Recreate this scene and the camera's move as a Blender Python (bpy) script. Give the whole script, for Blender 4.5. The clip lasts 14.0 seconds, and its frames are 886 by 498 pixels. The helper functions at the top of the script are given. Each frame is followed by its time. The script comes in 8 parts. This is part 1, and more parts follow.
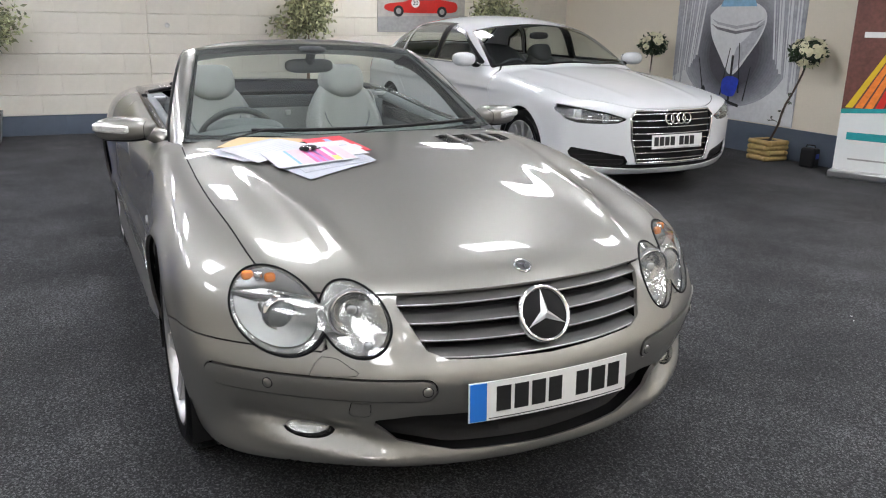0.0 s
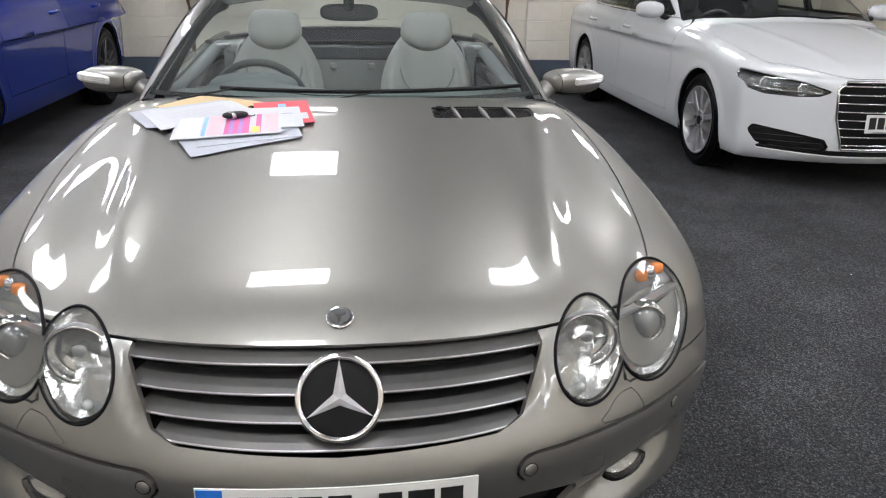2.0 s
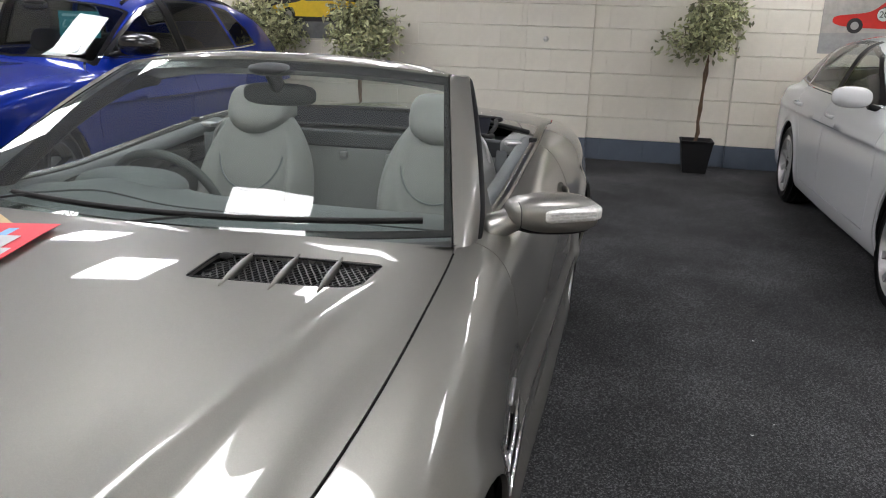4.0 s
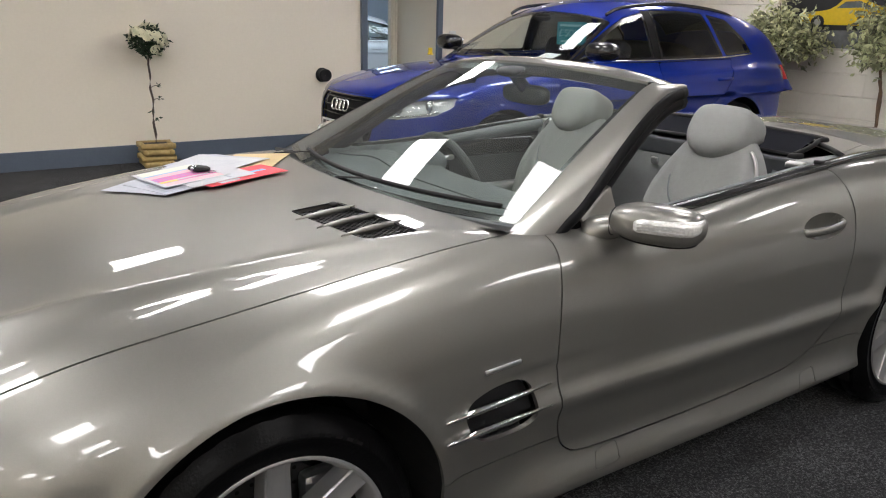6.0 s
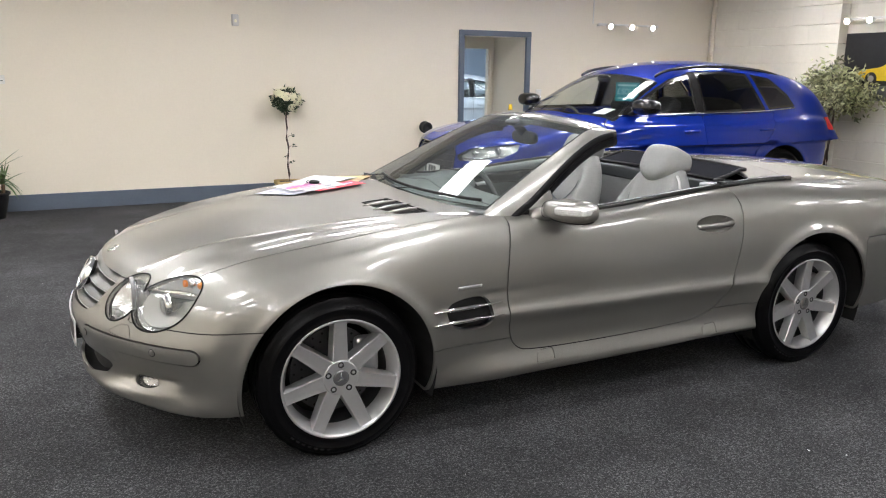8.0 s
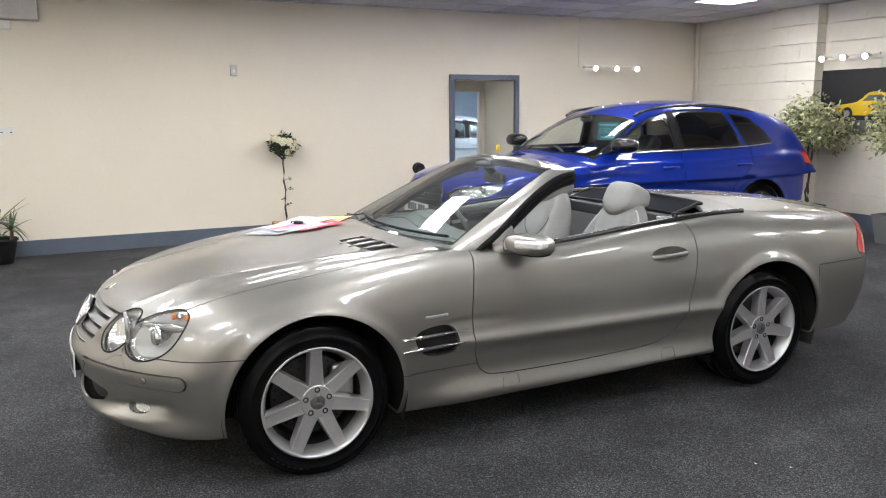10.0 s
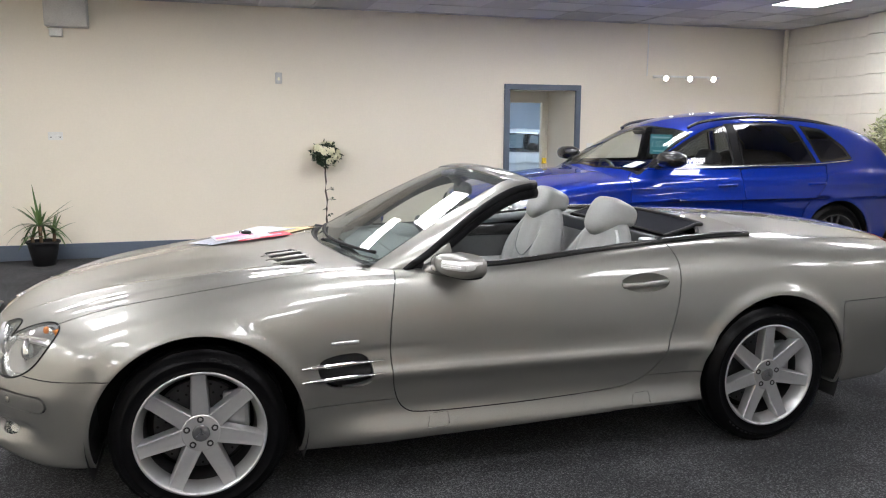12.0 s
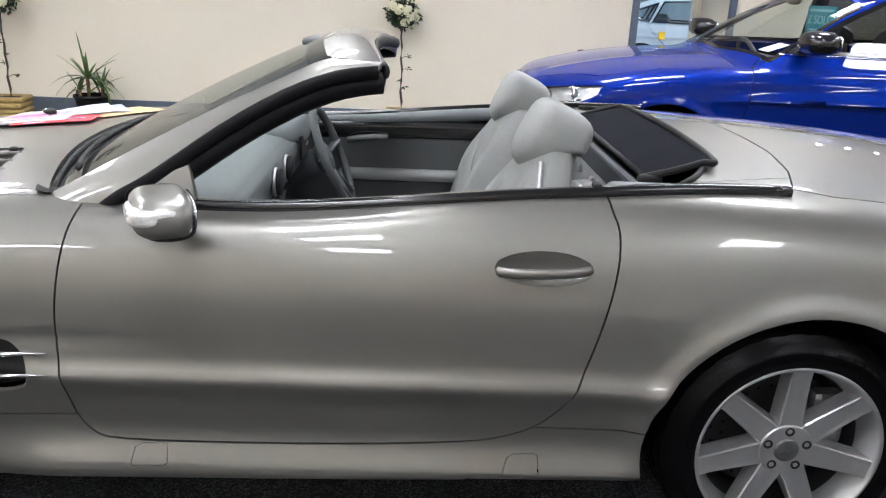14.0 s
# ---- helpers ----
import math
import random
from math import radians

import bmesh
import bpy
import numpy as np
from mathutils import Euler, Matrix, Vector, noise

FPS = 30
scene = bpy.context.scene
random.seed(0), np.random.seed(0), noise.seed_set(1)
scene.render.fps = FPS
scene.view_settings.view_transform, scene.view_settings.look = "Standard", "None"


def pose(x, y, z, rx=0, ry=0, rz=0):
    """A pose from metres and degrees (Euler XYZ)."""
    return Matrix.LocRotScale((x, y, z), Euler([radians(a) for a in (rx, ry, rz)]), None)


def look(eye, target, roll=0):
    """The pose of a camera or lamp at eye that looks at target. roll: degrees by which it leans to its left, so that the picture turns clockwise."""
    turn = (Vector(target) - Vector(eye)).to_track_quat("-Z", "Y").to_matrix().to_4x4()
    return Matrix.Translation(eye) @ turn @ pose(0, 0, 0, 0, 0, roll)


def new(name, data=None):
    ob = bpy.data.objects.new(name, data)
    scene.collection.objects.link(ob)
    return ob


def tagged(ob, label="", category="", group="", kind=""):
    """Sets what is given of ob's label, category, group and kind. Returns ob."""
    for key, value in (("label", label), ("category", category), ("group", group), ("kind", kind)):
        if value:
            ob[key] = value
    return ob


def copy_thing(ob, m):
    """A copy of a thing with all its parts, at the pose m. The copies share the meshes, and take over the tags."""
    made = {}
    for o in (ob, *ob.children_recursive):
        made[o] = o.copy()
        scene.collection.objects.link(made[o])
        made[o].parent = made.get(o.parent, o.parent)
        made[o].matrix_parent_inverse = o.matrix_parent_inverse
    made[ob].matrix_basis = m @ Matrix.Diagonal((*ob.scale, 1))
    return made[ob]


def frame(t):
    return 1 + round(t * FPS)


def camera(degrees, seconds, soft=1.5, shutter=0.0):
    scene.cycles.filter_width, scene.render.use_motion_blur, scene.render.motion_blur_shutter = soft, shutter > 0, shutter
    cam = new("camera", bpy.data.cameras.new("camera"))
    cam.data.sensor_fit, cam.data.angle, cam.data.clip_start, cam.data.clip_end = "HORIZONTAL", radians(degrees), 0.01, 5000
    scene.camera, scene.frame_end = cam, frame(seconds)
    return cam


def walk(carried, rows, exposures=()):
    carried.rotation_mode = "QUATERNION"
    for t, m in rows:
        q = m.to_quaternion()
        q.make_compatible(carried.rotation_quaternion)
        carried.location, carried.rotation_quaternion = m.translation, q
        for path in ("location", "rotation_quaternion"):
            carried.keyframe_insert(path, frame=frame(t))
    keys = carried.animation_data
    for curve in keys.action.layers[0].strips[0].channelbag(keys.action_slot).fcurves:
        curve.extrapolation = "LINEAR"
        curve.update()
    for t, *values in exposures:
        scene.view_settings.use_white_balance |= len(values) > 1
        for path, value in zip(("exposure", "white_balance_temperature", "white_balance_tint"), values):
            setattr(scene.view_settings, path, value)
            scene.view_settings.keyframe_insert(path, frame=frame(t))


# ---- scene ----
cam = camera(59.3, 14.0, 1.1)

PATH = [
    (0, (-2.489, 1.088, 1.369), (-0.76, 0.253, 0.81), 1.0),
    (0.5, (-2.496, 0.774, 1.372), (-0.705, 0.115, 0.774), 1.2),
    (1, (-2.384, 0.521, 1.337), (-0.565, -0.015, 0.7), 1.3),
    (1.5, (-2.186, 0.247, 1.336), (-0.347, -0.131, 0.646), 1.6),
    (2, (-2.061, -0.049, 1.346), (-0.193, -0.248, 0.66), 1.1),
    (2.2, (-1.99, -0.179, 1.36), (-0.111, -0.322, 0.69), 0.7),
    (4.3, (-0.757, -1.133, 1.368), (1.049, -0.461, 0.834), 3.1),
    (4.5, (-0.636, -1.195, 1.362), (1.066, -0.301, 0.811), 3.2),
    (5, (-0.427, -1.431, 1.348), (0.956, -0.113, 0.756), 3.7),
    (5.5, (-0.434, -1.752, 1.371), (0.842, -0.326, 0.788), 2.1),
    (6, (-0.508, -2.124, 1.402), (0.584, -0.548, 0.834), 1.5),
    (6.5, (-0.595, -2.535, 1.412), (0.36, -0.87, 0.848), 1.6),
    (7, (-0.706, -2.867, 1.428), (0.183, -1.161, 0.884), 2.3),
    (7.5, (-0.758, -3.241, 1.459), (0.055, -1.48, 0.972), 1.8),
    (8, (-0.866, -3.557, 1.488), (-0.027, -1.797, 1.043), 0.7),
    (10.5, (-0.795, -3.922, 1.523), (0.022, -2.13, 1.18), -0.9),
    (11, (-0.688, -3.967, 1.502), (0.108, -2.162, 1.17), -1.4),
    (11.5, (-0.371, -3.833, 1.465), (0.355, -1.992, 1.18), -0.6),
    (12, (0.062, -3.755, 1.459), (0.634, -1.864, 1.151), 0.2),
    (12.5, (0.499, -3.557, 1.445), (0.855, -1.634, 1.024), 1.7),
    (13, (0.889, -3.241, 1.437), (1.161, -1.335, 0.896), 1.7),
    (13.5, (1.284, -2.928, 1.441), (1.43, -1.022, 0.851), 1.7),
    (14, (1.552, -2.539, 1.413), (1.634, -0.645, 0.775), 2.6),
]
walk(cam, [(t, look(eye, target, roll)) for t, eye, target, roll in PATH], exposures=[(0.0, -0.42, 6300, 10), (1.0, -0.5, 6300, 10), (2.2, -0.62, 6350, 10), (4.4, -0.9, 6500, 10), (5.2, -0.94, 6600, 10), (6.5, -0.46, 6700, 10), (7.5, -0.2, 6600, 10), (10.5, -0.15, 6450, 10), (12.5, -0.2, 6350, 10), (14.0, -0.14, 6200, 10)])

# ---- light ----
world = bpy.data.worlds.new("world")
scene.world = world
world.use_nodes = True
world.node_tree.nodes["Background"].inputs[0].default_value = (0.5, 0.5, 0.5, 1)
world.node_tree.nodes["Background"].inputs[1].default_value = 0.0
scene.view_settings.exposure = 0.0
PANEL_POWER = 31.0
CEIL = 2.82
NORTH, SOUTH, EAST, WEST = 5.65, -5.95, 7.9, -4.2


# ---- materials ----
def node_material(name):
    m = bpy.data.materials.new(name)
    m.use_nodes = True
    return m, m.node_tree.nodes, m.node_tree.links, m.node_tree.nodes["Principled BSDF"]


def surface(name, colour, rough=0.5, metal=0.0, vary=0.12, scale=6.0, fine=60.0, bump=0.0, bump_scale=200.0,
            coat=0.0, coat_rough=0.04, spec=0.5, random=0.0):
    """A principled material with two scales of colour variation and fine relief."""
    m, n, l, p = node_material(name)
    co = n.new("ShaderNodeTexCoord")
    big, small, mix = n.new("ShaderNodeTexNoise"), n.new("ShaderNodeTexNoise"), n.new("ShaderNodeMath")
    big.inputs["Scale"].default_value, small.inputs["Scale"].default_value = scale, fine
    big.inputs["Detail"].default_value = small.inputs["Detail"].default_value = 4
    mix.operation = "ADD"
    l.new(co.outputs["Object"], big.inputs["Vector"])
    l.new(co.outputs["Object"], small.inputs["Vector"])
    l.new(big.outputs["Fac"], mix.inputs[0])
    l.new(small.outputs["Fac"], mix.inputs[1])
    total = mix.outputs[0]
    if random:
        info, plus = n.new("ShaderNodeObjectInfo"), n.new("ShaderNodeMath")
        plus.operation = "MULTIPLY_ADD"
        l.new(info.outputs["Random"], plus.inputs[0])
        plus.inputs[1].default_value = random
        l.new(total, plus.inputs[2])
        total = plus.outputs[0]
    ramp = n.new("ShaderNodeMapRange")
    ramp.inputs["From Min"].default_value, ramp.inputs["From Max"].default_value = 0.6, 1.4 + random
    ramp.inputs["To Min"].default_value, ramp.inputs["To Max"].default_value = 1 - vary, 1 + vary
    l.new(total, ramp.inputs["Value"])
    tint = n.new("ShaderNodeVectorMath")
    tint.operation = "SCALE"
    tint.inputs[0].default_value = colour
    l.new(ramp.outputs[0], tint.inputs["Scale"])
    l.new(tint.outputs[0], p.inputs["Base Color"])
    p.inputs["Roughness"].default_value, p.inputs["Metallic"].default_value = rough, metal
    p.inputs["Specular IOR Level"].default_value = spec
    p.inputs["Coat Weight"].default_value, p.inputs["Coat Roughness"].default_value = coat, coat_rough
    if bump:
        b, t = n.new("ShaderNodeBump"), n.new("ShaderNodeTexNoise")
        t.inputs["Scale"].default_value, t.inputs["Detail"].default_value = bump_scale, 5
        b.inputs["Strength"].default_value, b.inputs["Distance"].default_value = bump, 0.004
        l.new(co.outputs["Object"], t.inputs["Vector"])
        l.new(t.outputs["Fac"], b.inputs["Height"])
        l.new(b.outputs[0], p.inputs["Normal"])
    return m


def emitter(name, colour, strength):
    m, n, l, p = node_material(name)
    e = n.new("ShaderNodeEmission")
    e.inputs[0].default_value, e.inputs[1].default_value = (*colour, 1), strength
    l.new(e.outputs[0], n["Material Output"].inputs[0])
    return m


def thin_glass(name, tint, rough=0.0, film=0.0):
    """A thin pane: clear with a tint, a mirror image that grows towards grazing angles and a film of dust that also
    paints in hazy glare.
    """
    m, n, l, p = node_material(name)
    clear, gloss, mix, lay = (n.new("ShaderNodeBsdfTransparent"), n.new("ShaderNodeBsdfGlossy"),
                              n.new("ShaderNodeMixShader"), n.new("ShaderNodeLayerWeight"))
    clear.inputs[0].default_value = (*tint, 1)
    gloss.inputs["Roughness"].default_value = rough
    lay.inputs["Blend"].default_value = 0.5
    power, scale = n.new("ShaderNodeMath"), n.new("ShaderNodeMath")
    power.operation, scale.operation = "POWER", "MULTIPLY_ADD"
    power.inputs[1].default_value = 5.0
    scale.inputs[1].default_value, scale.inputs[2].default_value = 0.88, 0.07
    l.new(lay.outputs["Facing"], power.inputs[0])
    l.new(power.outputs[0], scale.inputs[0])
    l.new(scale.outputs[0], mix.inputs[0])
    l.new(clear.outputs[0], mix.inputs[1])
    l.new(gloss.outputs[0], mix.inputs[2])
    last = mix.outputs[0]
    # diffuse grey mixed in, standing partly for hazy reflections on the glass
    if film:
        haze_dust, over, co, spots, amount = (n.new("ShaderNodeBsdfDiffuse"), n.new("ShaderNodeMixShader"), n.new("ShaderNodeTexCoord"),
                                         n.new("ShaderNodeTexNoise"), n.new("ShaderNodeMapRange"))
        haze_dust.inputs[0].default_value = (0.6, 0.62, 0.6, 1)
        spots.inputs["Scale"].default_value, spots.inputs["Detail"].default_value = 4.0, 5
        amount.inputs["To Min"].default_value, amount.inputs["To Max"].default_value = film * 0.6, film * 1.4
        l.new(co.outputs["Object"], spots.inputs["Vector"])
        l.new(spots.outputs["Fac"], amount.inputs["Value"])
        l.new(amount.outputs[0], over.inputs[0])
        l.new(last, over.inputs[1])
        l.new(haze_dust.outputs[0], over.inputs[2])
        last = over.outputs[0]
    l.new(last, n["Material Output"].inputs[0])
    return m


def carpet_material():
    """Dark loop pile with lighter flecks and faint traffic marks."""
    m, n, l, p = node_material("carpet")
    co = n.new("ShaderNodeTexCoord")
    tuft, fibre, patch, grime = (n.new("ShaderNodeTexVoronoi"), n.new("ShaderNodeTexNoise"), n.new("ShaderNodeTexNoise"), n.new("ShaderNodeTexNoise"))
    tuft.inputs["Scale"].default_value = 210
    for t, s, d in ((fibre, 420, 3), (patch, 85, 6), (grime, 1.3, 5)):
        t.inputs["Scale"].default_value, t.inputs["Detail"].default_value = s, d
        t.inputs["Roughness"].default_value = 0.65
    for t in (tuft, fibre, patch, grime):
        l.new(co.outputs["Object"], t.inputs["Vector"])
    sep = n.new("ShaderNodeSeparateColor")
    l.new(tuft.outputs["Color"], sep.inputs[0])

    def plus(a, k, b):
        q = n.new("ShaderNodeMath")
        q.operation = "MULTIPLY_ADD"
        l.new(a, q.inputs[0])
        q.inputs[1].default_value = k
        if b is not None:
            l.new(b, q.inputs[2])
        else:
            q.inputs[2].default_value = 0.0
        return q.outputs[0]

    total = plus(grime.outputs["Fac"], 0.30, plus(patch.outputs["Fac"], 0.42, plus(fibre.outputs["Fac"], 0.38, plus(sep.outputs[0], 0.24, None))))
    ramp = n.new("ShaderNodeValToRGB")
    e = ramp.color_ramp.elements
    e[0].position, e[0].color = 0.46, (0.0080, 0.0082, 0.0094, 1)
    e[1].position, e[1].color = 0.90, (0.185, 0.188, 0.196, 1)
    mid = e.new(0.70)
    mid.color = (0.0365, 0.0373, 0.0398, 1)
    l.new(total, ramp.inputs[0])
    l.new(ramp.outputs[0], p.inputs["Base Color"])
    p.inputs["Roughness"].default_value, p.inputs["Specular IOR Level"].default_value = 0.95, 0.12
    b = n.new("ShaderNodeBump")
    p.inputs["Sheen Weight"].default_value, p.inputs["Sheen Roughness"].default_value = 0.02, 0.6
    b.inputs["Strength"].default_value, b.inputs["Distance"].default_value = 0.25, 0.003
    l.new(sep.outputs[1], b.inputs["Height"])
    l.new(b.outputs[0], p.inputs["Normal"])
    return m


def paint(name, colour, metal, rough, flake=0.0, spec=0.5):
    """Car paint under a clear coat, with metal flakes."""
    m, n, l, p = node_material(name)
    co, t, r = n.new("ShaderNodeTexCoord"), n.new("ShaderNodeTexVoronoi"), n.new("ShaderNodeMapRange")
    t.inputs["Scale"].default_value = 900
    l.new(co.outputs["Object"], t.inputs["Vector"])
    r.inputs["To Min"].default_value, r.inputs["To Max"].default_value = 1 - flake, 1 + flake
    l.new(t.outputs["Distance"], r.inputs["Value"])
    v = n.new("ShaderNodeVectorMath")
    v.operation = "SCALE"
    v.inputs[0].default_value = colour
    l.new(r.outputs[0], v.inputs["Scale"])
    l.new(v.outputs[0], p.inputs["Base Color"])
    p.inputs["Metallic"].default_value, p.inputs["Roughness"].default_value = metal, rough
    p.inputs["Specular IOR Level"].default_value = spec
    p.inputs["Coat Weight"].default_value, p.inputs["Coat Roughness"].default_value = 1.0, 0.015
    haze_dust = n.new("ShaderNodeTexNoise")
    haze_dust.inputs["Scale"].default_value, haze_dust.inputs["Detail"].default_value = 5, 6
    l.new(co.outputs["Object"], haze_dust.inputs["Vector"])
    rr = n.new("ShaderNodeMapRange")
    rr.inputs["To Min"].default_value, rr.inputs["To Max"].default_value = 0.0, 0.05
    l.new(haze_dust.outputs["Fac"], rr.inputs["Value"])
    l.new(rr.outputs[0], p.inputs["Coat Roughness"])
    return m


M = {
    "silver": paint("silver_paint", (0.272, 0.264, 0.246), 0.82, 0.43, 0.16),
    "white": paint("white_paint", (0.70, 0.715, 0.735), 0.0, 0.4, 0.0, 0.15),
    "blue": paint("blue_paint", (0.0006, 0.021, 0.27), 0.45, 0.40, 0.2, 0.05),
    "black_gloss": surface("black_gloss", (0.010, 0.010, 0.011), 0.2, coat=0.4),
    "black": surface("black_plastic", (0.011, 0.011, 0.012), 0.55, bump=0.15, bump_scale=400, spec=0.3),
    # near-black; in hollows and behind joints it puts the shade into the colour
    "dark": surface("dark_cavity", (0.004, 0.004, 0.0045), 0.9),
    "rubber": surface("tyre_rubber", (0.004, 0.004, 0.0045), 0.30, spec=0.09, bump=0.2, bump_scale=150),
    "alloy": surface("alloy_wheel", (0.56, 0.56, 0.565), 0.40, 0.8, vary=0.05, coat=0.4),
    "dark_alloy": surface("dark_alloy_wheel", (0.14, 0.14, 0.15), 0.35, 0.8, vary=0.05, coat=0.4),
    "steel": surface("brake_steel", (0.075, 0.075, 0.08), 0.45, 0.8),
    "chrome": surface("chrome", (0.82, 0.82, 0.83), 0.08, 1.0, vary=0.03),
    "satin": surface("satin_silver", (0.55, 0.55, 0.56), 0.28, 0.9, vary=0.05),
    "louvre": surface("louvre_silver", (0.19, 0.188, 0.182), 0.40, 0.95, vary=0.05),
    "grey_leather": surface("grey_leather", (0.27, 0.275, 0.27), 0.5, vary=0.06, bump=0.25, bump_scale=300),
    "pale_trim": surface("pale_grey_trim", (0.25, 0.258, 0.26), 0.6, vary=0.06, bump=0.2, bump_scale=350),
    "bolt": surface("wheel_bolt", (0.04, 0.04, 0.042), 0.4, 0.6),
    "door_trim": surface("door_trim", (0.075, 0.080, 0.082), 0.65, vary=0.08, bump=0.2, bump_scale=350),
    "grey_trim": surface("grey_trim", (0.145, 0.158, 0.165), 0.6, vary=0.06, bump=0.2, bump_scale=350),
    "dark_trim": surface("dark_trim", (0.045, 0.05, 0.055), 0.5, bump=0.15, bump_scale=300),
    "black_leather": surface("black_leather", (0.03, 0.03, 0.032), 0.5, bump=0.2, bump_scale=250),
    "red_lens": surface("red_lens", (0.55, 0.015, 0.02), 0.12, coat=1.0, vary=0.05),
    "amber": surface("amber_lens", (0.75, 0.22, 0.03), 0.2, coat=1.0),
    "plate_white": surface("plate_white", (0.78, 0.78, 0.76), 0.35, coat=0.5, vary=0.03),
    "plate_yellow": surface("plate_yellow", (0.78, 0.6, 0.1), 0.35, coat=0.5, vary=0.03),
    "plate_blue": surface("plate_blue", (0.02, 0.17, 0.62), 0.35, coat=0.5, vary=0.03),
    "ink": surface("black_ink", (0.012, 0.012, 0.012), 0.4),
    # film here paints a pale reflected haze into the windscreen
    "windscreen": thin_glass("windscreen_glass", (0.80, 0.87, 0.84), film=0.04),
    "car_glass": thin_glass("car_glass", (0.88, 0.92, 0.90)),
    "dark_glass": thin_glass("privacy_glass", (0.15, 0.16, 0.16)),
    "lamp_glass": thin_glass("lamp_glass", (0.96, 0.97, 0.97), film=0.05),
    "clear_lens": thin_glass("clear_lens", (0.95, 0.96, 0.96)),
    "reflector": surface("lamp_reflector", (0.60, 0.60, 0.59), 0.24, 0.85, vary=0.08, bump=0.5, bump_scale=34),
    "cream": surface("cream_wall_paint", (0.80, 0.735, 0.62), 0.75, vary=0.03, scale=0.7, fine=40, bump=0.06, bump_scale=90),
    "block": surface("cream_block_paint", (0.80, 0.76, 0.67), 0.6, vary=0.05, scale=2.0, fine=20, bump=0.35, bump_scale=70, random=0.25),
    "skirt": surface("blue_grey_gloss_paint", (0.105, 0.13, 0.17), 0.4, vary=0.08, bump=0.1, bump_scale=80),
    "tile": surface("ceiling_tile", (0.52, 0.52, 0.54), 0.9, vary=0.08, bump=0.4, bump_scale=260, random=0.3),
    "tile_grid": surface("ceiling_grid", (0.5, 0.5, 0.5), 0.5),
    "carpet": carpet_material(),
    "panel": emitter("led_panel", (1.0, 0.99, 1.0), PANEL_POWER),
    "bulb": emitter("spot_bulb", (1.0, 0.93, 0.8), 60.0),
    "paper": surface("paper", (0.8, 0.8, 0.8), 0.7, vary=0.03),
}


# ---- mesh helpers ----
def mesh_object(name, verts, faces, material, parent=None, label="", normals=None, smooth=True):
    me = bpy.data.meshes.new(name)
    me.from_pydata([tuple(v) for v in verts], [], [tuple(int(i) for i in f) for f in faces])
    me.materials.append(material)
    me.shade_smooth() if smooth else None
    if normals is not None:
        me.normals_split_custom_set_from_vertices([tuple(v) for v in normals])
    ob = new(name, me)
    ob.parent = parent
    if label:
        ob["label"] = label
    return ob


def part(name, bm, material, parent=None, label="", smooth=False):
    me = bpy.data.meshes.new(name)
    bmesh.ops.recalc_face_normals(bm, faces=bm.faces)
    bm.to_mesh(me)
    bm.free()
    me.materials.append(material)
    if smooth:
        me.shade_smooth()
    ob = new(name, me)
    ob.parent = parent
    if label:
        ob["label"] = label
    return ob


def thing(name, label, category, m=None, group="", kind=""):
    ob = tagged(new(name), label, category, group, kind)
    if m is not None:
        ob.matrix_world = m
    return ob


def block(size, centre=(0, 0, 0), bevel=0.0, seg=2, turn=None, into=None):
    """A box with rounded edges, as a bmesh."""
    bm = bmesh.new()
    bmesh.ops.create_cube(bm, size=1.0)
    bmesh.ops.scale(bm, vec=size, verts=bm.verts)
    if bevel:
        bmesh.ops.bevel(bm, geom=bm.edges[:], offset=bevel, segments=seg, profile=0.5, affect="EDGES")
    if turn is not None:
        bmesh.ops.transform(bm, matrix=turn, verts=bm.verts)
    bmesh.ops.translate(bm, vec=centre, verts=bm.verts)
    return joined(into, bm)


def joined(into, bm):
    if into is None:
        return bm
    me = bpy.data.meshes.new("joint")
    bm.to_mesh(me)
    bm.free()
    into.from_mesh(me)
    bpy.data.meshes.remove(me)
    return into


def lathe(profile, n=48, axis="Y", close=True, into=None):
    """Turns (radius, along) points round an axis."""
    bm = bmesh.new()
    rings = []
    for r, a in profile:
        ring = []
        for i in range(n):
            t = 2 * math.pi * i / n
            c, s = r * math.cos(t), r * math.sin(t)
            ring.append(bm.verts.new({"Y": (c, a, s), "Z": (c, s, a), "X": (a, c, s)}[axis]))
        rings.append(ring)
    for a, b in zip(rings, rings[1:]):
        for i in range(n):
            bm.faces.new((a[i], a[(i + 1) % n], b[(i + 1) % n], b[i]))
    if close:
        for ring in (rings[0], rings[-1]):
            bm.faces.new(ring)
    return joined(into, bm)


def sweep(path, section, cap=True, up=(0, 0, 1), into=None):
    """Carries closed 2-D sections (one, or one for each point) along a path."""
    bm = bmesh.new()
    path = [Vector(p) for p in path]
    rings = []
    for i, p in enumerate(path):
        d = (path[min(i + 1, len(path) - 1)] - path[max(i - 1, 0)]).normalized()
        s = d.cross(Vector(up))
        s = s.normalized() if s.length > 1e-4 else Vector((1, 0, 0))
        u = s.cross(d)
        sec = section[i] if isinstance(section[0][0], (tuple, list)) else section
        rings.append([bm.verts.new(p + s * a + u * b) for a, b in sec])
    n = len(rings[0])
    for a, b in zip(rings, rings[1:]):
        for i in range(n):
            bm.faces.new((a[i], a[(i + 1) % n], b[(i + 1) % n], b[i]))
    if cap:
        bm.faces.new(rings[0])
        bm.faces.new(rings[-1][::-1])
    return joined(into, bm)


def circle(r, n=10, ry=None):
    return [(r * math.cos(2 * math.pi * i / n), (ry or r) * math.sin(2 * math.pi * i / n)) for i in range(n)]


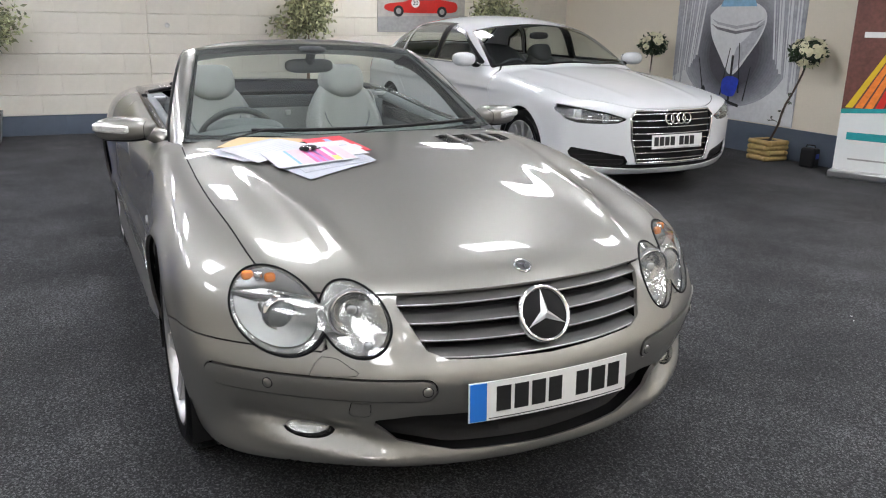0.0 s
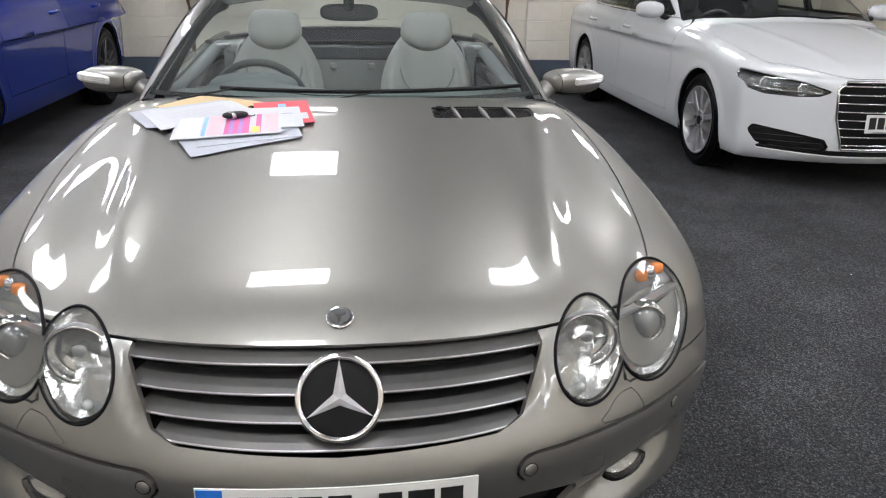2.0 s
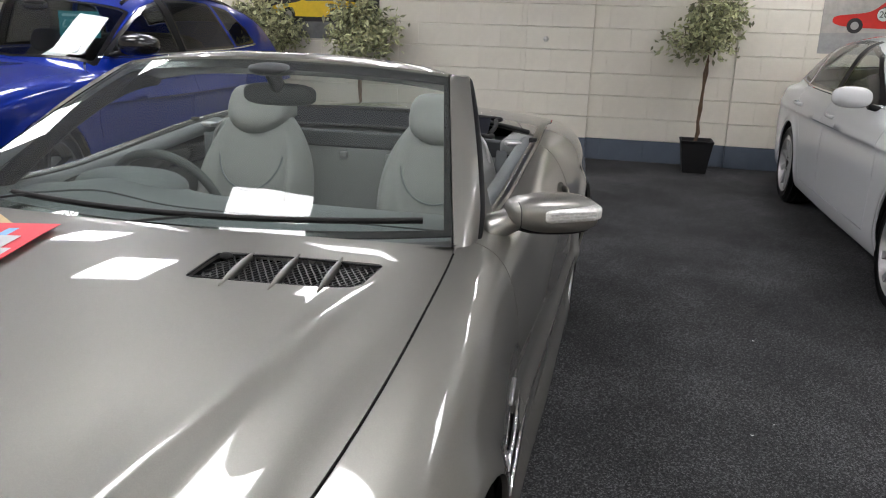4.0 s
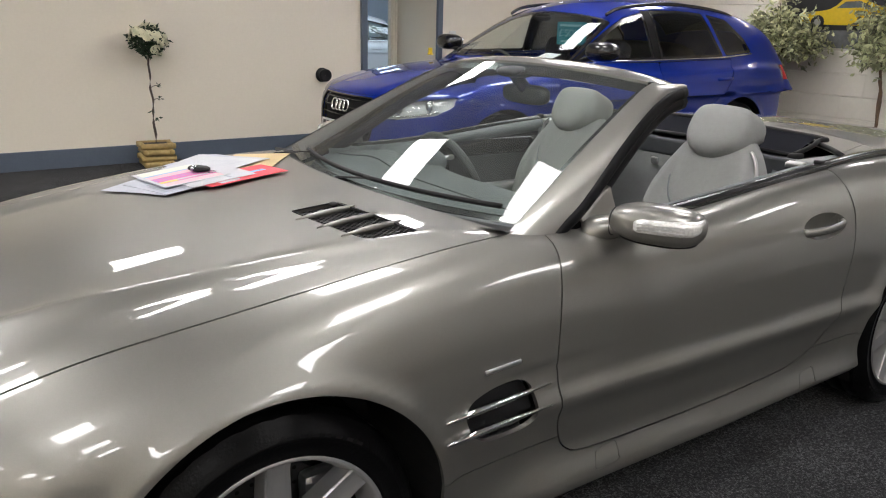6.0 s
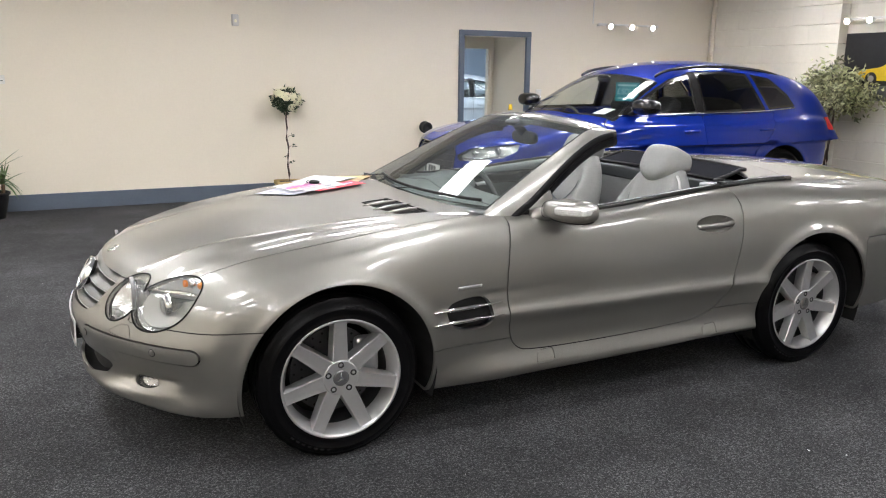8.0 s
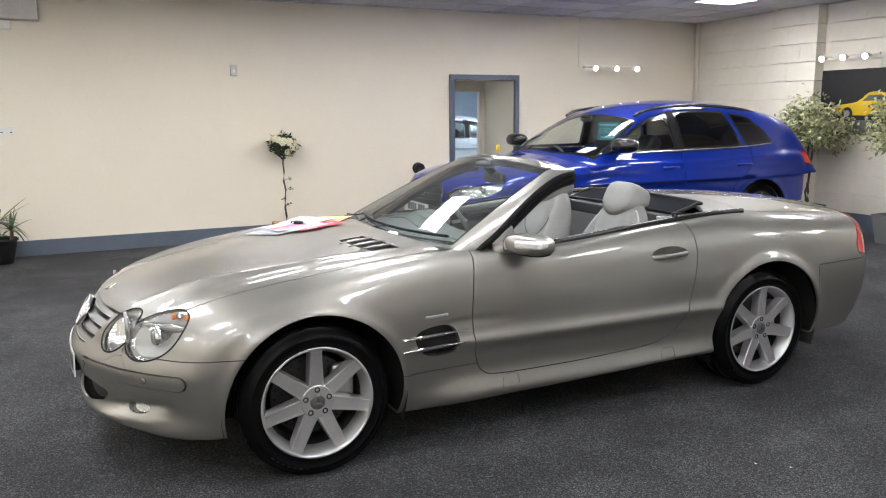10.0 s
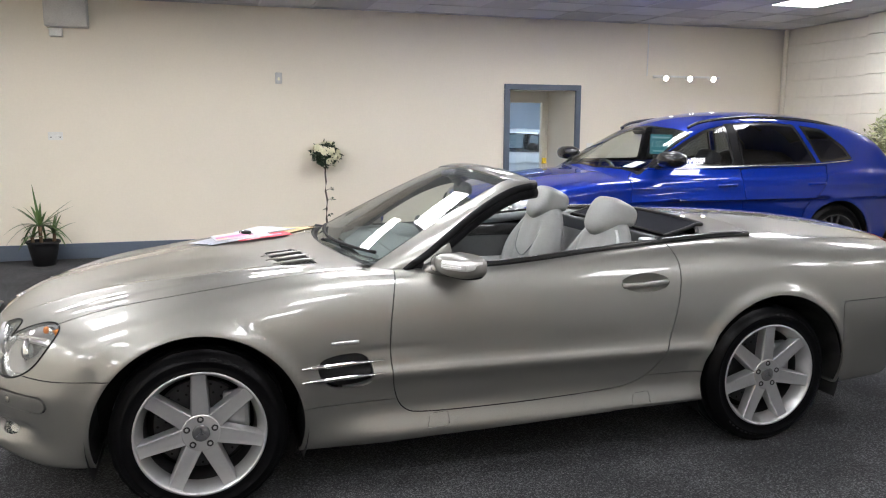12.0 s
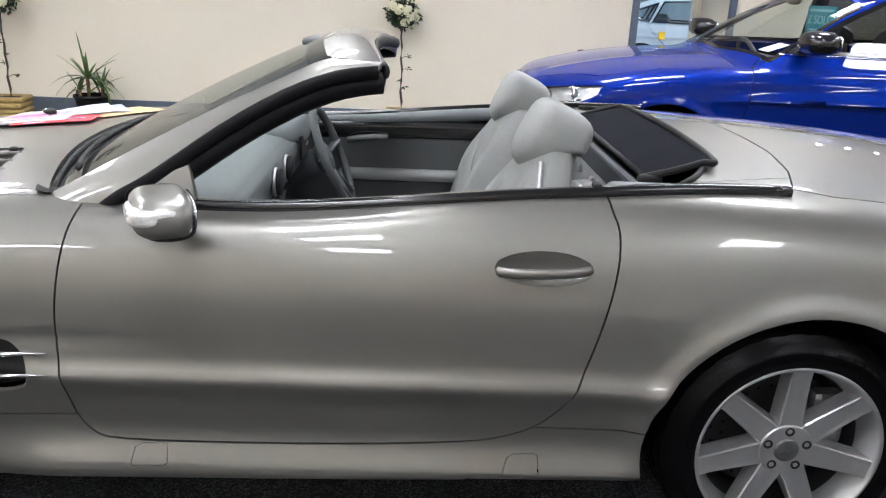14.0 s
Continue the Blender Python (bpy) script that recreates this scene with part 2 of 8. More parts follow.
def smooth_path(points, n=24):
    """A smooth curve through a few points."""
    t = np.linspace(0, 1, len(points))
    f = [natural(list(zip(t, [p[k] for p in points]))) for k in range(3)]
    return [tuple(float(g(q)) for g in f) for q in np.linspace(0, 1, n)]


def superblock(radii, centre, power=2.6, n=24, turn=None, into=None):
    """A rounded body between a ball and a box."""
    bm = bmesh.new()
    bmesh.ops.create_uvsphere(bm, u_segments=n, v_segments=n // 2 + 2, radius=1)
    for v in bm.verts:
        k = sum(abs(c) ** power for c in v.co) ** (-1 / power)
        v.co = Vector([c * k * r for c, r in zip(v.co, radii)])
    if turn is not None:
        bmesh.ops.transform(bm, matrix=turn, verts=bm.verts)
    bmesh.ops.translate(bm, vec=centre, verts=bm.verts)
    return joined(into, bm)


# ---- smooth car skins ----
def natural(points):
    """A natural cubic spline through a few (u, v) points; flat beyond its ends."""
    x, y = (np.array(c, float) for c in zip(*points))
    n = len(x)
    h = np.diff(x)
    a = np.eye(n)
    r = np.zeros(n)
    for i in range(1, n - 1):
        a[i, i - 1 : i + 2] = h[i - 1], 2 * (h[i - 1] + h[i]), h[i]
        r[i] = 6 * ((y[i + 1] - y[i]) / h[i] - (y[i] - y[i - 1]) / h[i - 1])
    m = np.linalg.solve(a, r)

    def f(q):
        q = np.clip(np.asarray(q, float), x[0], x[-1])
        i = np.clip(np.searchsorted(x, q) - 1, 0, n - 2)
        d, e, k = q - x[i], x[i + 1] - q, h[i]
        return (m[i] * e**3 + m[i + 1] * d**3) / (6 * k) + (y[i] / k - m[i] * k / 6) * e + (y[i + 1] / k - m[i + 1] * k / 6) * d

    return f


def smax(a, b, k):
    h = np.maximum(k - np.abs(a - b), 0) / k
    return np.maximum(a, b) + h**3 * k / 6


def smin(a, b, k):
    return -smax(-a, -b, k)


def step(a, b, q):
    t = np.clip((q - a) / (b - a), 0, 1)
    return t * t * (3 - 2 * t)


def height(g, u, v):
    """g(u, v) and the length of its slope, for turning height differences into distances."""
    e = 0.004
    gu = (g(u + e, v) - g(u - e, v)) / (2 * e)
    gv = (g(u, v + e) - g(u, v - e)) / (2 * e)
    return g(u, v), np.sqrt(1 + gu**2 + gv**2)


def skin(field, lo, hi, h):
    """Nets a smooth field's zero surface: points, normals and triangles, for y > 0."""
    ax = [np.arange(a, b + h, h) for a, b in zip(lo, hi)]
    f = field(ax[0][:, None, None], ax[1][None, :, None], ax[2][None, None, :])
    inside = f < 0
    shape = np.array(f.shape) - 1
    total = sum(inside[i : i + shape[0], j : j + shape[1], k : k + shape[2]].astype(int) for i in (0, 1) for j in (0, 1) for k in (0, 1))
    cell = (total > 0) & (total < 8)
    index = -np.ones(shape, int)
    index[cell] = np.arange(cell.sum())
    p = np.argwhere(cell) * h + np.array([a[0] for a in ax]) + h / 2
    p = settle(field, p, 6)
    quads = []
    for d in range(3):
        a, b = (d + 1) % 3, (d + 2) % 3
        cut = [slice(None)] * 3
        one, two = list(cut), list(cut)
        one[d], two[d] = slice(0, -1), slice(1, None)
        s = inside[tuple(one)].astype(int) - inside[tuple(two)].astype(int)
        for sign in (1, -1):
            e = np.argwhere(s == sign)
            e = e[(e[:, a] > 0) & (e[:, b] > 0) & (e[:, a] < shape[a]) & (e[:, b] < shape[b])]
            corner = []
            for da, db in ((0, 0), (1, 0), (1, 1), (0, 1)):
                c = e.copy()
                c[:, a] -= 1 - da
                c[:, b] -= 1 - db
                corner.append(index[tuple(c.T)])
            q = np.stack(corner, 1)
            quads.append(q if sign == 1 else q[:, ::-1])
    q = np.concatenate(quads)
    tri = np.concatenate([q[:, [0, 1, 2]], q[:, [0, 2, 3]]])
    return p, normal_of(field, p), tri


def gradient(field, p, e=0.003):
    return np.stack([(field(*(p + d).T) - field(*(p - d).T)) / (2 * e) for d in np.eye(3) * e], 1)


def settle(field, p, rounds=4):
    for _ in range(rounds):
        g = gradient(field, p)
        move = (field(*p.T) / np.maximum((g**2).sum(1), 1e-3))[:, None] * g
        p = p - np.clip(move, -0.02, 0.02)
    return p


def normal_of(field, p):
    g = gradient(field, p, 0.004)
    return g / np.maximum(np.linalg.norm(g, axis=1, keepdims=True), 1e-9)


def keep(surf, value):
    """The part of a triangle skin where value(points) < 0, cut cleanly along value = 0."""
    p, nrm, tri = surf
    if not len(tri):
        return surf
    v = value(p)
    side = v < 0
    count = side[tri].sum(1)
    whole = tri[count == 3]
    mixed = tri[(count == 1) | (count == 2)]
    new_p, new_n, seen, out = [p], [nrm], {}, []
    base = len(p)
    extra_p, extra_n = [], []

    def between(i, j):
        key = (i, j) if i < j else (j, i)
        if key not in seen:
            t = v[i] / (v[i] - v[j])
            extra_p.append(p[i] + t * (p[j] - p[i]))
            n = nrm[i] + t * (nrm[j] - nrm[i])
            extra_n.append(n / np.linalg.norm(n))
            seen[key] = base + len(extra_p) - 1
        return seen[key]

    for t in mixed:
        t = list(t)
        while not (side[t[0]] and not side[t[2]]):
            t = t[1:] + t[:1]
        a, b, c = t
        if side[b]:
            bc, ca = between(b, c), between(c, a)
            out += [(a, b, bc), (a, bc, ca)]
        else:
            out.append((a, between(a, b), between(c, a)))
    tri = np.concatenate([whole, np.array(out, int).reshape(-1, 3)])
    allp = np.concatenate([p, np.array(extra_p).reshape(-1, 3)])
    alln = np.concatenate([nrm, np.array(extra_n).reshape(-1, 3)])
    used, back = np.unique(tri, return_inverse=True)
    return allp[used], alln[used], back.reshape(-1, 3)


def split(surf, value, gap=0.0):
    """Inside and outside of a closed line on the skin, with a joint of that width between them."""
    return keep(surf, lambda q: value(q) + gap / 2), keep(surf, lambda q: gap / 2 - value(q))


def mirrored(surf):
    p, n, t = surf
    return p * (1, -1, 1), n * (1, -1, 1), t[:, ::-1]


def both(surf):
    p, n, t = surf
    q, m, u = mirrored(surf)
    return np.concatenate([p, q]), np.concatenate([n, m]), np.concatenate([t, u + len(p)])


def lipped(surf, depth):
    """Adds an inward edge all round a panel, so that it has thickness at its joints."""
    p, n, t = surf
    if not len(t) or not depth:
        return surf
    e = np.concatenate([t[:, [0, 1]], t[:, [1, 2]], t[:, [2, 0]]])
    s = np.sort(e, 1)
    key = s[:, 0] * (len(p) + 1) + s[:, 1]
    _, first, cnt = np.unique(key, return_index=True, return_counts=True)
    rim = e[first[cnt == 1]]
    rim = rim[~((np.abs(p[rim[:, 0], 1]) < 1e-4) & (np.abs(p[rim[:, 1], 1]) < 1e-4))]
    a, b = rim.T
    d = np.cross(p[b] - p[a], n[a])
    d = -d / np.maximum(np.linalg.norm(d, axis=1, keepdims=True), 1e-9)
    k = len(a)
    q = np.concatenate([p[a], p[b], p[b] - n[b] * depth, p[a] - n[a] * depth])
    m = np.concatenate([-d, -d, -d, -d])
    i = np.arange(k) + len(p)
    quad = np.concatenate([np.stack([i + k, i, i + 3 * k], 1), np.stack([i + k, i + 3 * k, i + 2 * k], 1)])
    return np.concatenate([p, q]), np.concatenate([n, m]), np.concatenate([t, quad])


def offset(surf, d):
    p, n, t = surf
    return p + n * d, n, t


def panel(name, surf, material, parent, label="", depth=0.012):
    p, n, t = lipped(surf, depth)
    return mesh_object(name, p, t, material, parent, label, n)


def polygon(u, v, pts, r=0.0):
    """Signed distance to a polygon with rounded corners."""
    pts = np.array(pts, float)
    d, s = np.full(np.shape(u), 1e9), np.ones(np.shape(u))
    for a, b in zip(pts, np.roll(pts, 1, 0)):
        e = b - a
        wu, wv = u - a[0], v - a[1]
        t = np.clip((wu * e[0] + wv * e[1]) / (e @ e), 0, 1)
        d = np.minimum(d, (wu - e[0] * t) ** 2 + (wv - e[1] * t) ** 2)
        c1, c2, c3 = v >= a[1], v < b[1], e[0] * wv > e[1] * wu
        flip = (c1 & c2 & c3) | (~c1 & ~c2 & ~c3)
        s = np.where(flip, -s, s)
    return s * np.sqrt(d) - r


def ellipse(u, v, cu, cv, ru, rv):
    k = np.sqrt(((u - cu) / ru) ** 2 + ((v - cv) / rv) ** 2)
    return (k - 1) * min(ru, rv)


def car_field(c):
    """A car's outer form from its lines: the hood and deck, the flanks, nose, tail and, if given, the glasshouse."""

    def field(x, y, z):
        y = np.abs(y)
        g, s = height(lambda u, v: c["top"](u) - c["crown"](u) * (v / 0.7) ** 2 + c["relief"](u, v), x, y)
        top = (z - g) / s
        g, s = height(lambda u, v: c["width"](u) - c["inset"](u, v), x, z)
        flank = (y - g) / s
        g, s = height(lambda u, v: c["nose"](v) + c["nose_plan"] * np.abs(u) ** 2.3 + c["nose_relief"](np.abs(u), v), y, z)
        nose = (g - x) / s
        g, s = height(lambda u, v: c["tail"](v) - c["tail_plan"] * np.abs(u) ** 2.3, y, z)
        tail = (x - g) / s
        f = smax(top, flank, c["round"](x))
        f = smax(f, nose, c.get("nose_round", 0.10))
        f = smax(f, tail, 0.09)
        if "roof" in c:
            g, s = height(lambda u, v: c["roof"](u) - 0.07 * (v / 0.6) ** 2, x, y)
            roof = (z - g) / s
            side = y - (c["house"](x) - (z - 1.0) * c["tumble"])
            f = smin(f, smax(smax(roof, side / (1 + c["tumble"] ** 2) ** 0.5, 0.16), 0.8 - z, 0.02), 0.05)
        return smax(f, c["bottom"](x) - z, 0.03)

    return field


def bisected(inside, low, high, shape):
    """Where a form begins between two values, for a whole net of places at once."""
    a, b = np.full(shape, float(low)), np.full(shape, float(high))
    for _ in range(16):
        m = (a + b) / 2
        hit = inside(m)
        a, b = np.where(hit, a, m), np.where(hit, m, b)
    return (a + b) / 2


def looked_up(us, vs, net):
    """Reads a net of values between its places."""
    def f(u, v):
        p = min(max((u - us[0]) / (us[1] - us[0]), 0), len(us) - 1.001)
        q = min(max((v - vs[0]) / (vs[1] - vs[0]), 0), len(vs) - 1.001)
        i, j = int(p), int(q)
        d, e = p - i, q - j
        return float((net[i, j] * (1 - d) + net[i + 1, j] * d) * (1 - e) + (net[i, j + 1] * (1 - d) + net[i + 1, j + 1] * d) * e)

    return f


def front_of(field, y1, z0, z1, x0=-1.2, x1=0.5):
    """Where a car's nose lies along x, by y and z."""
    ys, zs = np.linspace(0, y1, 101), np.linspace(z0, z1, 121)
    g, h = np.meshgrid(ys, zs, indexing="ij")
    return looked_up(ys, zs, bisected(lambda m: field(m, g, h) < 0, x0, x1, g.shape))


def top_of(field, x0, x1, y1):
    """The height of a car's skin, by x and y."""
    xs, ys = np.linspace(x0, x1, 221), np.linspace(0, y1, 101)
    g, h = np.meshgrid(xs, ys, indexing="ij")
    return looked_up(xs, ys, bisected(lambda m: field(g, h, m) < 0, 1.3, 0.6, g.shape))


# ---- the silver roadster's lines (front axle at x = 0, nose towards -x) ----
AXLE = 2.53
TYRE = 0.325
CREASE = natural([(0.15, 0.035), (0.20, 0.024), (0.235, 0.003), (0.26, 0.003), (0.30, 0.018), (0.345, 0.030), (0.40, 0.026), (0.46, 0.013), (0.488, 0.001), (0.50, 0.0), (0.53, 0.012), (0.56, 0.0185),
                  (0.62, 0.0215), (0.70, 0.027), (0.78, 0.043), (0.85, 0.070), (0.92, 0.115), (1.0, 0.18), (1.1, 0.27)])
PLAIN = natural([(0.15, 0.075), (0.25, 0.045), (0.40, 0.018), (0.55, 0.006), (0.68, 0.012), (0.78, 0.035), (0.88, 0.075), (1.0, 0.16), (1.1, 0.24)])


def roadster_inset(x, z):
    w = step(0.30, 0.75, x) * (1 - step(2.05, 2.45, x))
    base = CREASE(z) * w + PLAIN(z) * (1 - w)
    base = base + 0.0045 * np.exp(-(((z - 0.592) / 0.012) ** 2)) * step(0.45, 0.60, x) * (1 - step(0.66, 1.05, x))
    for cx, r in ((0.0, 0.39), (AXLE, 0.395)):
        d = np.sqrt((x - cx) ** 2 + (z - TYRE) ** 2)
        base = base - 0.014 * np.exp(-(((d - r) / 0.035) ** 2)) * step(0.2, 0.4, z)
    return base


def roadster_relief(x, y):
    fade = (1 - step(-0.55, 0.35, x)) * step(-0.95, -0.65, x)
    lobes = np.exp(-(((y - 0.66) / 0.080) ** 2)) + 0.7 * np.exp(-(((y - 0.475) / 0.060) ** 2))
    ridge = 0.0085 * np.exp(-(((y - (0.44 + 0.16 * (x + 0.6))) / 0.032) ** 2)) * (1 - step(0.1, 0.6, x)) * step(-0.8, -0.5, x)
    return 0.021 * fade * lobes + ridge


ROADSTER = {
    "top": natural([(-1.0, 0.60), (-0.87, 0.672), (-0.745, 0.750), (-0.6, 0.784), (-0.4, 0.823), (-0.2, 0.855), (0.0, 0.882), (0.2, 0.904), (0.55, 0.928),
                    (0.9, 0.925), (1.2, 0.928), (1.6, 0.955), (2.0, 0.98), (2.4, 0.998), (2.8, 0.998), (3.2, 0.972), (3.5, 0.928), (3.7, 0.88)]),
    "crown": natural([(-1.0, 0.06), (-0.5, 0.065), (-0.1, 0.045), (0.6, 0.026), (1.1, 0.04), (2.3, 0.03), (2.8, 0.05), (3.6, 0.06)]),
    "relief": roadster_relief,
    "width": natural([(-1.0, 0.80), (-0.6, 0.855), (-0.35, 0.882), (0.0, 0.895), (0.4, 0.880), (0.8, 0.870), (1.4, 0.880), (2.0, 0.888),
                      (2.56, 0.902), (3.0, 0.885), (3.4, 0.835), (3.7, 0.78)]),
    "inset": roadster_inset,
    "nose": natural([(0.15, -0.80), (0.20, -0.868), (0.24, -0.897), (0.275, -0.901), (0.32, -0.891), (0.38, -0.901), (0.46, -0.924), (0.50, -0.928), (0.54, -0.912), (0.58, -0.888),
                     (0.64, -0.855), (0.70, -0.803), (0.75, -0.735), (0.85, -0.55)]),
    "nose_plan": 0.60,
    "nose_relief": lambda y, z: 0.028 * np.exp(-(((z - (0.255 + 0.16 * y)) / 0.026) ** 2)) * step(0.40, 0.54, y) * (1 - step(0.68, 0.80, y)) - 0.011 * np.exp(-(((z - (0.252 + 0.13 * (y - 0.3))) / 0.020) ** 2)) * step(0.32, 0.48, y) * (1 - step(0.66, 0.80, y)) - 0.005 * np.exp(-(((z - 0.275) / 0.03) ** 2)) * (1 - step(0.60, 0.85, y)) + 0.007 * np.exp(-(((y - (0.352 + 0.49 * (z - 0.576))) / 0.022) ** 2)) * step(0.55, 0.60, z) * (1 - step(0.66, 0.71, z)),
    "tail": natural([(0.2, 3.44), (0.3, 3.52), (0.45, 3.60), (0.55, 3.62), (0.7, 3.605), (0.85, 3.58), (0.95, 3.53), (1.05, 3.4)]),
    "tail_plan": 0.36,
    "round": natural([(-0.9, 0.12), (-0.5, 0.15), (0.0, 0.20), (0.6, 0.13), (1.1, 0.07), (2.2, 0.07), (2.7, 0.14), (3.6, 0.13)]),
    "bottom": natural([(-1.0, 0.248), (-0.75, 0.243), (-0.5, 0.230), (0.4, 0.20), (1.3, 0.225), (2.15, 0.250), (3.0, 0.25), (3.7, 0.28)]),
}
roadster = car_field(ROADSTER)
nose_table = front_of(roadster, 0.90, 0.18, 0.80)
top_table = top_of(roadster, -0.95, 3.6, 0.80)


def surface_height(x, y):
    """The height of the roadster's skin at a place."""
    return top_table(x, abs(y))


def hood_rear(y):
    return 0.545 + 0.27 * y**2


def belt_half(x):
    return 0.705 - 0.02 * step(1.9, 2.5, x)


def deck_front(y):
    return 2.39 - 0.85 * np.abs(y) ** 4


DOOR_LINE = [(0.80, 1.2), (0.78, 0.93), (0.745, 0.80), (0.722, 0.62), (0.735, 0.46), (0.75, 0.39), (0.775, 0.345), (0.83, 0.318), (1.3, 0.322), (1.70, 0.338),
             (1.80, 0.356), (1.88, 0.39), (1.95, 0.47), (1.99, 0.58), (2.03, 0.74), (2.05, 0.88), (2.02, 0.94), (1.99, 1.2)]


def rounded(points, rounds=2):
    """Cuts the corners of a closed line."""
    for _ in range(rounds):
        points = [((1 - f) * a[0] + f * b[0], (1 - f) * a[1] + f * b[1]) for a, b in zip(points, points[1:] + points[:1]) for f in (0.25, 0.75)]
    return points


DOOR_LINE = rounded(DOOR_LINE)
GRILLE_LINE = [(-0.37, 0.694), (0.37, 0.694), (0.378, 0.674), (0.330, 0.576), (0.285, 0.557), (0, 0.546), (-0.285, 0.557), (-0.330, 0.576), (-0.378, 0.674)]
INTAKE_LINE = [(-0.45, 0.375), (-0.36, 0.39), (0.36, 0.39), (0.45, 0.375), (0.40, 0.335), (0.26, 0.305), (0, 0.295), (-0.26, 0.305), (-0.40, 0.335)]
VENT_LINE = [(0.300, 0.276), (0.414, 0.277), (0.440, 0.42), (0.466, 0.585), (0.356, 0.578), (0.322, 0.42)]
SIDE_VENT = rounded([(0.435, 0.560), (0.50, 0.583), (0.605, 0.586), (0.638, 0.555), (0.650, 0.500), (0.635, 0.465), (0.52, 0.460), (0.465, 0.485)])


def wheel(name, parent, m, radius, rim, spokes, style, alloy, width=0.25, cap=True):
    """A road wheel, outer face towards -y of its own pose."""
    w = thing(name, "", "")
    w.parent, w.matrix_basis = parent, m
    h = width / 2
    prof = [(rim + 0.004, h - 0.02), (rim + 0.006, h), (rim + 0.014, h + 0.004), (rim + 0.017, h + 0.001), (rim + 0.03, h + 0.004), (radius - 0.048, h + 0.006), (radius - 0.044, h + 0.0085), (radius - 0.040, h + 0.006), (radius - 0.018, h - 0.006), (radius - 0.004, h - 0.025)]
    for a in (0.7, 0.25):
        prof += [(radius, h * a + 0.012), (radius - 0.008, h * a + 0.010), (radius - 0.008, h * a), (radius, h * a - 0.002)]
    tyre = [(r, -a) for r, a in prof] + [(r, a) for r, a in reversed(prof)]
    bm = lathe(tyre, 96, close=False)
    for v in bm.verts:
        r, a = math.hypot(v.co.x, v.co.z), math.atan2(v.co.z, v.co.x)
        if r > radius - 0.012 and abs(v.co.y) > h * 0.55 and round(a / (2 * math.pi) * 96) % 3 == 0:
            v.co.x, v.co.z = v.co.x * (1 - 0.003 / r), v.co.z * (1 - 0.003 / r)
    ty = part("tyre", bm, M["rubber"], w, smooth=True)
    for k in range(14 if cap else 0):
        a0 = (0.9, 3.9)[k // 7] + 0.095 * (k % 7)
        arc = [(r * math.cos(a), -h - 0.0062, r * math.sin(a)) for a, r in ((a0, rim + 0.043), (a0 + 0.055, rim + 0.043), (a0 + 0.055, rim + 0.058), (a0, rim + 0.058))]
        mesh_object("sidewall_mark", arc, [(0, 1, 2, 3)], M["rubber_mark"], ty, smooth=False)
    lip = [(rim + 0.008, -h - 0.002), (rim + 0.003, -h - 0.005), (rim - 0.001, -h - 0.002), (rim - 0.004, -h + 0.006), (rim - 0.020, -h + 0.040), (rim - 0.026, -h + 0.070)]
    part("rim", lathe(lip, 64, close=False), alloy, w, smooth=True)
    # alloy inner rim, coloured dark to stand for the shade behind the spokes
    part("barrel", lathe([(rim - 0.026, -h + 0.070), (rim - 0.034, 0.02), (rim - 0.006, h)], 48, close=False), M["barrel"], w, "inner rim with its shade put into a dark colour", True)
    disc = part("brake_disc", lathe([(0.05, -0.005), (rim - 0.06, -0.005), (rim - 0.06, 0.02), (0.05, 0.02)], 48), M["steel"], w)
    for k in range(24 if cap else 0):
        for r in (rim - 0.075, rim - 0.105):
            a = 2 * math.pi * (k + (0.5 if r < rim - 0.09 else 0)) / 24
            mesh_object("disc_hole", [(r * math.cos(a) + 0.005 * math.cos(q), -0.0056, r * math.sin(a) + 0.005 * math.sin(q)) for q in np.linspace(0, 2 * math.pi, 9)[:-1]], [tuple(range(8))], M["dark"], disc, smooth=False)
    part("brake_caliper", block((0.10, 0.05, 0.16), (rim - 0.10, -0.02, 0.05), 0.02), M["satin"], w)
    part("wheel_backing", lathe([(0.02, h - 0.06), (rim, h - 0.05)], 32), M["dark"], w)
    y0 = -h + 0.022

    def spoke(bm, a, w0, w1, w2):
        rows = []
        for r, half, dy in ((0.040, w0, -0.002), (0.085, w1, -0.006), (rim * 0.62, (w1 + w2) / 2, -0.008), (rim - 0.030, w2, -0.012), (rim - 0.003, w2 * 1.04, -0.016)):
            ring = []
            for t, d in ((-1.16, 0.046), (-1.0, 0.005), (-0.90, 0.0), (-0.5, 0.0012), (0.5, 0.0012), (0.90, 0.0), (1.0, 0.005), (1.16, 0.046)):
                u, v = r, half * t
                ring.append(bm.verts.new((u * math.cos(a) - v * math.sin(a), y0 + dy + d, u * math.sin(a) + v * math.cos(a))))
            rows.append(ring)
        for p, q in zip(rows, rows[1:]):
            for i in range(len(p) - 1):
                bm.faces.new((p[i], p[i + 1], q[i + 1], q[i]))

    for k in range(spokes):
        a = 2 * math.pi * k / spokes + math.pi / 2
        bm = bmesh.new()
        if style == "broad":
            spoke(bm, a, 0.034, 0.0315, 0.0265)
        elif style == "twin":
            for s in (-1, 1):
                spoke(bm, a + s * 0.17, 0.010, 0.012, 0.013)
        else:
            spoke(bm, a, 0.010, 0.015, 0.021)
        part("spoke", bm, alloy, w)
    hub = lathe([(0.001, y0 - 0.008), (0.034, y0 - 0.008), (0.068, y0 - 0.0085), (0.0705, y0 - 0.006), (0.074, y0 + 0.05)], 40, close=False)
    part("hub", hub, alloy, w)
    cc = part("centre_cap", lathe([(0.0005, y0 - 0.0125), (0.024, y0 - 0.012), (0.032, y0 - 0.0105), (0.033, y0 - 0.004)], 32, close=False), M["cap_grey"] if cap else M["black"], w, smooth=True)
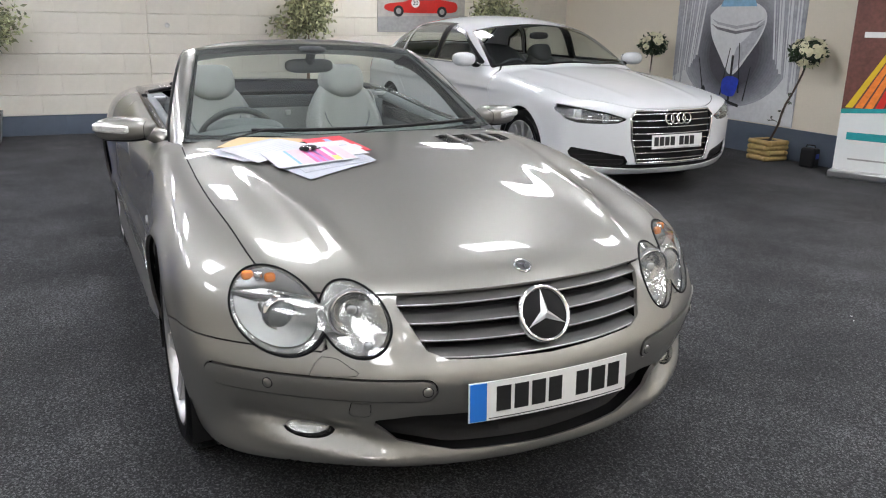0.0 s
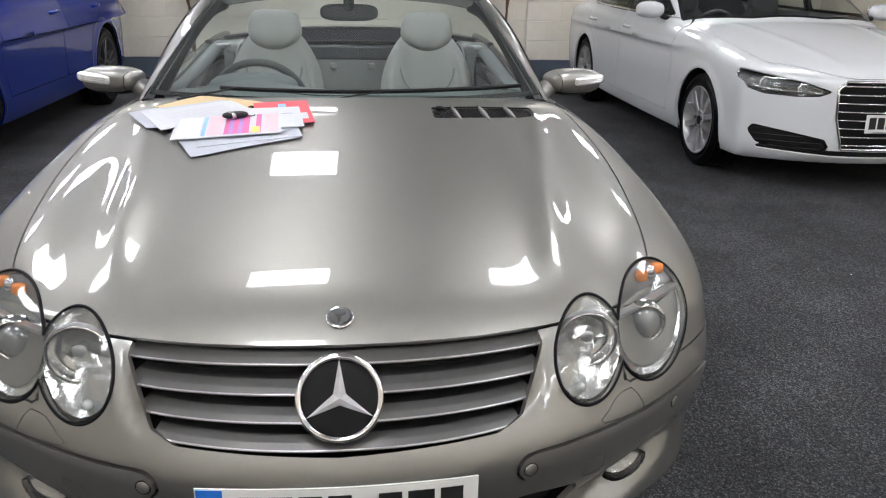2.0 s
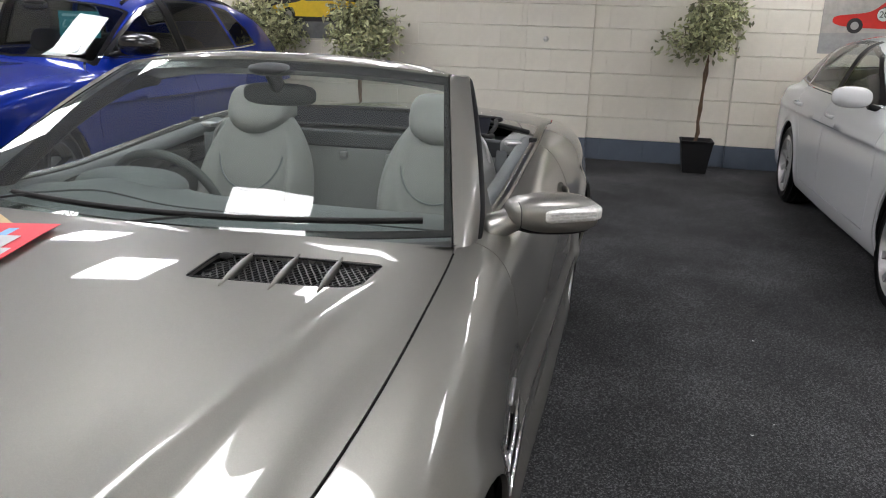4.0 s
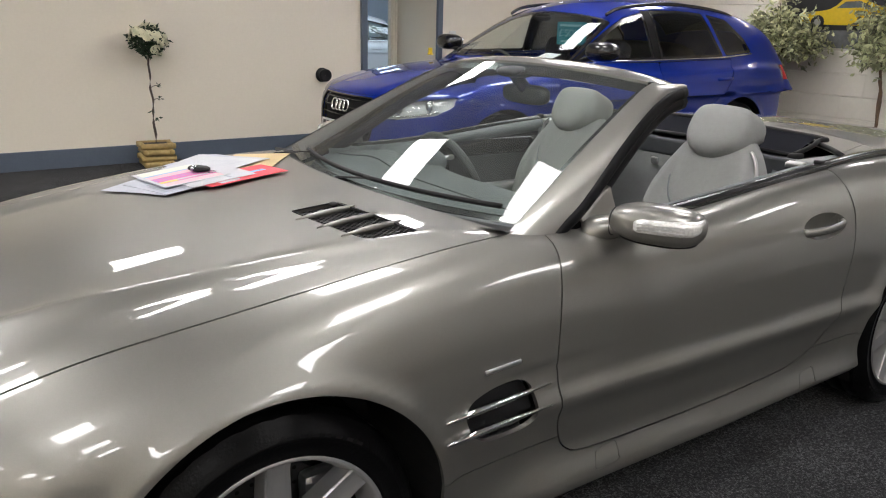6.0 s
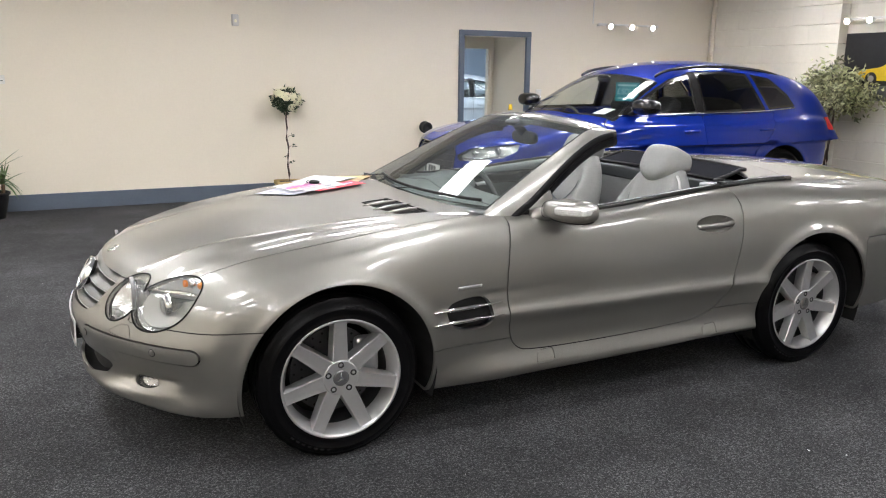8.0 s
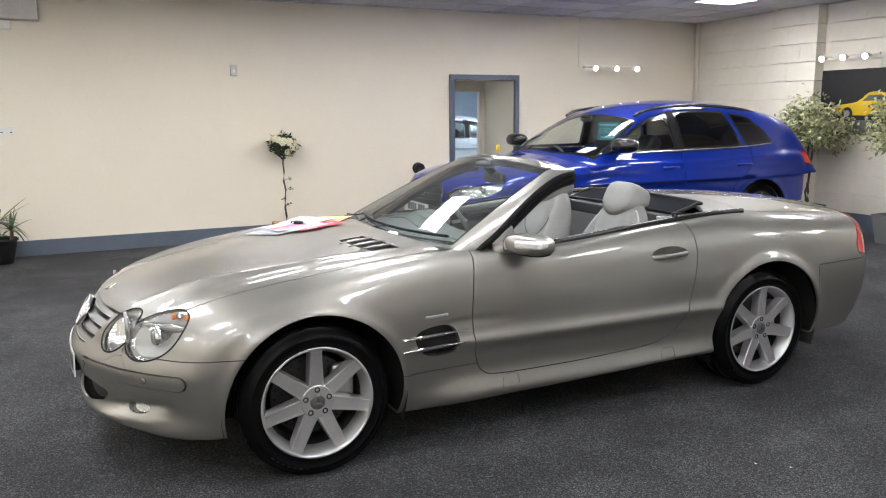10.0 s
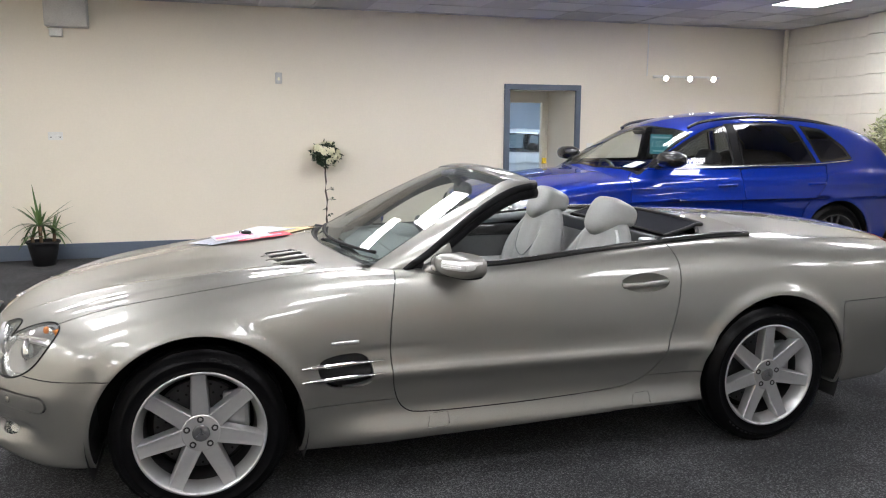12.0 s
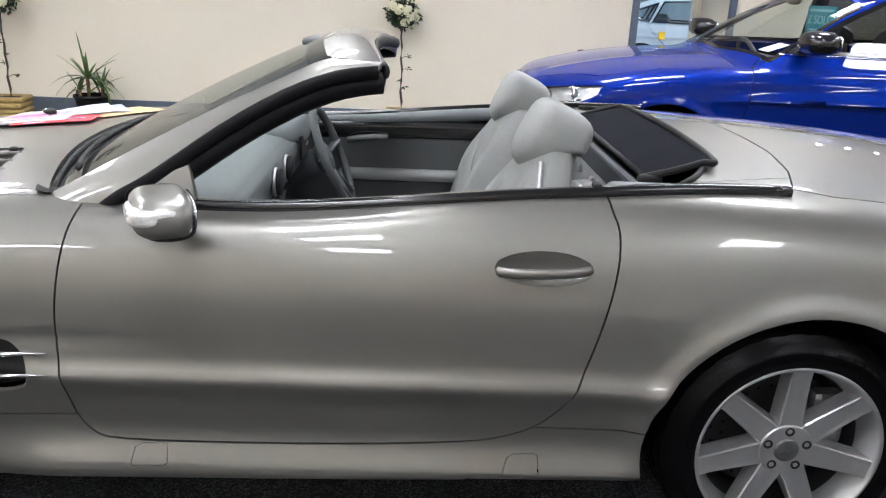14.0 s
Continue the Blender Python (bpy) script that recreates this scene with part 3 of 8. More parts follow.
    if cap:
        bm = bmesh.new()
        for k in range(3):
            a = math.pi / 2 + k * 2 * math.pi / 3
            bm.faces.new([bm.verts.new((r * math.cos(b), y0 - 0.0135, r * math.sin(b))) for r, b in ((0.026, a), (0.005, a + 1.05), (0.0005, a), (0.005, a - 1.05))])
        part("cap_star", bm, M["chrome"], cc)
    for k in range(5):
        a = 2 * math.pi * k / 5 + math.pi / 2
        b = lathe([(0.0005, y0 - 0.0070), (0.010, y0 - 0.0090), (0.0125, y0 - 0.0100), (0.0130, y0 - 0.006)], 12, close=False)
        bmesh.ops.translate(b, vec=(0.053 * math.cos(a), 0, 0.053 * math.sin(a)), verts=b.verts)
        part("wheel_bolt", b, M["bolt"], w, smooth=True)
    return w


def arch_liner(parent, cx, r, y_in, y_out, zc=0.325):
    for s in (1, -1):
        bm = bmesh.new()
        rows = []
        for y in (y_out, y_in):
            rows.append([bm.verts.new((cx + r * math.cos(a), s * y, zc + r * math.sin(a))) for a in np.linspace(-0.35, math.pi + 0.35, 30)])
        for i in range(29):
            bm.faces.new((rows[0][i], rows[0][i + 1], rows[1][i + 1], rows[1][i]))
        bm.faces.new(rows[1])
        part("arch_liner", bm, M["dark"], parent, "black plastic arch liner")


def number_plate(parent, centre, yaw, tilt, w, h, eu, text_bars, back=False, bend=0.0):
    """A white plate, bent to the bumper if need be; its characters are plain bars."""
    def strip(y0, y1, z0, z1, x, thick):
        n = max(2, int((y1 - y0) / 0.02) + 1)
        bm = sweep([(bend * y * y + x, y, (z0 + z1) / 2) for y in np.linspace(y0, y1, n)],
                   [(-thick / 2, (z0 - z1) / 2), (thick / 2, (z0 - z1) / 2), (thick / 2, (z1 - z0) / 2), (-thick / 2, (z1 - z0) / 2)])
        bmesh.ops.recalc_face_normals(bm, faces=bm.faces)
        return bm

    p = part("number_plate", strip(-w / 2, w / 2, -h / 2, h / 2, 0, 0.004), M["plate_yellow" if back else "plate_white"], parent, "white number plate with black bars")
    p.matrix_basis = pose(*centre, 0, tilt, yaw)
    left = w / 2
    if eu:
        part("country_band", strip(w / 2 - 0.048, w / 2 - 0.003, -h / 2 + 0.002, h / 2 - 0.002, -0.003, 0.002), M["plate_blue"], p, "blue band")
        left -= 0.055
    part("edge_line", strip(0.01 - w / 2, w / 2 - 0.055, 0.005 - h / 2, 0.007 - h / 2, -0.0026, 0.0012), M["ink"], p)
    y = left - 0.018
    for c in text_bars:
        if c:
            part("bar", strip(y - c * 0.95, y - c * 0.05, 0.004 - h * 0.32, 0.004 + h * 0.32, -0.003, 0.0014), M["ink"], p)
        y -= max(c, 0.03) + 0.006
    return p


# darker than the alloy: the wheel's inner shade is put into this colour
M["barrel"] = surface("inner_rim_shade", (0.055, 0.055, 0.058), 0.5, 0.6)
M["seal"] = surface("rubber_seal", (0.006, 0.006, 0.007), 0.5, spec=0.12)
M["cap_grey"] = surface("cap_grey", (0.16, 0.16, 0.165), 0.35, 0.6)
M["rubber_mark"] = surface("raised_rubber", (0.012, 0.012, 0.013), 0.45, spec=0.25)


def build_roadster():
    car = thing("silver_roadster", "silver open two-seat roadster on the dark carpet", "car")
    s = skin(roadster, (-1.06, -0.03, 0.14), (3.74, 0.96, 1.06), 0.017)
    s = keep(s, lambda q: -q[:, 1])
    s[0][:, 1] = np.where(np.abs(s[0][:, 1]) < 1e-6, 0, s[0][:, 1])
    for cx, r in ((0.0, 0.385), (AXLE, 0.39)):
        s = keep(s, lambda q: np.where(q[:, 1] > 0.45, r - np.hypot(q[:, 0] - cx, q[:, 2] - TYRE), 1 - 2.0))
    full = s
    # the cockpit's opening
    s = keep(s, lambda q: -np.maximum(np.maximum(hood_rear(q[:, 1]) - q[:, 0], q[:, 0] - deck_front(q[:, 1])),
                                      np.maximum(q[:, 1] - belt_half(q[:, 0]), 0.72 - q[:, 2])))
    # lamps, grille, intake and vents
    lamp = lambda q: np.maximum(smin(ellipse(q[:, 1], q[:, 2], 0.655, 0.645, 0.103, 0.095), ellipse(q[:, 1], q[:, 2], 0.485, 0.640, 0.079, 0.083), 0.006), q[:, 0] + 0.2)
    lens, s = split(s, lamp, 0.004)
    grille = lambda q: np.maximum(polygon(q[:, 1], q[:, 2], GRILLE_LINE, 0.004), q[:, 0] + 0.2)
    _, s = split(s, grille)
    intake = lambda q: np.maximum(polygon(q[:, 1], q[:, 2], INTAKE_LINE, 0.012), q[:, 0] + 0.2)
    _, s = split(s, intake)
    fog = lambda q: np.maximum(ellipse(q[:, 1], q[:, 2], 0.600, 0.337, 0.056, 0.019), q[:, 0] + 0.2)
    fog_lens, s = split(s, fog, 0.003)
    vent = lambda q: np.maximum(polygon(q[:, 0], q[:, 1], VENT_LINE, 0.012), 0.6 - q[:, 2])
    _, s = split(s, vent)
    side_vent = lambda q: np.maximum(polygon(q[:, 0], q[:, 2], SIDE_VENT, 0.008), 0.6 - q[:, 1])
    _, s = split(s, side_vent)
    tail_lamp = lambda q: np.maximum(polygon(q[:, 0], q[:, 2], [(3.34, 0.895), (3.27, 0.735), (3.29, 0.695), (3.7, 0.70), (3.7, 0.87), (3.45, 0.905)], 0.008), 0.42 - q[:, 1])
    red, s = split(s, tail_lamp, 0.004)
    # panels
    hood_f = lambda q: np.maximum(np.maximum(q[:, 1] - HOOD_EDGE(q[:, 0]), q[:, 0] - 0.9), 0.695 - q[:, 2])
    hood, s = split(s, hood_f, 0.0045)
    door_f = lambda q: np.maximum(polygon(q[:, 0], q[:, 2], DOOR_LINE), 0.5 - q[:, 1])
    door, s = split(s, door_f, 0.0045)
    handle_f = lambda q: ellipse(q[:, 0], q[:, 2], 1.865, 0.797, 0.118, 0.040)
    cup, door = split(door, handle_f, 0.0)
    bumper_f = lambda q: np.maximum(np.minimum(q[:, 2] - 0.567, np.maximum(q[:, 1] - 0.56, q[:, 2] - 0.72)), q[:, 0] + 0.1)
    bumper, s = split(s, bumper_f, 0.004)
    strip_f = lambda q: np.maximum(np.hypot(np.maximum(0.350 - q[:, 1], 0) + np.maximum(q[:, 0] + 0.55, 0), q[:, 2] - 0.478) - 0.030, q[:, 0] + 0.505)
    strip, bumper = split(bumper, strip_f, 0.005)
    inlays = []
    for pts in ([(0.605, 0.512), (0.50, 0.520), (0.545, 0.552), (0.580, 0.552)], [(0.475, 0.398), (0.515, 0.402), (0.515, 0.436), (0.475, 0.434)]):
        piece, bumper = split(bumper, lambda q, pts=pts: polygon(q[:, 1], q[:, 2], pts, 0.004), 0.0016)
        inlays.append(piece)
    rear_f = lambda q: np.maximum(q[:, 2] - 0.66, 2.9 - q[:, 0])
    rear, s = split(s, rear_f, 0.004)
    sill_f = lambda q: np.maximum(np.maximum(q[:, 2] - 0.387, 0.2 - q[:, 0]), q[:, 0] - 2.5)
    sill, s = split(s, sill_f, 0.004)
    jacks = []
    for x in (0.88, 1.80):
        piece, sill = split(sill, lambda q, x=x: polygon(q[:, 0], q[:, 2], [(x, 0.262), (x + 0.085, 0.266), (x + 0.08, 0.312), (x + 0.012, 0.308)], 0.004), 0.0015)
        jacks.append(piece)
    boot_f = lambda q: np.maximum(polygon(q[:, 0], q[:, 1], [(2.60, -0.5), (2.60, 0.30), (2.57, 0.50), (2.515, 0.655), (2.60, 0.685), (2.80, 0.69), (3.3, 0.65), (3.8, 0.56), (3.8, -0.5)], 0.004), 0.7 - q[:, 2])
    boot, s = split(s, boot_f, 0.005)
    cover_f = lambda q: np.maximum(np.maximum(q[:, 1] - 0.60 + 0.25 * (q[:, 0] - 2.4), 2.0 - q[:, 0]), np.maximum(q[:, 0] - 2.7, 0.85 - q[:, 2]))
    cover, s = split(s, cover_f, 0.004)
    silver = M["silver"]
    panel("hood", both(hood), silver, car, "silver hood")
    panel("boot_lid", both(boot), silver, car)
    panel("roof_cover", both(cover), silver, car, "silver cover over the folded roof")
    panel("front_bumper", both(bumper), silver, car)
    panel("rear_bumper", both(rear), silver, car)
    for piece, nm in zip(inlays, ("washer_cover", "towing_cover")):
        for p in (piece, mirrored(piece)):
            panel(nm, p, silver, car)
    panel("body", both(s), silver, car)
    # added near-black skin behind the panels, for the shade in joints and gaps
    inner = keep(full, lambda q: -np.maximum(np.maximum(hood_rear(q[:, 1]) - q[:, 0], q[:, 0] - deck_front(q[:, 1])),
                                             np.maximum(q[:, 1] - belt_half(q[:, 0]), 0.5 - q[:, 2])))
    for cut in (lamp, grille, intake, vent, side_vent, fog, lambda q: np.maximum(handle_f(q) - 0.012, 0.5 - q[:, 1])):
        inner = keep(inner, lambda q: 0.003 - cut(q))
    panel("inner_shell", offset(both(inner), -0.013), M["dark"], car, "near-black shell added as the shade behind the joints", 0)
    for k, flip in ((1, lambda a: a), (-1, mirrored)):
        d = panel("door", flip(door), silver, car)
        recess = flip(cup)
        rp, rn, rt = recess
        depth = 0.028 * np.clip(-handle_f(rp) / 0.03, 0, 1) ** 0.5
        part_cup = (rp - rn * depth[:, None], rn, rt)
        mesh_object("handle_recess", part_cup[0], part_cup[2], silver, d)
        yy = k * (side_y(1.865, 0.792) + 0.006)
        grip = [(1.757, yy - k * 0.014, 0.787), (1.78, yy + k * 0.002, 0.789), (1.865, yy + k * 0.012, 0.792), (1.95, yy + k * 0.002, 0.796), (1.975, yy - k * 0.014, 0.797)]
        part("handle", sweep(smooth_path(grip, 14), [(a * 0.7, b) for a, b in circle(0.013, 12)]), silver, d, smooth=True)
        sp = panel("sill", flip(sill), silver, car)
        for piece in jacks:
            panel("jack_cover", flip(piece), silver, sp)
        panel("rub_strip", offset(flip(strip), 0.004), silver, car, depth=0.016)
        # lamps
        hl = panel("headlight", offset(flip(lens), 0.003), M["lamp_glass"], car, "clear twin oval headlight", 0.01)
        bowl = flip(lens)
        p, n, t = bowl
        deep = np.clip(-lamp(flip(lens)[0] * (1, k, 1)) / 0.09, 0, 1)
        q = p + np.array([1.0, 0, -0.15]) * (0.010 + 0.055 * np.sqrt(deep))[:, None]
        mesh_object("reflector", q, t, M["reflector"], hl, "silver reflector bowl")
        rim_ring(hl, [(0.655, 0.645, 0.103, 0.095), (0.485, 0.640, 0.079, 0.083)], k)
        headlight_inside(hl, k)
        fl = panel("fog_lamp", offset(flip(fog_lens), 0.001), M["lamp_glass"], car, "clear fog lamp", 0.008)
        p, n, t = flip(fog_lens)
        mesh_object("fog_reflector", p + np.array([0.02, 0, 0]), t, M["reflector"], fl)
        tl = panel("tail_lamp", flip(red), M["red_lens"], car, "red tail lamp")
        # side vent
        p, n, t = flip(split(full_skin_side(full), side_vent)[0])
        sv = mesh_object("side_vent", p - n * 0.028, t, M["black"], car, "black side air outlet")
        for z0, z1 in ((0.550, 0.556), (0.498, 0.506)):
            pts = [(x, k * (side_y(x, z) + 0.004), z) for x, z in ((0.375, z0), (0.52, (z0 + z1) / 2), (0.70, z1))]
            secs = [circle(0.003, 8), circle(0.0095, 8), circle(0.0085, 8), circle(0.002, 8)]
            part("vent_blade", sweep(smooth_path(pts, 4), secs), M["chrome"], sv, smooth=True)
        bd = [(x, k * (side_y(x, 0.637) + 0.002), 0.637 + (x - 0.5) * 0.01) for x in (0.49, 0.545, 0.60)]
        part("fender_badge", sweep(smooth_path(bd, 8), [(a, b * 1.8) for a, b in circle(0.0035, 8)]), M["satin"], car, smooth=True)
    # grille
    g = part("grille", grille_back(), M["dark"], car, "black grille with four silver louvres")
    for i, z in enumerate((0.677, 0.639, 0.601, 0.564)):
        half = np.interp(z, [0.549, 0.568, 0.672, 0.70], [0.27, 0.318, 0.375, 0.37]) + 0.020
        ys = np.linspace(-half, half, 29)
        sec = [(-0.008, -0.009), (-0.005, -0.0115), (0.010, -0.008), (0.048, 0.006), (0.048, 0.010), (0.024, 0.008), (0.006, 0.001), (-0.007, -0.0055)]
        heights = [z - (0.0, 0.002, 0.005, 0.009)[i] * (1 - (y / half) ** 2) for y in ys]
        path = [(front_x(abs(y), h) + 0.012, y, h) for y, h in zip(ys, heights)]
        lv = part("louvre", sweep(path, [(a, b) for a, b in sec]), M["louvre"], g, smooth=False)
        # paler rod that stands for the highlight on the louvre's front lip
        part("louvre_edge", sweep([(x - 0.006, y, z - 0.0072) for x, y, z in path], circle(0.0024, 6)), M["satin"], lv, "painted highlight along the front edge", True)
    star_badge(car)
    for y, z in ((0.345, 0.478), (0.70, 0.480)):
        for k in (1, -1):
            o = lathe([(0.0005, -0.003), (0.011, -0.003), (0.013, 0.0), (0.013, 0.01)], 20, "X", close=False)
            so = part("parking_sensor", o, M["silver"], car, "small round parking sensor", True)
            so.matrix_basis = pose(front_x(y, z) - 0.005, k * y, z, 0, 0, -k * (14 if y < 0.5 else 42))
            part("sensor_ring", torus(0.0135, 0.0014, 20, 6), M["black"], so)
    # plate
    number_plate(car, (-0.934, 0.004, 0.444), 0, 2, 0.492, 0.107, True, (0.045, 0.045, 0.045, 0.045, 0, 0.045, 0.052, 0.045), bend=0.28)
    part("plate_plinth", block((0.03, 0.30, 0.10), (-0.909, 0, 0.44), 0.006), M["black"], car, "black plate holder")
    p, n, t = both(split(full_front(full), intake)[0])
    mesh_object("intake_mesh", p + np.array([0.05, 0, 0]), t, M["black"], car, "black lower air intake")
    hood_vents(car, full, vent)
    for cx in (0.0, AXLE):
        arch_liner(car, cx, 0.40, 0.5, 0.86)
        for sgn in (1, -1):
            m = pose(cx, sgn * -0.727, TYRE, 0, 0, 0 if sgn > 0 else 180)
            wheel("wheel", car, m, TYRE, 0.234, 7, "broad", M["alloy"])
    return car


HOOD_EDGE = natural([(-0.7, 0.60), (-0.52, 0.668), (-0.3, 0.70), (-0.08, 0.718), (0.3, 0.722), (0.66, 0.70), (0.8, 0.68)])
M["dotted_optic"] = surface("dotted_optic", (0.27, 0.27, 0.268), 0.30, 0.85, vary=0.10, bump=0.28, bump_scale=170)
M["smoked_bowl"] = surface("smoked_bowl", (0.26, 0.26, 0.265), 0.30, 0.7, vary=0.12, scale=20)
M["bowl_chrome"] = surface("bowl_chrome", (0.72, 0.72, 0.72), 0.16, 0.95, vary=0.06, bump=0.25, bump_scale=60)
M["projector_glass"] = surface("projector_lens", (0.20, 0.21, 0.215), 0.05, 0.35, coat=1.0, vary=0.15, scale=14)
M["lens_ball"] = surface("projector_glass", (0.52, 0.54, 0.55), 0.03, 0.6, coat=1.0)


def front_x(y, z):
    """Where the roadster's nose lies, along x."""
    return nose_table(abs(y), z)


def side_y(x, z):
    a, b = 0.3, 1.1
    for _ in range(15):
        m = (a + b) / 2
        if roadster(np.array([x]), np.array([m]), np.array([z]))[0] < 0:
            a = m
        else:
            b = m
    return (a + b) / 2


def headlight_inside(hl, k):
    """Projector, dotted optic, divider and amber bulb in the large oval; a stepped bowl in the small one."""
    def at(y, z, back):
        return Vector((front_x(y, z) + back, k * y, z))

    oval = lambda a, f: (0.655 + 0.094 * f * math.cos(a), 0.645 + 0.087 * f * math.sin(a))

    def optic(a, b):
        t = -math.pi - 0.30 + (math.pi + 0.60) * a
        y, z = oval(t, 0.36 + 0.60 * b)
        return at(y, min(z, 0.672), 0.046 - 0.020 * b)

    part("dotted_optic", grid_mesh(optic, 40, 8), M["dotted_optic"], hl, "silver dotted optic", True)
    shelf = [at(0.655 + 0.090 * t, 0.674 + 0.002 * t, 0.024) for t in np.linspace(-1, 1, 15)]
    part("divider", sweep(shelf, [(0.006, -0.004), (0.006, 0.003), (-0.012, 0.004), (-0.012, -0.003)]), M["satin"], hl, "silver divider bar")

    def hood_top(a, b):
        t = 0.22 + (math.pi - 0.44) * a
        y, z = oval(t, 0.42 + 0.56 * b)
        return at(y, max(z, 0.681), 0.060 - 0.035 * b)

    part("upper_bowl", grid_mesh(hood_top, 30, 6), M["smoked_bowl"], hl, "smoked grey bowl", True)
    for cy, w in ((0.700, 0.016), (0.650, 0.015)):
        part("indicator_bulb", superblock((0.010, w, 0.013), at(cy, 0.714, 0.024), 3.0, 18), M["amber"], hl, "amber indicator", True)
    part("indicator_reflector", superblock((0.012, 0.013, 0.015), at(0.675, 0.714, 0.026), 2.4, 16), M["bowl_chrome"], hl, "clear bulb", True)
    c = at(0.640, 0.634, 0.042)
    ring = lathe([(0.050, 0.012), (0.047, -0.004), (0.040, -0.010), (0.037, -0.004), (0.0365, 0.01)], 40, "X", close=False)
    bmesh.ops.translate(ring, vec=c, verts=ring.verts)
    part("projector_ring", ring, M["chrome"], hl, smooth=True)
    part("projector_lens", superblock((0.024, 0.0365, 0.0365), c, 2.0, 28), M["projector_glass"], hl, "clear glass projector lens", True)
    c = at(0.484, 0.652, 0.030)
    bowl = lathe([(0.060, -0.006), (0.057, -0.010), (0.054, -0.004), (0.050, 0.010), (0.047, 0.012), (0.044, 0.010), (0.034, 0.026), (0.018, 0.038), (0.0005, 0.042)], 44, "X", close=False)
    bmesh.ops.translate(bowl, vec=c, verts=bowl.verts)
    part("main_beam_bowl", bowl, M["bowl_chrome"], hl, "stepped chrome bowl", True)
    part("main_beam_bulb", superblock((0.020, 0.011, 0.011), c + Vector((0.016, 0, 0.004)), 2.2, 16), M["lens_ball"], hl, smooth=True)
    part("bulb_shade", superblock((0.006, 0.014, 0.012), c + Vector((-0.002, 0.0, 0.006)), 2.4, 14), M["satin"], hl, smooth=True)
    rim = lathe([(0.0625, 0.004), (0.0640, -0.006), (0.0610, -0.009)], 44, "X", close=False)
    bmesh.ops.translate(rim, vec=c, verts=rim.verts)
    part("bowl_rim", rim, M["smoked_bowl"], hl, smooth=True)
    part("side_bulb", superblock((0.012, 0.011, 0.011), at(0.462, 0.578, 0.024), 2, 14), M["lens_ball"], hl, smooth=True)


def full_skin_side(full):
    return keep(full, lambda q: np.maximum(0.3 - q[:, 0], q[:, 0] - 0.8))


def full_front(full):
    return keep(full, lambda q: q[:, 0] + 0.4)


def rim_ring(parent, ovals, k):
    """The dark seal round a twin lamp."""
    for i, (cy, cz, ry, rz) in enumerate(ovals):
        other = ovals[1 - i]
        pts = []
        for a in np.linspace(0, 2 * math.pi, 97):
            y, z = cy + (ry + 0.001) * math.cos(a), cz + (rz + 0.001) * math.sin(a)
            if ellipse(np.array([y]), np.array([z]), *other)[0] < -0.001:
                if len(pts) > 2:
                    part("lamp_seal", sweep(pts, circle(0.0034, 6)), M["seal"], parent, "black rubber seal", True)
                pts = []
                continue
            pts.append((front_x(y, z) - 0.0005, k * y, z))
        if len(pts) > 2:
            part("lamp_seal", sweep(pts, circle(0.0034, 6)), M["seal"], parent, "black rubber seal", True)


def grille_back():
    bm = bmesh.new()
    rows = []
    for z in np.linspace(0.53, 0.70, 8):
        rows.append([bm.verts.new((front_x(abs(y), z) + 0.055, y, z)) for y in np.linspace(-0.40, 0.40, 25)])
    for a, b in zip(rows, rows[1:]):
        for i in range(24):
            bm.faces.new((a[i], a[i + 1], b[i + 1], b[i]))
    return bm


def star_badge(car):
    """The round emblem in the grille and the small one on the hood, as plain shapes."""
    z = 0.632
    x = front_x(0.0, z) - 0.007
    turn = pose(x, 0, z, 0, 28, 0) @ Matrix.Scale(0.86, 4)
    b = part("grille_emblem", lathe([(0.0005, 0.0), (0.075, 0.0), (0.078, 0.012), (0.078, 0.03)], 48, "X", close=False), M["dark"], car, "chrome star emblem in a ring", True)
    b.matrix_basis = turn
    ring = lathe([(0.076, 0.004), (0.078, -0.006), (0.084, -0.009), (0.090, -0.005), (0.090, 0.012)], 56, "X", close=False)
    part("ring", ring, M["chrome"], b, smooth=True)
    bm = bmesh.new()
    for k in range(3):
        a = math.pi / 2 + k * 2 * math.pi / 3
        c, s = math.cos(a), math.sin(a)
        tip = bm.verts.new((-0.003, 0.078 * c, 0.078 * s))
        mid = bm.verts.new((-0.016, 0, 0))
        l = bm.verts.new((-0.002, 0.015 * math.cos(a + 1.05), 0.015 * math.sin(a + 1.05)))
        r = bm.verts.new((-0.002, 0.015 * math.cos(a - 1.05), 0.015 * math.sin(a - 1.05)))
        bm.faces.new((tip, l, mid))
        bm.faces.new((tip, mid, r))
    part("star", bm, M["star"], b)
    xr = -0.742
    zr = surface_height(xr, 0.0)
    r = part("hood_emblem", lathe([(0.0005, 0.004), (0.022, 0.0035), (0.026, 0.004), (0.0285, 0.0025), (0.0295, -0.002)], 36, "Z", close=False), M["chrome"], car, "small round chrome emblem", True)
    r.matrix_basis = pose(xr, 0, zr + 0.001, 0, -24, 0) @ Matrix.Scale(0.9, 4)
    part("emblem_face", lathe([(0.0005, 0.0046), (0.021, 0.0042)], 32, "Z", close=False), M["cap_grey"], r)
    bm = bmesh.new()
    for k in range(3):
        a = math.pi + k * 2 * math.pi / 3
        bm.faces.new([bm.verts.new((q * math.cos(b), q * math.sin(b), 0.0055)) for q, b in ((0.020, a), (0.004, a + 1.05), (0.0004, a), (0.004, a - 1.05))])
    part("emblem_star", bm, M["chrome"], r)


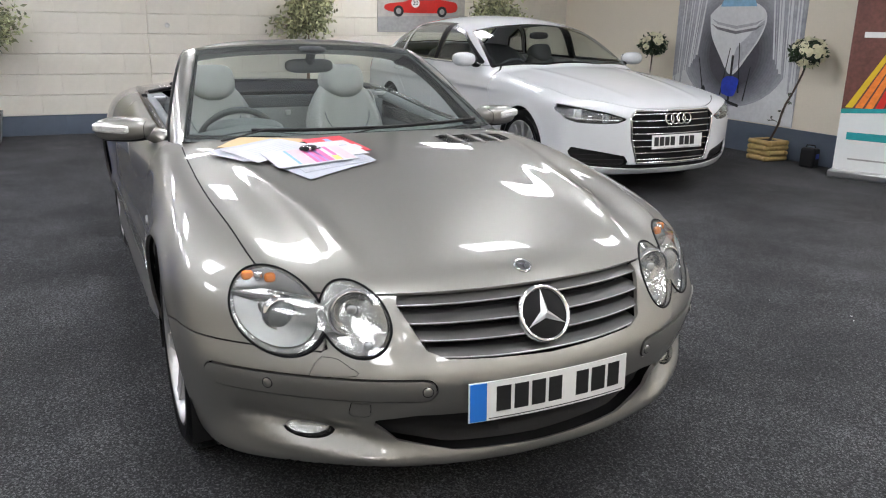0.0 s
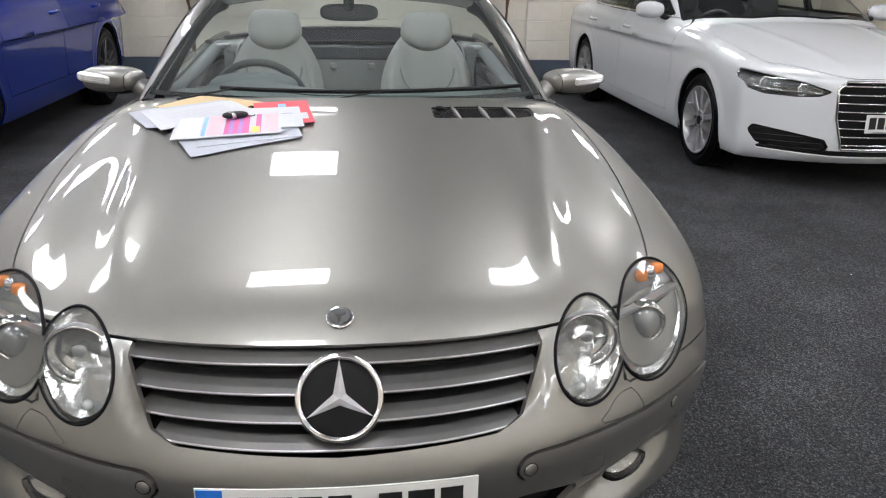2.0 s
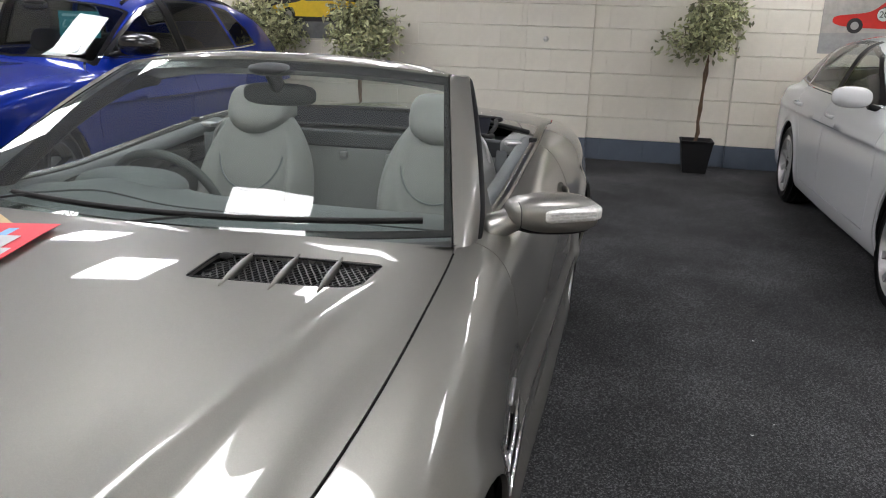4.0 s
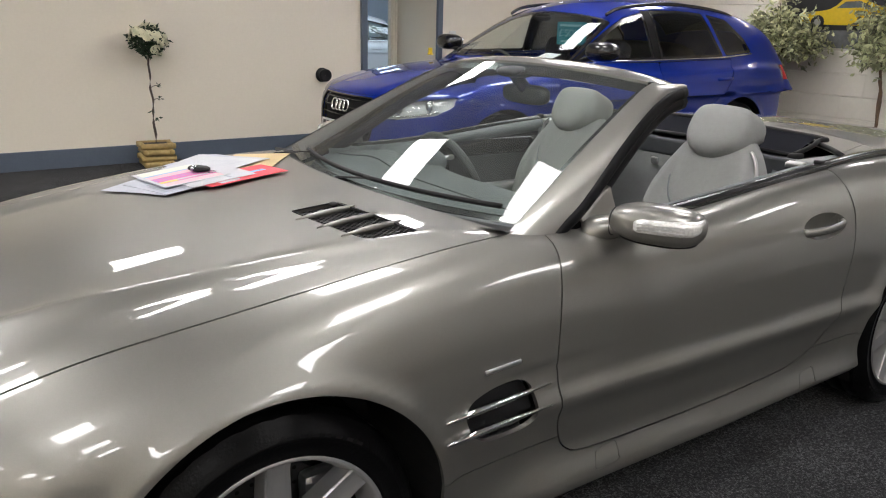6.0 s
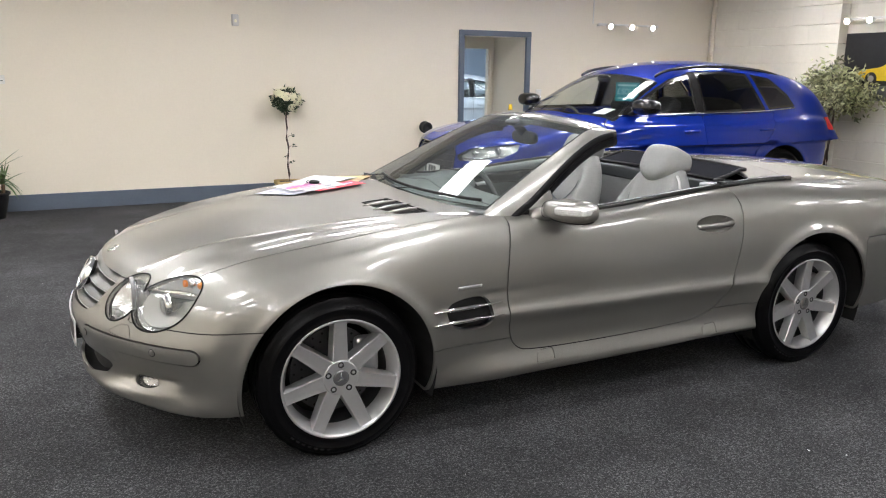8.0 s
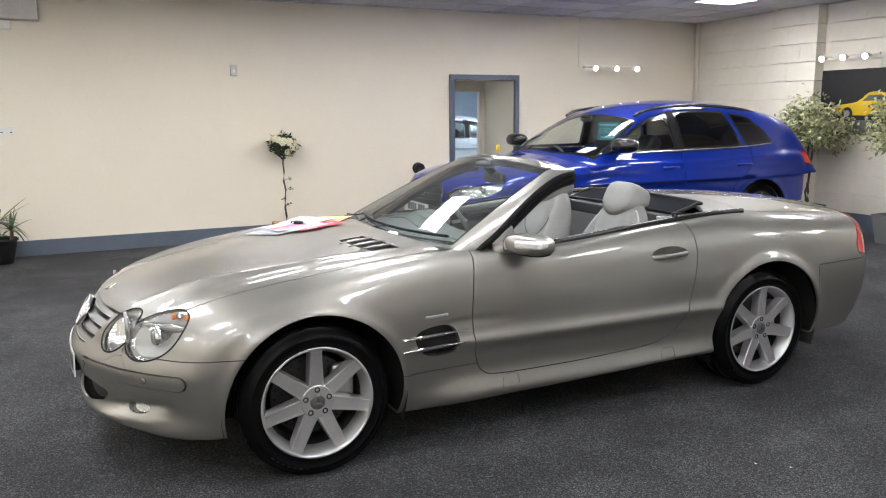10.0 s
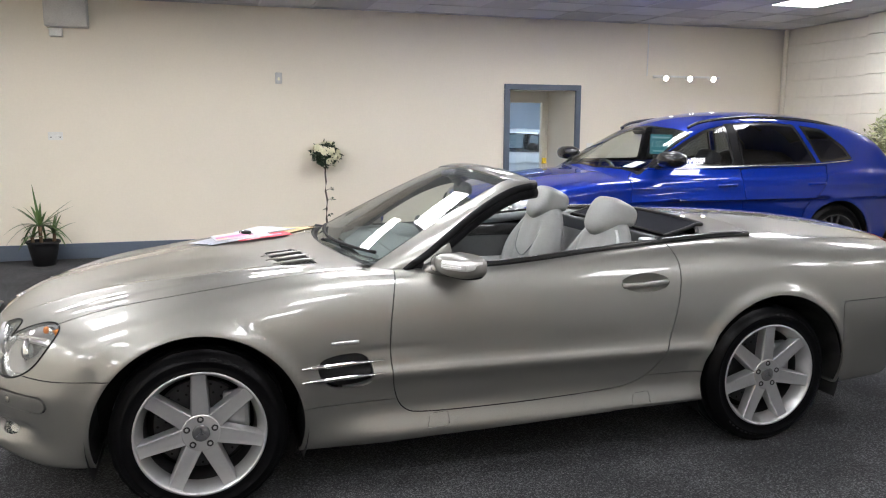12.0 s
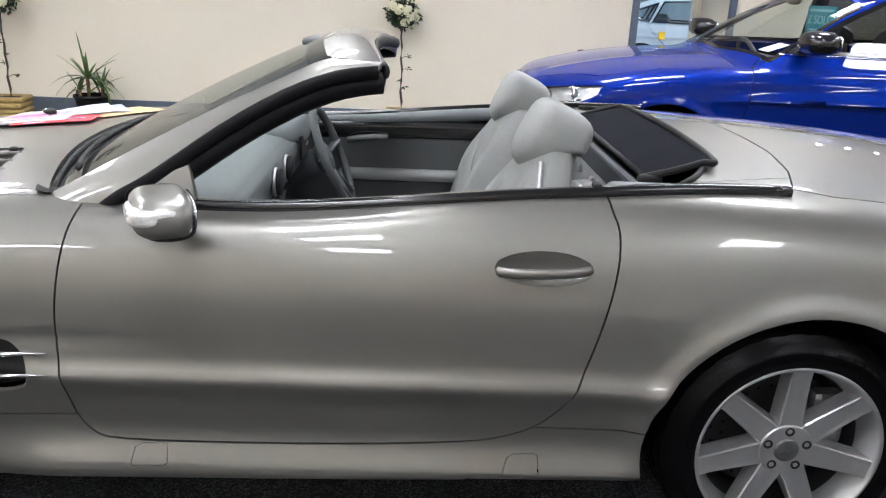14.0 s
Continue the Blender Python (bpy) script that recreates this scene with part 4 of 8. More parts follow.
def hood_vents(car, full, vent):
    """Two outlets in the hood with mesh and three ribs each."""
    for k in (1, -1):
        well = keep(keep(full, lambda q: 0.6 - q[:, 2]), vent)
        p, n, t = well if k > 0 else mirrored(well)
        hv = mesh_object("hood_vent", p - n * 0.022, t, M["black"], car, "black meshed hood outlet")
        for y0, x0, x1 in ((0.339, 0.268, 0.446), (0.429, 0.284, 0.463), (0.515, 0.306, 0.482)):
            pts = [(x, k * (y0 + 0.008 - 0.016 * (x - x0) / (x1 - x0)), surface_height(x, y0) + 0.001 + 0.005 * math.sin(math.pi * (x - x0) / (x1 - x0))) for x in np.linspace(x0, x1, 9)]
            wide = [max(0.15, math.sin(math.pi * i / 8) ** 0.6) for i in range(9)]
            part("vent_rib", sweep(pts, [[(a * f, b) for a, b in ((0.0065, -0.014), (0.0055, 0.0), (0.0, 0.003), (-0.0055, 0.0), (-0.0065, -0.014))] for f in wide]), M["silver"], hv, smooth=True)
        bm = bmesh.new()
        for i in range(30):
            y0 = 0.225 + i * 0.0135
            xc = 0.357 + (y0 - 0.276) * 0.18
            for s in (-1, 1):
                pts = []
                for x in np.linspace(xc - 0.062, xc + 0.062, 4):
                    y = y0 + s * (x - xc) * 0.62
                    if 0.268 < y < 0.592:
                        pts.append((x, k * y, surface_height(x, y) - 0.009))
                if len(pts) > 1:
                    sweep(pts, [(0.0014, -0.002), (0.0014, 0.002), (-0.0014, 0.002), (-0.0014, -0.002)], into=bm)
        part("vent_mesh", bm, M["satin_dark"], hv, "dark honeycomb mesh")
        edge = []
        ptsv = np.array(VENT_LINE)
        c = ptsv.mean(0)
        for a, b in zip(ptsv, np.roll(ptsv, -1, 0)):
            for f in np.linspace(0, 1, 5)[:-1]:
                q = a + (b - a) * f
                q = q + (q - c) / np.linalg.norm(q - c) * 0.011
                edge.append((q[0], k * q[1], surface_height(q[0], q[1]) - 0.002))
        edge.append(edge[0])
        part("vent_frame", sweep(edge, circle(0.0022, 6), cap=False), M["black"], hv, "thin black edge", True)
        part("washer_nozzle", superblock((0.011, 0.013, 0.007), (0.402, k * 0.292, surface_height(0.402, 0.292) + 0.002), 2.6, 14), M["black"], hv, smooth=True)


M["star"] = surface("star_silver", (0.75, 0.75, 0.76), 0.3, 0.5)
M["satin_dark"] = surface("dark_mesh", (0.03, 0.03, 0.032), 0.4, 0.5)


# ---- the room ----
# (4.6, 3.45) and (7.0, -2.55) are added only to brighten the nearby walls
PANELS = [(-3.8, -4.95), (-1.4, -4.95), (1.0, -4.95), (-3.8, -3.15), (-1.4, -3.15), (1.0, -3.15), (3.4, -3.15), (5.8, -3.15), (-3.8, -1.35), (-1.4, -1.35), (1.0, -1.35),
          (-3.8, 0.45), (-1.4, 0.45), (1.0, 0.45), (3.4, 0.45), (5.8, 0.45), (-3.8, 2.25), (-1.4, 2.25), (1.0, 2.25), (3.4, 2.25), (5.8, 2.25),
          (-2.0, 3.45), (0.4, 3.45), (2.8, 3.45), (4.6, 3.45), (6.4, 3.45), (7.0, -2.55)]


def room():
    fl = part("floor", block((EAST - WEST + 0.6, NORTH - SOUTH + 0.6, 0.1), ((EAST + WEST) / 2, (NORTH + SOUTH) / 2, -0.05)), M["carpet"])
    tagged(fl, "dark grey flecked carpet floor", "floor", kind="structure")
    # north wall with a doorway
    d0, d1, dh, th = 3.78, 4.70, 1.94, 0.30
    n = thing("wall_north", "smooth unseen cream wall added to close the room and bounce light", "wall", kind="structure")
    part("wall_section", block((d0 - WEST, th, CEIL + 0.3), ((d0 + WEST) / 2, NORTH + th / 2, (CEIL + 0.3) / 2)), M["cream"], n)
    part("wall_section", block((EAST + 0.3 - d1, th, CEIL + 0.3), ((d1 + EAST + 0.3) / 2, NORTH + th / 2, (CEIL + 0.3) / 2)), M["cream"], n)
    part("lintel", block((d1 - d0, th, CEIL + 0.3 - dh), ((d0 + d1) / 2, NORTH + th / 2, (CEIL + 0.3 + dh) / 2)), M["cream"], n)
    b = thing("baseboard", "blue-grey painted skirting along the wall", "skirting", kind="structure")
    part("board", block((d0 - 0.07 - WEST, 0.022, 0.17), ((d0 - 0.07 + WEST) / 2, NORTH - 0.011, 0.085), 0.004), M["skirt"], b)
    part("board", block((EAST - d1 - 0.07, 0.022, 0.17), ((d1 + 0.07 + EAST) / 2, NORTH - 0.011, 0.085), 0.004), M["skirt"], b)
    f = thing("door_frame", "blue-grey painted door frame round an open doorway", "door frame", kind="structure")
    for x in (d0 - 0.035, d1 + 0.035):
        part("jamb", block((0.07, 0.06, dh), (x, NORTH - 0.01, dh / 2), 0.006), M["skirt"], f)
    part("head", block((d1 - d0 + 0.14, 0.06, 0.07), ((d0 + d1) / 2, NORTH - 0.01, dh + 0.035), 0.006), M["skirt"], f)
    # south wall, and an unseen west wall set close to bounce light on the roadster's nose
    s = part("wall_south", block((EAST - WEST + 0.6, 0.3, CEIL + 0.3), ((EAST + WEST) / 2, SOUTH - 0.15, (CEIL + 0.3) / 2)), M["cream"])
    tagged(s, "unseen cream wall added to close the room and bounce light with a blue-grey band", "wall", kind="structure")
    s = part("baseboard_south", block((EAST - WEST, 0.02, 0.33), ((EAST + WEST) / 2, SOUTH + 0.01, 0.165), 0.004), M["skirt"])
    tagged(s, "blue-grey painted band at the foot of the wall", "skirting", kind="structure")
    w = part("wall_west", block((0.3, NORTH - SOUTH + 0.6, CEIL + 0.3), (WEST - 0.15, (NORTH + SOUTH) / 2, (CEIL + 0.3) / 2)), M["cream"])
    tagged(w, "unseen cream wall added to close the room and bounce light", "wall", kind="structure")
    # ceiling
    c = bmesh.new()
    block((EAST - WEST + 0.6, NORTH - SOUTH + 0.6, 0.1), ((EAST + WEST) / 2, (NORTH + SOUTH) / 2, CEIL + 0.085), into=c)
    verts, faces = [], []
    rnd = random.Random(4)
    for i in range(28):
        for j in range(21):
            x, y = -8.9 + i * 0.6 + 0.3, -6.45 + j * 0.6 + 0.3
            if any(abs(y - py) < 0.2 and abs(x - px) < 0.2 for px, py in PANELS):
                continue
            z = CEIL + rnd.uniform(0.0, 0.006)
            t1, t2 = rnd.uniform(-0.004, 0.004), rnd.uniform(-0.004, 0.004)
            n = len(verts)
            for dz in (0.0, 0.014):
                for sx, sy in ((-1, -1), (1, -1), (1, 1), (-1, 1)):
                    verts.append((x + sx * 0.292, y + sy * 0.292, z + dz + t1 * sx + t2 * sy))
            faces += [(n + 3, n + 2, n + 1, n), (n, n + 1, n + 5, n + 4), (n + 1, n + 2, n + 6, n + 5), (n + 2, n + 3, n + 7, n + 6), (n + 3, n, n + 4, n + 7)]
    me = bpy.data.meshes.new("tiles")
    me.from_pydata(verts, [], faces)
    c.from_mesh(me)
    for i in range(29):
        block((0.024, 12.2, 0.008), (-8.9 + i * 0.6, -0.15, CEIL + 0.004), into=c)
    for j in range(22):
        block((16.8, 0.024, 0.008), (-0.5, -6.45 + j * 0.6, CEIL + 0.0035), into=c)
    ob = part("ceiling", c, M["tile"])
    tagged(ob, "grey suspended ceiling of square tiles, slightly uneven", "ceiling", kind="structure")




def ceiling_panels():
    first = thing("ceiling_light", "square white light panel set in the ceiling", "ceiling light", pose(*PANELS[0], CEIL), "ceiling light panels")
    part("diffuser", block((0.58, 0.58, 0.006), (0, 0, -0.004)), M["panel"], first, "glowing white diffuser")
    for sx, sy, w, h in ((0, 0.295, 0.6, 0.012), (0, -0.295, 0.6, 0.012), (0.295, 0, 0.012, 0.578), (-0.295, 0, 0.012, 0.578)):
        part("frame", block((w, h, 0.014), (sx, sy, -0.004), 0.002), M["tile_grid"], first)
    for x, y in PANELS[1:]:
        copy_thing(first, pose(x, y, CEIL))


room()
ceiling_panels()



# ---- the roadster's glass, trim and cabin ----
def hood_z(x, y):
    return float(ROADSTER["top"](x) - ROADSTER["crown"](x) * (y / 0.7) ** 2 + roadster_relief(np.float64(x), np.float64(abs(y))))


def glass_point(u, v):
    b = Vector((0.575 + 0.135 * u * u, 0.682 * u, 0.905 + 0.012 * u * u))
    t = Vector((1.275 + 0.052 * u * u, 0.522 * u, 1.262 - 0.030 * u * u))
    return b.lerp(t, v) + Vector((-0.35, 0, 0.9)) * 0.013 * math.sin(math.pi * v) * (1 - 0.4 * u * u)


def pillar_edge(s, v):
    """The glass's side edge, carried on under the end of the header."""
    return glass_point(s, v) if v <= 1 else glass_point(s, 1.0) + Vector(((v - 1) * 0.70, 0, (v - 1) * -0.03))


def grid_mesh(f, nu, nv, closed=False):
    bm = bmesh.new()
    rows = [[bm.verts.new(f(i / nu, j / nv)) for i in range(nu + 1)] for j in range(nv + 1)]
    for a, b in zip(rows, rows[1:]):
        for i in range(nu):
            bm.faces.new((a[i], a[i + 1], b[i + 1], b[i]))
    return bm




def windscreen(car):
    ws = part("windscreen", grid_mesh(lambda a, b: glass_point(2 * a - 1, b), 40, 20), M["windscreen"], car, "raked clear windscreen", True)
    ws.visible_shadow = False
    # dark printed border
    for lo, hi in ((0.0, 0.035), (0.925, 1.0)):
        part("glass_border", grid_mesh(lambda a, b: glass_point(2 * a - 1, lo + (hi - lo) * b) - Vector((-0.35, 0, 0.9)) * 0.004, 40, 2), M["black_gloss"], ws, "black glass border", True)
    for s in (-1, 1):
        part("glass_border", grid_mesh(lambda a, b: glass_point(s * (0.975 + 0.025 * a), b) - Vector((-0.35, 0, 0.9)) * 0.004, 2, 20), M["black_gloss"], ws, "black glass border", True)
        low = smooth_path([(0.80, s * 0.724, 0.872), (0.86, s * 0.720, 0.915), (0.94, s * 0.706, 0.962), (1.118, s * 0.658, 1.085), (1.313, s * 0.600, 1.183), (1.455, s * 0.562, 1.210)], 22)
        up = [tuple(pillar_edge(s, v)) for v in np.linspace(-0.08, 1.2, 22)]

        def pillar(a, b):
            i = min(int(b * 21 + 0.5), 21)
            p, q = pillar_edge(s, -0.08 + 1.28 * b), Vector(low[i])
            out = Vector((0.1, s * 0.8, 0.45)).normalized()
            q = Vector(up[i]).lerp(q, 0.96)
            if a <= 0.7:
                t = a / 0.7
                return p.lerp(q, t) + out * (0.004 + 0.011 * math.sin(math.pi * t))
            t = (a - 0.7) / 0.3
            return q.lerp(p, t) - out * 0.028 * math.sin(math.pi * t)

        pl = part("windscreen_pillar", grid_mesh(lambda a, b: pillar(0.7 * a, b), 14, 21), M["silver"], car, "silver windscreen pillar", True)
        part("pillar_lining", grid_mesh(lambda a, b: pillar(0.701 + 0.298 * a, b), 8, 21), M["pale_trim"], pl, "pale grey inner lining", True)
        part("pillar_seal", sweep([(x, y - s * 0.006, z - 0.006) for x, y, z in low], [(a * 1.0, b * 1.3) for a, b in circle(0.014, 12)]), M["seal"], car, "black rubber seal", True)
        # black cant rail under the pillar's edge
        part("pillar_trim", sweep([(x + 0.010, y - s * 0.030, z - 0.034) for x, y, z in low], [(a * 1.5, b * 1.5) for a, b in circle(0.019, 10)]), M["seal"], car, smooth=True)

    def header(a, b):
        u = 2.0 * b - 1.0
        p = glass_point(u, 1.0)
        ring = [(0.0, 0.004), (0.03, 0.014), (0.075, 0.018), (0.12, 0.012), (0.145, -0.006), (0.150, -0.030), (0.145, -0.056), (0.11, -0.050), (0.05, -0.034), (0.0, -0.008)]
        fall = 1 - abs(u) ** 6
        k = a * len(ring)
        i, f = int(k) % len(ring), k - int(k)
        x = ring[i][0] + (ring[(i + 1) % len(ring)][0] - ring[i][0]) * f
        z = ring[i][1] + (ring[(i + 1) % len(ring)][1] - ring[i][1]) * f
        return p + Vector((x, 0, (z if z < 0.004 else 0.004 + (z - 0.004) * fall) - 0.012 * (1 - fall) * x / 0.15))

    part("windscreen_header", grid_mesh(header, 20, 30), M["silver"], car, "silver header rail above the windscreen", True)
    part("header_seal", sweep([glass_point(u, 1.0) + Vector((0.149, 0, -0.03)) for u in np.linspace(-1, 1, 24)], [(a, b * 2) for a, b in circle(0.009, 8)]), M["black"], car, smooth=True)
    # mirror inside
    rm = part("rear_view_mirror", superblock((0.022, 0.118, 0.034), (1.30, 0.0, 1.155), 3.4), M["dark_trim"], car, "grey interior mirror", True)
    part("mirror_stem", sweep([(1.30, 0, 1.17), (1.27, 0, 1.20), (1.235, 0, 1.235)], circle(0.022, 10)), M["dark_trim"], rm, smooth=True)
    part("mirror_base", superblock((0.06, 0.07, 0.02), (1.25, 0, 1.232), 2.4, 16), M["dark_trim"], rm, smooth=True)
    # cowl and wipers
    part("cowl", grid_mesh(lambda a, b: Vector((float(hood_rear(abs(1.4 * a - 0.7))) - 0.03 + 0.17 * b, 1.4 * a - 0.7, 0.893 - 0.03 * b + 0.018 * (2 * a - 1) ** 2)), 24, 3), M["black"], car, "black cowl below the windscreen")
    part("cowl_lip", sweep([(float(hood_rear(abs(y))) + 0.012, y, hood_z(float(hood_rear(abs(y))), y) - 0.012) for y in np.linspace(-0.63, 0.63, 25)], circle(0.008, 6)), M["black"], car, smooth=True)
    for y0, y1 in ((0.42, -0.18), (-0.08, -0.60)):
        w = []
        for f in np.linspace(0, 1, 12):
            y = y0 + (y1 - y0) * f
            g = glass_point(y / 0.66, 0.06 + 0.05 * f * 0)
            w.append(g + Vector((-0.006, 0, 0.010)))
        wp = part("wiper", sweep(w, [(0.008, 0.0), (0.004, 0.006), (-0.004, 0.006), (-0.008, 0.0), (0, -0.008)]), M["black"], car, "black wiper", True)
        part("wiper_arm", sweep([(float(hood_rear(0.2)) + 0.035, y0 + 0.14, 0.912), w[1], w[5]], [(0.008, 0), (0.005, 0.005), (-0.005, 0.005), (-0.008, 0)]), M["black"], wp)


def belt_trim(car):
    for s in (-1, 1):
        xs = np.linspace(0.93, 2.485, 30)
        path = [(x, s * (float(belt_half(x)) + 0.006), belt_z(x) + 0.006) for x in xs]
        part("belt_trim", sweep(path, [(0.017, -0.012), (0.017, 0.006), (0.010, 0.013), (-0.010, 0.013), (-0.016, 0.004), (-0.016, -0.03)]), M["black_gloss"], car, "glossy black belt strip", True)
        part("belt_clip", block((0.022, 0.03, 0.022), (2.0, s * 0.705, belt_z(2.0) + 0.016), 0.004), M["black"], car)
        bm = bmesh.new()
        vs = [bm.verts.new(p) for p in ((0.90, s * 0.722, 0.905), (1.035, s * 0.722, 0.895), (1.015, s * 0.700, 0.985), (0.895, s * 0.706, 0.935))]
        ws = [bm.verts.new(v.co - Vector((0, s * 0.02, 0))) for v in vs]
        bm.faces.new(vs)
        bm.faces.new(ws)
        for i in range(4):
            bm.faces.new((vs[i], vs[(i + 1) % 4], ws[(i + 1) % 4], ws[i]))
        part("mirror_sail", bm, M["silver"], car, "silver mirror mount")


def belt_z(x):
    return float(np.interp(x, BELT_X, BELT_H))


BELT_X = np.linspace(0.9, 2.5, 17)
BELT_H = [surface_height(x, float(belt_half(x)) + 0.004) for x in BELT_X]


def door_mirrors(car):
    for s in (-1, 1):
        turn = Matrix.Rotation(radians(-23 * s), 4, "Z")
        c = Vector((1.007, s * 0.875, 0.922))
        at = lambda x, y, z: c + turn @ Vector((x, s * y, z))
        o = superblock((0.073, 0.120, 0.047), (0, 0, 0), 3.1, 40)
        for v in o.verts:
            inner = max(0.0, -s * v.co.y / 0.120)
            v.co.z *= 1 - 0.22 * inner**2
            v.co.z += 0.006 * inner**2
            if v.co.x > 0.03:
                v.co.x = 0.03 + (v.co.x - 0.03) * 0.6
        bmesh.ops.transform(o, matrix=Matrix.Translation(c) @ turn, verts=o.verts)
        m = part("door_mirror", o, M["silver"], car, "silver door mirror with clear repeater", True)
        part("mirror_foot", sweep(smooth_path([(0.935, s * 0.712, 0.872), (0.955, s * 0.745, 0.888), (0.978, s * 0.785, 0.905), (1.0, s * 0.82, 0.914)], 8), [[(a, b * 0.8) for a, b in circle(r, 14)] for r in (0.056, 0.052, 0.046, 0.042, 0.040, 0.040, 0.040, 0.040)]), M["silver"], m, smooth=True)
        o = superblock((0.080, 0.084, 0.0205), (0, 0, 0), 5.0, 40)
        for v in o.verts:
            v.co.z += 0.05 * s * v.co.y
            if v.co.x > 0:
                v.co.x *= 0.3
        bmesh.ops.transform(o, matrix=Matrix.Translation(at(-0.0015, 0.034, 0.008)) @ turn, verts=o.verts)
        lens = part("repeater", o, M["repeater"], m, "clear indicator lens", True)
        for dz in (-0.006, 0.001, 0.008):
            rib = [at(-0.0815 * (1 - 0.06 * max(0, (y - 0.05) / 0.06) ** 2), y, 0.008 + dz + 0.05 * (y - 0.034)) for y in np.linspace(-0.025, 0.09, 8)]
            part("repeater_rib", sweep(rib, circle(0.0012, 5)), M["satin"], lens)
        seam = [at(-0.0735 * (1 - abs(t) ** 3) ** (1 / 3), -0.098, 0.038 * t) for t in np.linspace(-0.95, 0.95, 14)]
        part("mirror_seam", sweep(seam, circle(0.0013, 5)), M["black"], m)
        under = superblock((0.060, 0.100, 0.016), (0, 0, 0), 2.4, 24)
        bmesh.ops.transform(under, matrix=Matrix.Translation(at(0.004, 0.004, -0.036)) @ turn, verts=under.verts)
        part("mirror_underside", under, M["black"], m, smooth=True)
        glass = superblock((0.006, 0.092, 0.036), (0, 0, 0), 3, 24)
        bmesh.ops.transform(glass, matrix=Matrix.Translation(at(0.056, 0.0, 0.0)) @ turn, verts=glass.verts)
        part("mirror_glass", glass, M["chrome"], m, smooth=True)


M["repeater"] = surface("repeater_lens", (0.82, 0.82, 0.80), 0.22, 0.25, coat=1.0, vary=0.3, scale=30, fine=150)


def seat(parent, x, y, z, leather, head=True):
    """A bucket seat with shaped bolsters, seams and a tall headrest; x, y, z at the foot of its backrest."""
    st = thing("seat", "", "")
    st.parent, st.matrix_basis = parent, pose(x, y, z)
    lean = Matrix.Rotation(radians(16), 4, "Y")
    part("cushion", superblock((0.26, 0.205, 0.085), (-0.27, 0, -0.02), 3.2, 28), leather, st, smooth=True)
    for k in (-1, 1):
        part("cushion_bolster", superblock((0.26, 0.055, 0.095), (-0.26, k * 0.205, 0.0), 2.6, 20), leather, st, smooth=True)
    half = natural([(0.0, 0.205), (0.15, 0.226), (0.30, 0.230), (0.40, 0.212), (0.48, 0.178), (0.54, 0.138), (0.59, 0.092)])
    thick = natural([(0.0, 0.085), (0.20, 0.090), (0.40, 0.080), (0.52, 0.060), (0.59, 0.030)])

    def front(y, z):
        w = float(half(z))
        t = min(abs(y) / w, 1.0)
        side = 0.085 * math.exp(-(((t - 0.82) / 0.13) ** 2)) * float(1 - step(0.26, 0.55, np.float64(z)))
        inset = -0.030 * math.exp(-((y / 0.130) ** 6 + ((z - 0.410) / 0.155) ** 6))
        return -float(thick(z)) * (1 - t**3.2) ** (1 / 3.2) - side * (1 - t**6) + inset * 0.6

    def shell(a, b):
        z = 0.59 * (1 - (1 - b) ** 1.3)
        w, q = float(half(z)), a * 4
        if q <= 2:
            y = w * math.sin((q / 2 - 0.5) * math.pi)
            return Vector((front(y, z), y, z))
        y = w * math.sin((1.5 - q / 2) * math.pi)
        return Vector((float(thick(z)) * 0.8 * max(0.0, 1 - (abs(y) / w) ** 3.2) ** (1 / 3.2), y, z))

    o = grid_mesh(shell, 56, 30)
    bmesh.ops.remove_doubles(o, verts=o.verts, dist=0.0004)
    bmesh.ops.contextual_create(o, geom=[e for e in o.edges if e.is_boundary and e.verts[0].co.z > 0.5])
    bmesh.ops.recalc_face_normals(o, faces=o.faces)
    bmesh.ops.transform(o, matrix=lean, verts=o.verts)
    part("backrest", o, leather, st, smooth=True)
    insert = [(0.132 * math.sin(t), 0.400 - 0.150 * math.cos(t)) for t in np.linspace(-1.5, 1.5, 27)]
    o = sweep([(front(y, z) - 0.0005, y, z) for y, z in insert], circle(0.0042, 6))
    bmesh.ops.transform(o, matrix=lean, verts=o.verts)
    part("seam", o, M["grey_trim"], st, "dark stitched seam", True)
    if head:
        o = superblock((0.088, 0.130, 0.104), (0, 0, 0), 4.0, 40)
        for v in o.verts:
            up = v.co.z / 0.104
            v.co.y *= math.sqrt(1 - (max(0.0, 0.15 - up) / 1.24) ** 2.2) * (0.98 - 0.03 * max(0.0, up))
            if v.co.z < 0.03:
                v.co.z += 0.75 * (0.03 - v.co.z) * max(0.0, min(1.0, (v.co.x + 0.02) / 0.07))
        bmesh.ops.transform(o, matrix=lean @ Matrix.Translation((-0.020, 0, 0.562)) @ Matrix.Rotation(radians(10), 4, "Y"), verts=o.verts)
        part("headrest", o, leather, st, smooth=True)
        o = superblock((0.045, 0.085, 0.05), (0.015, 0, 0.52), 3, 16)
        bmesh.ops.transform(o, matrix=lean, verts=o.verts)
        part("headrest_stem", o, leather, st, smooth=True)
    return st


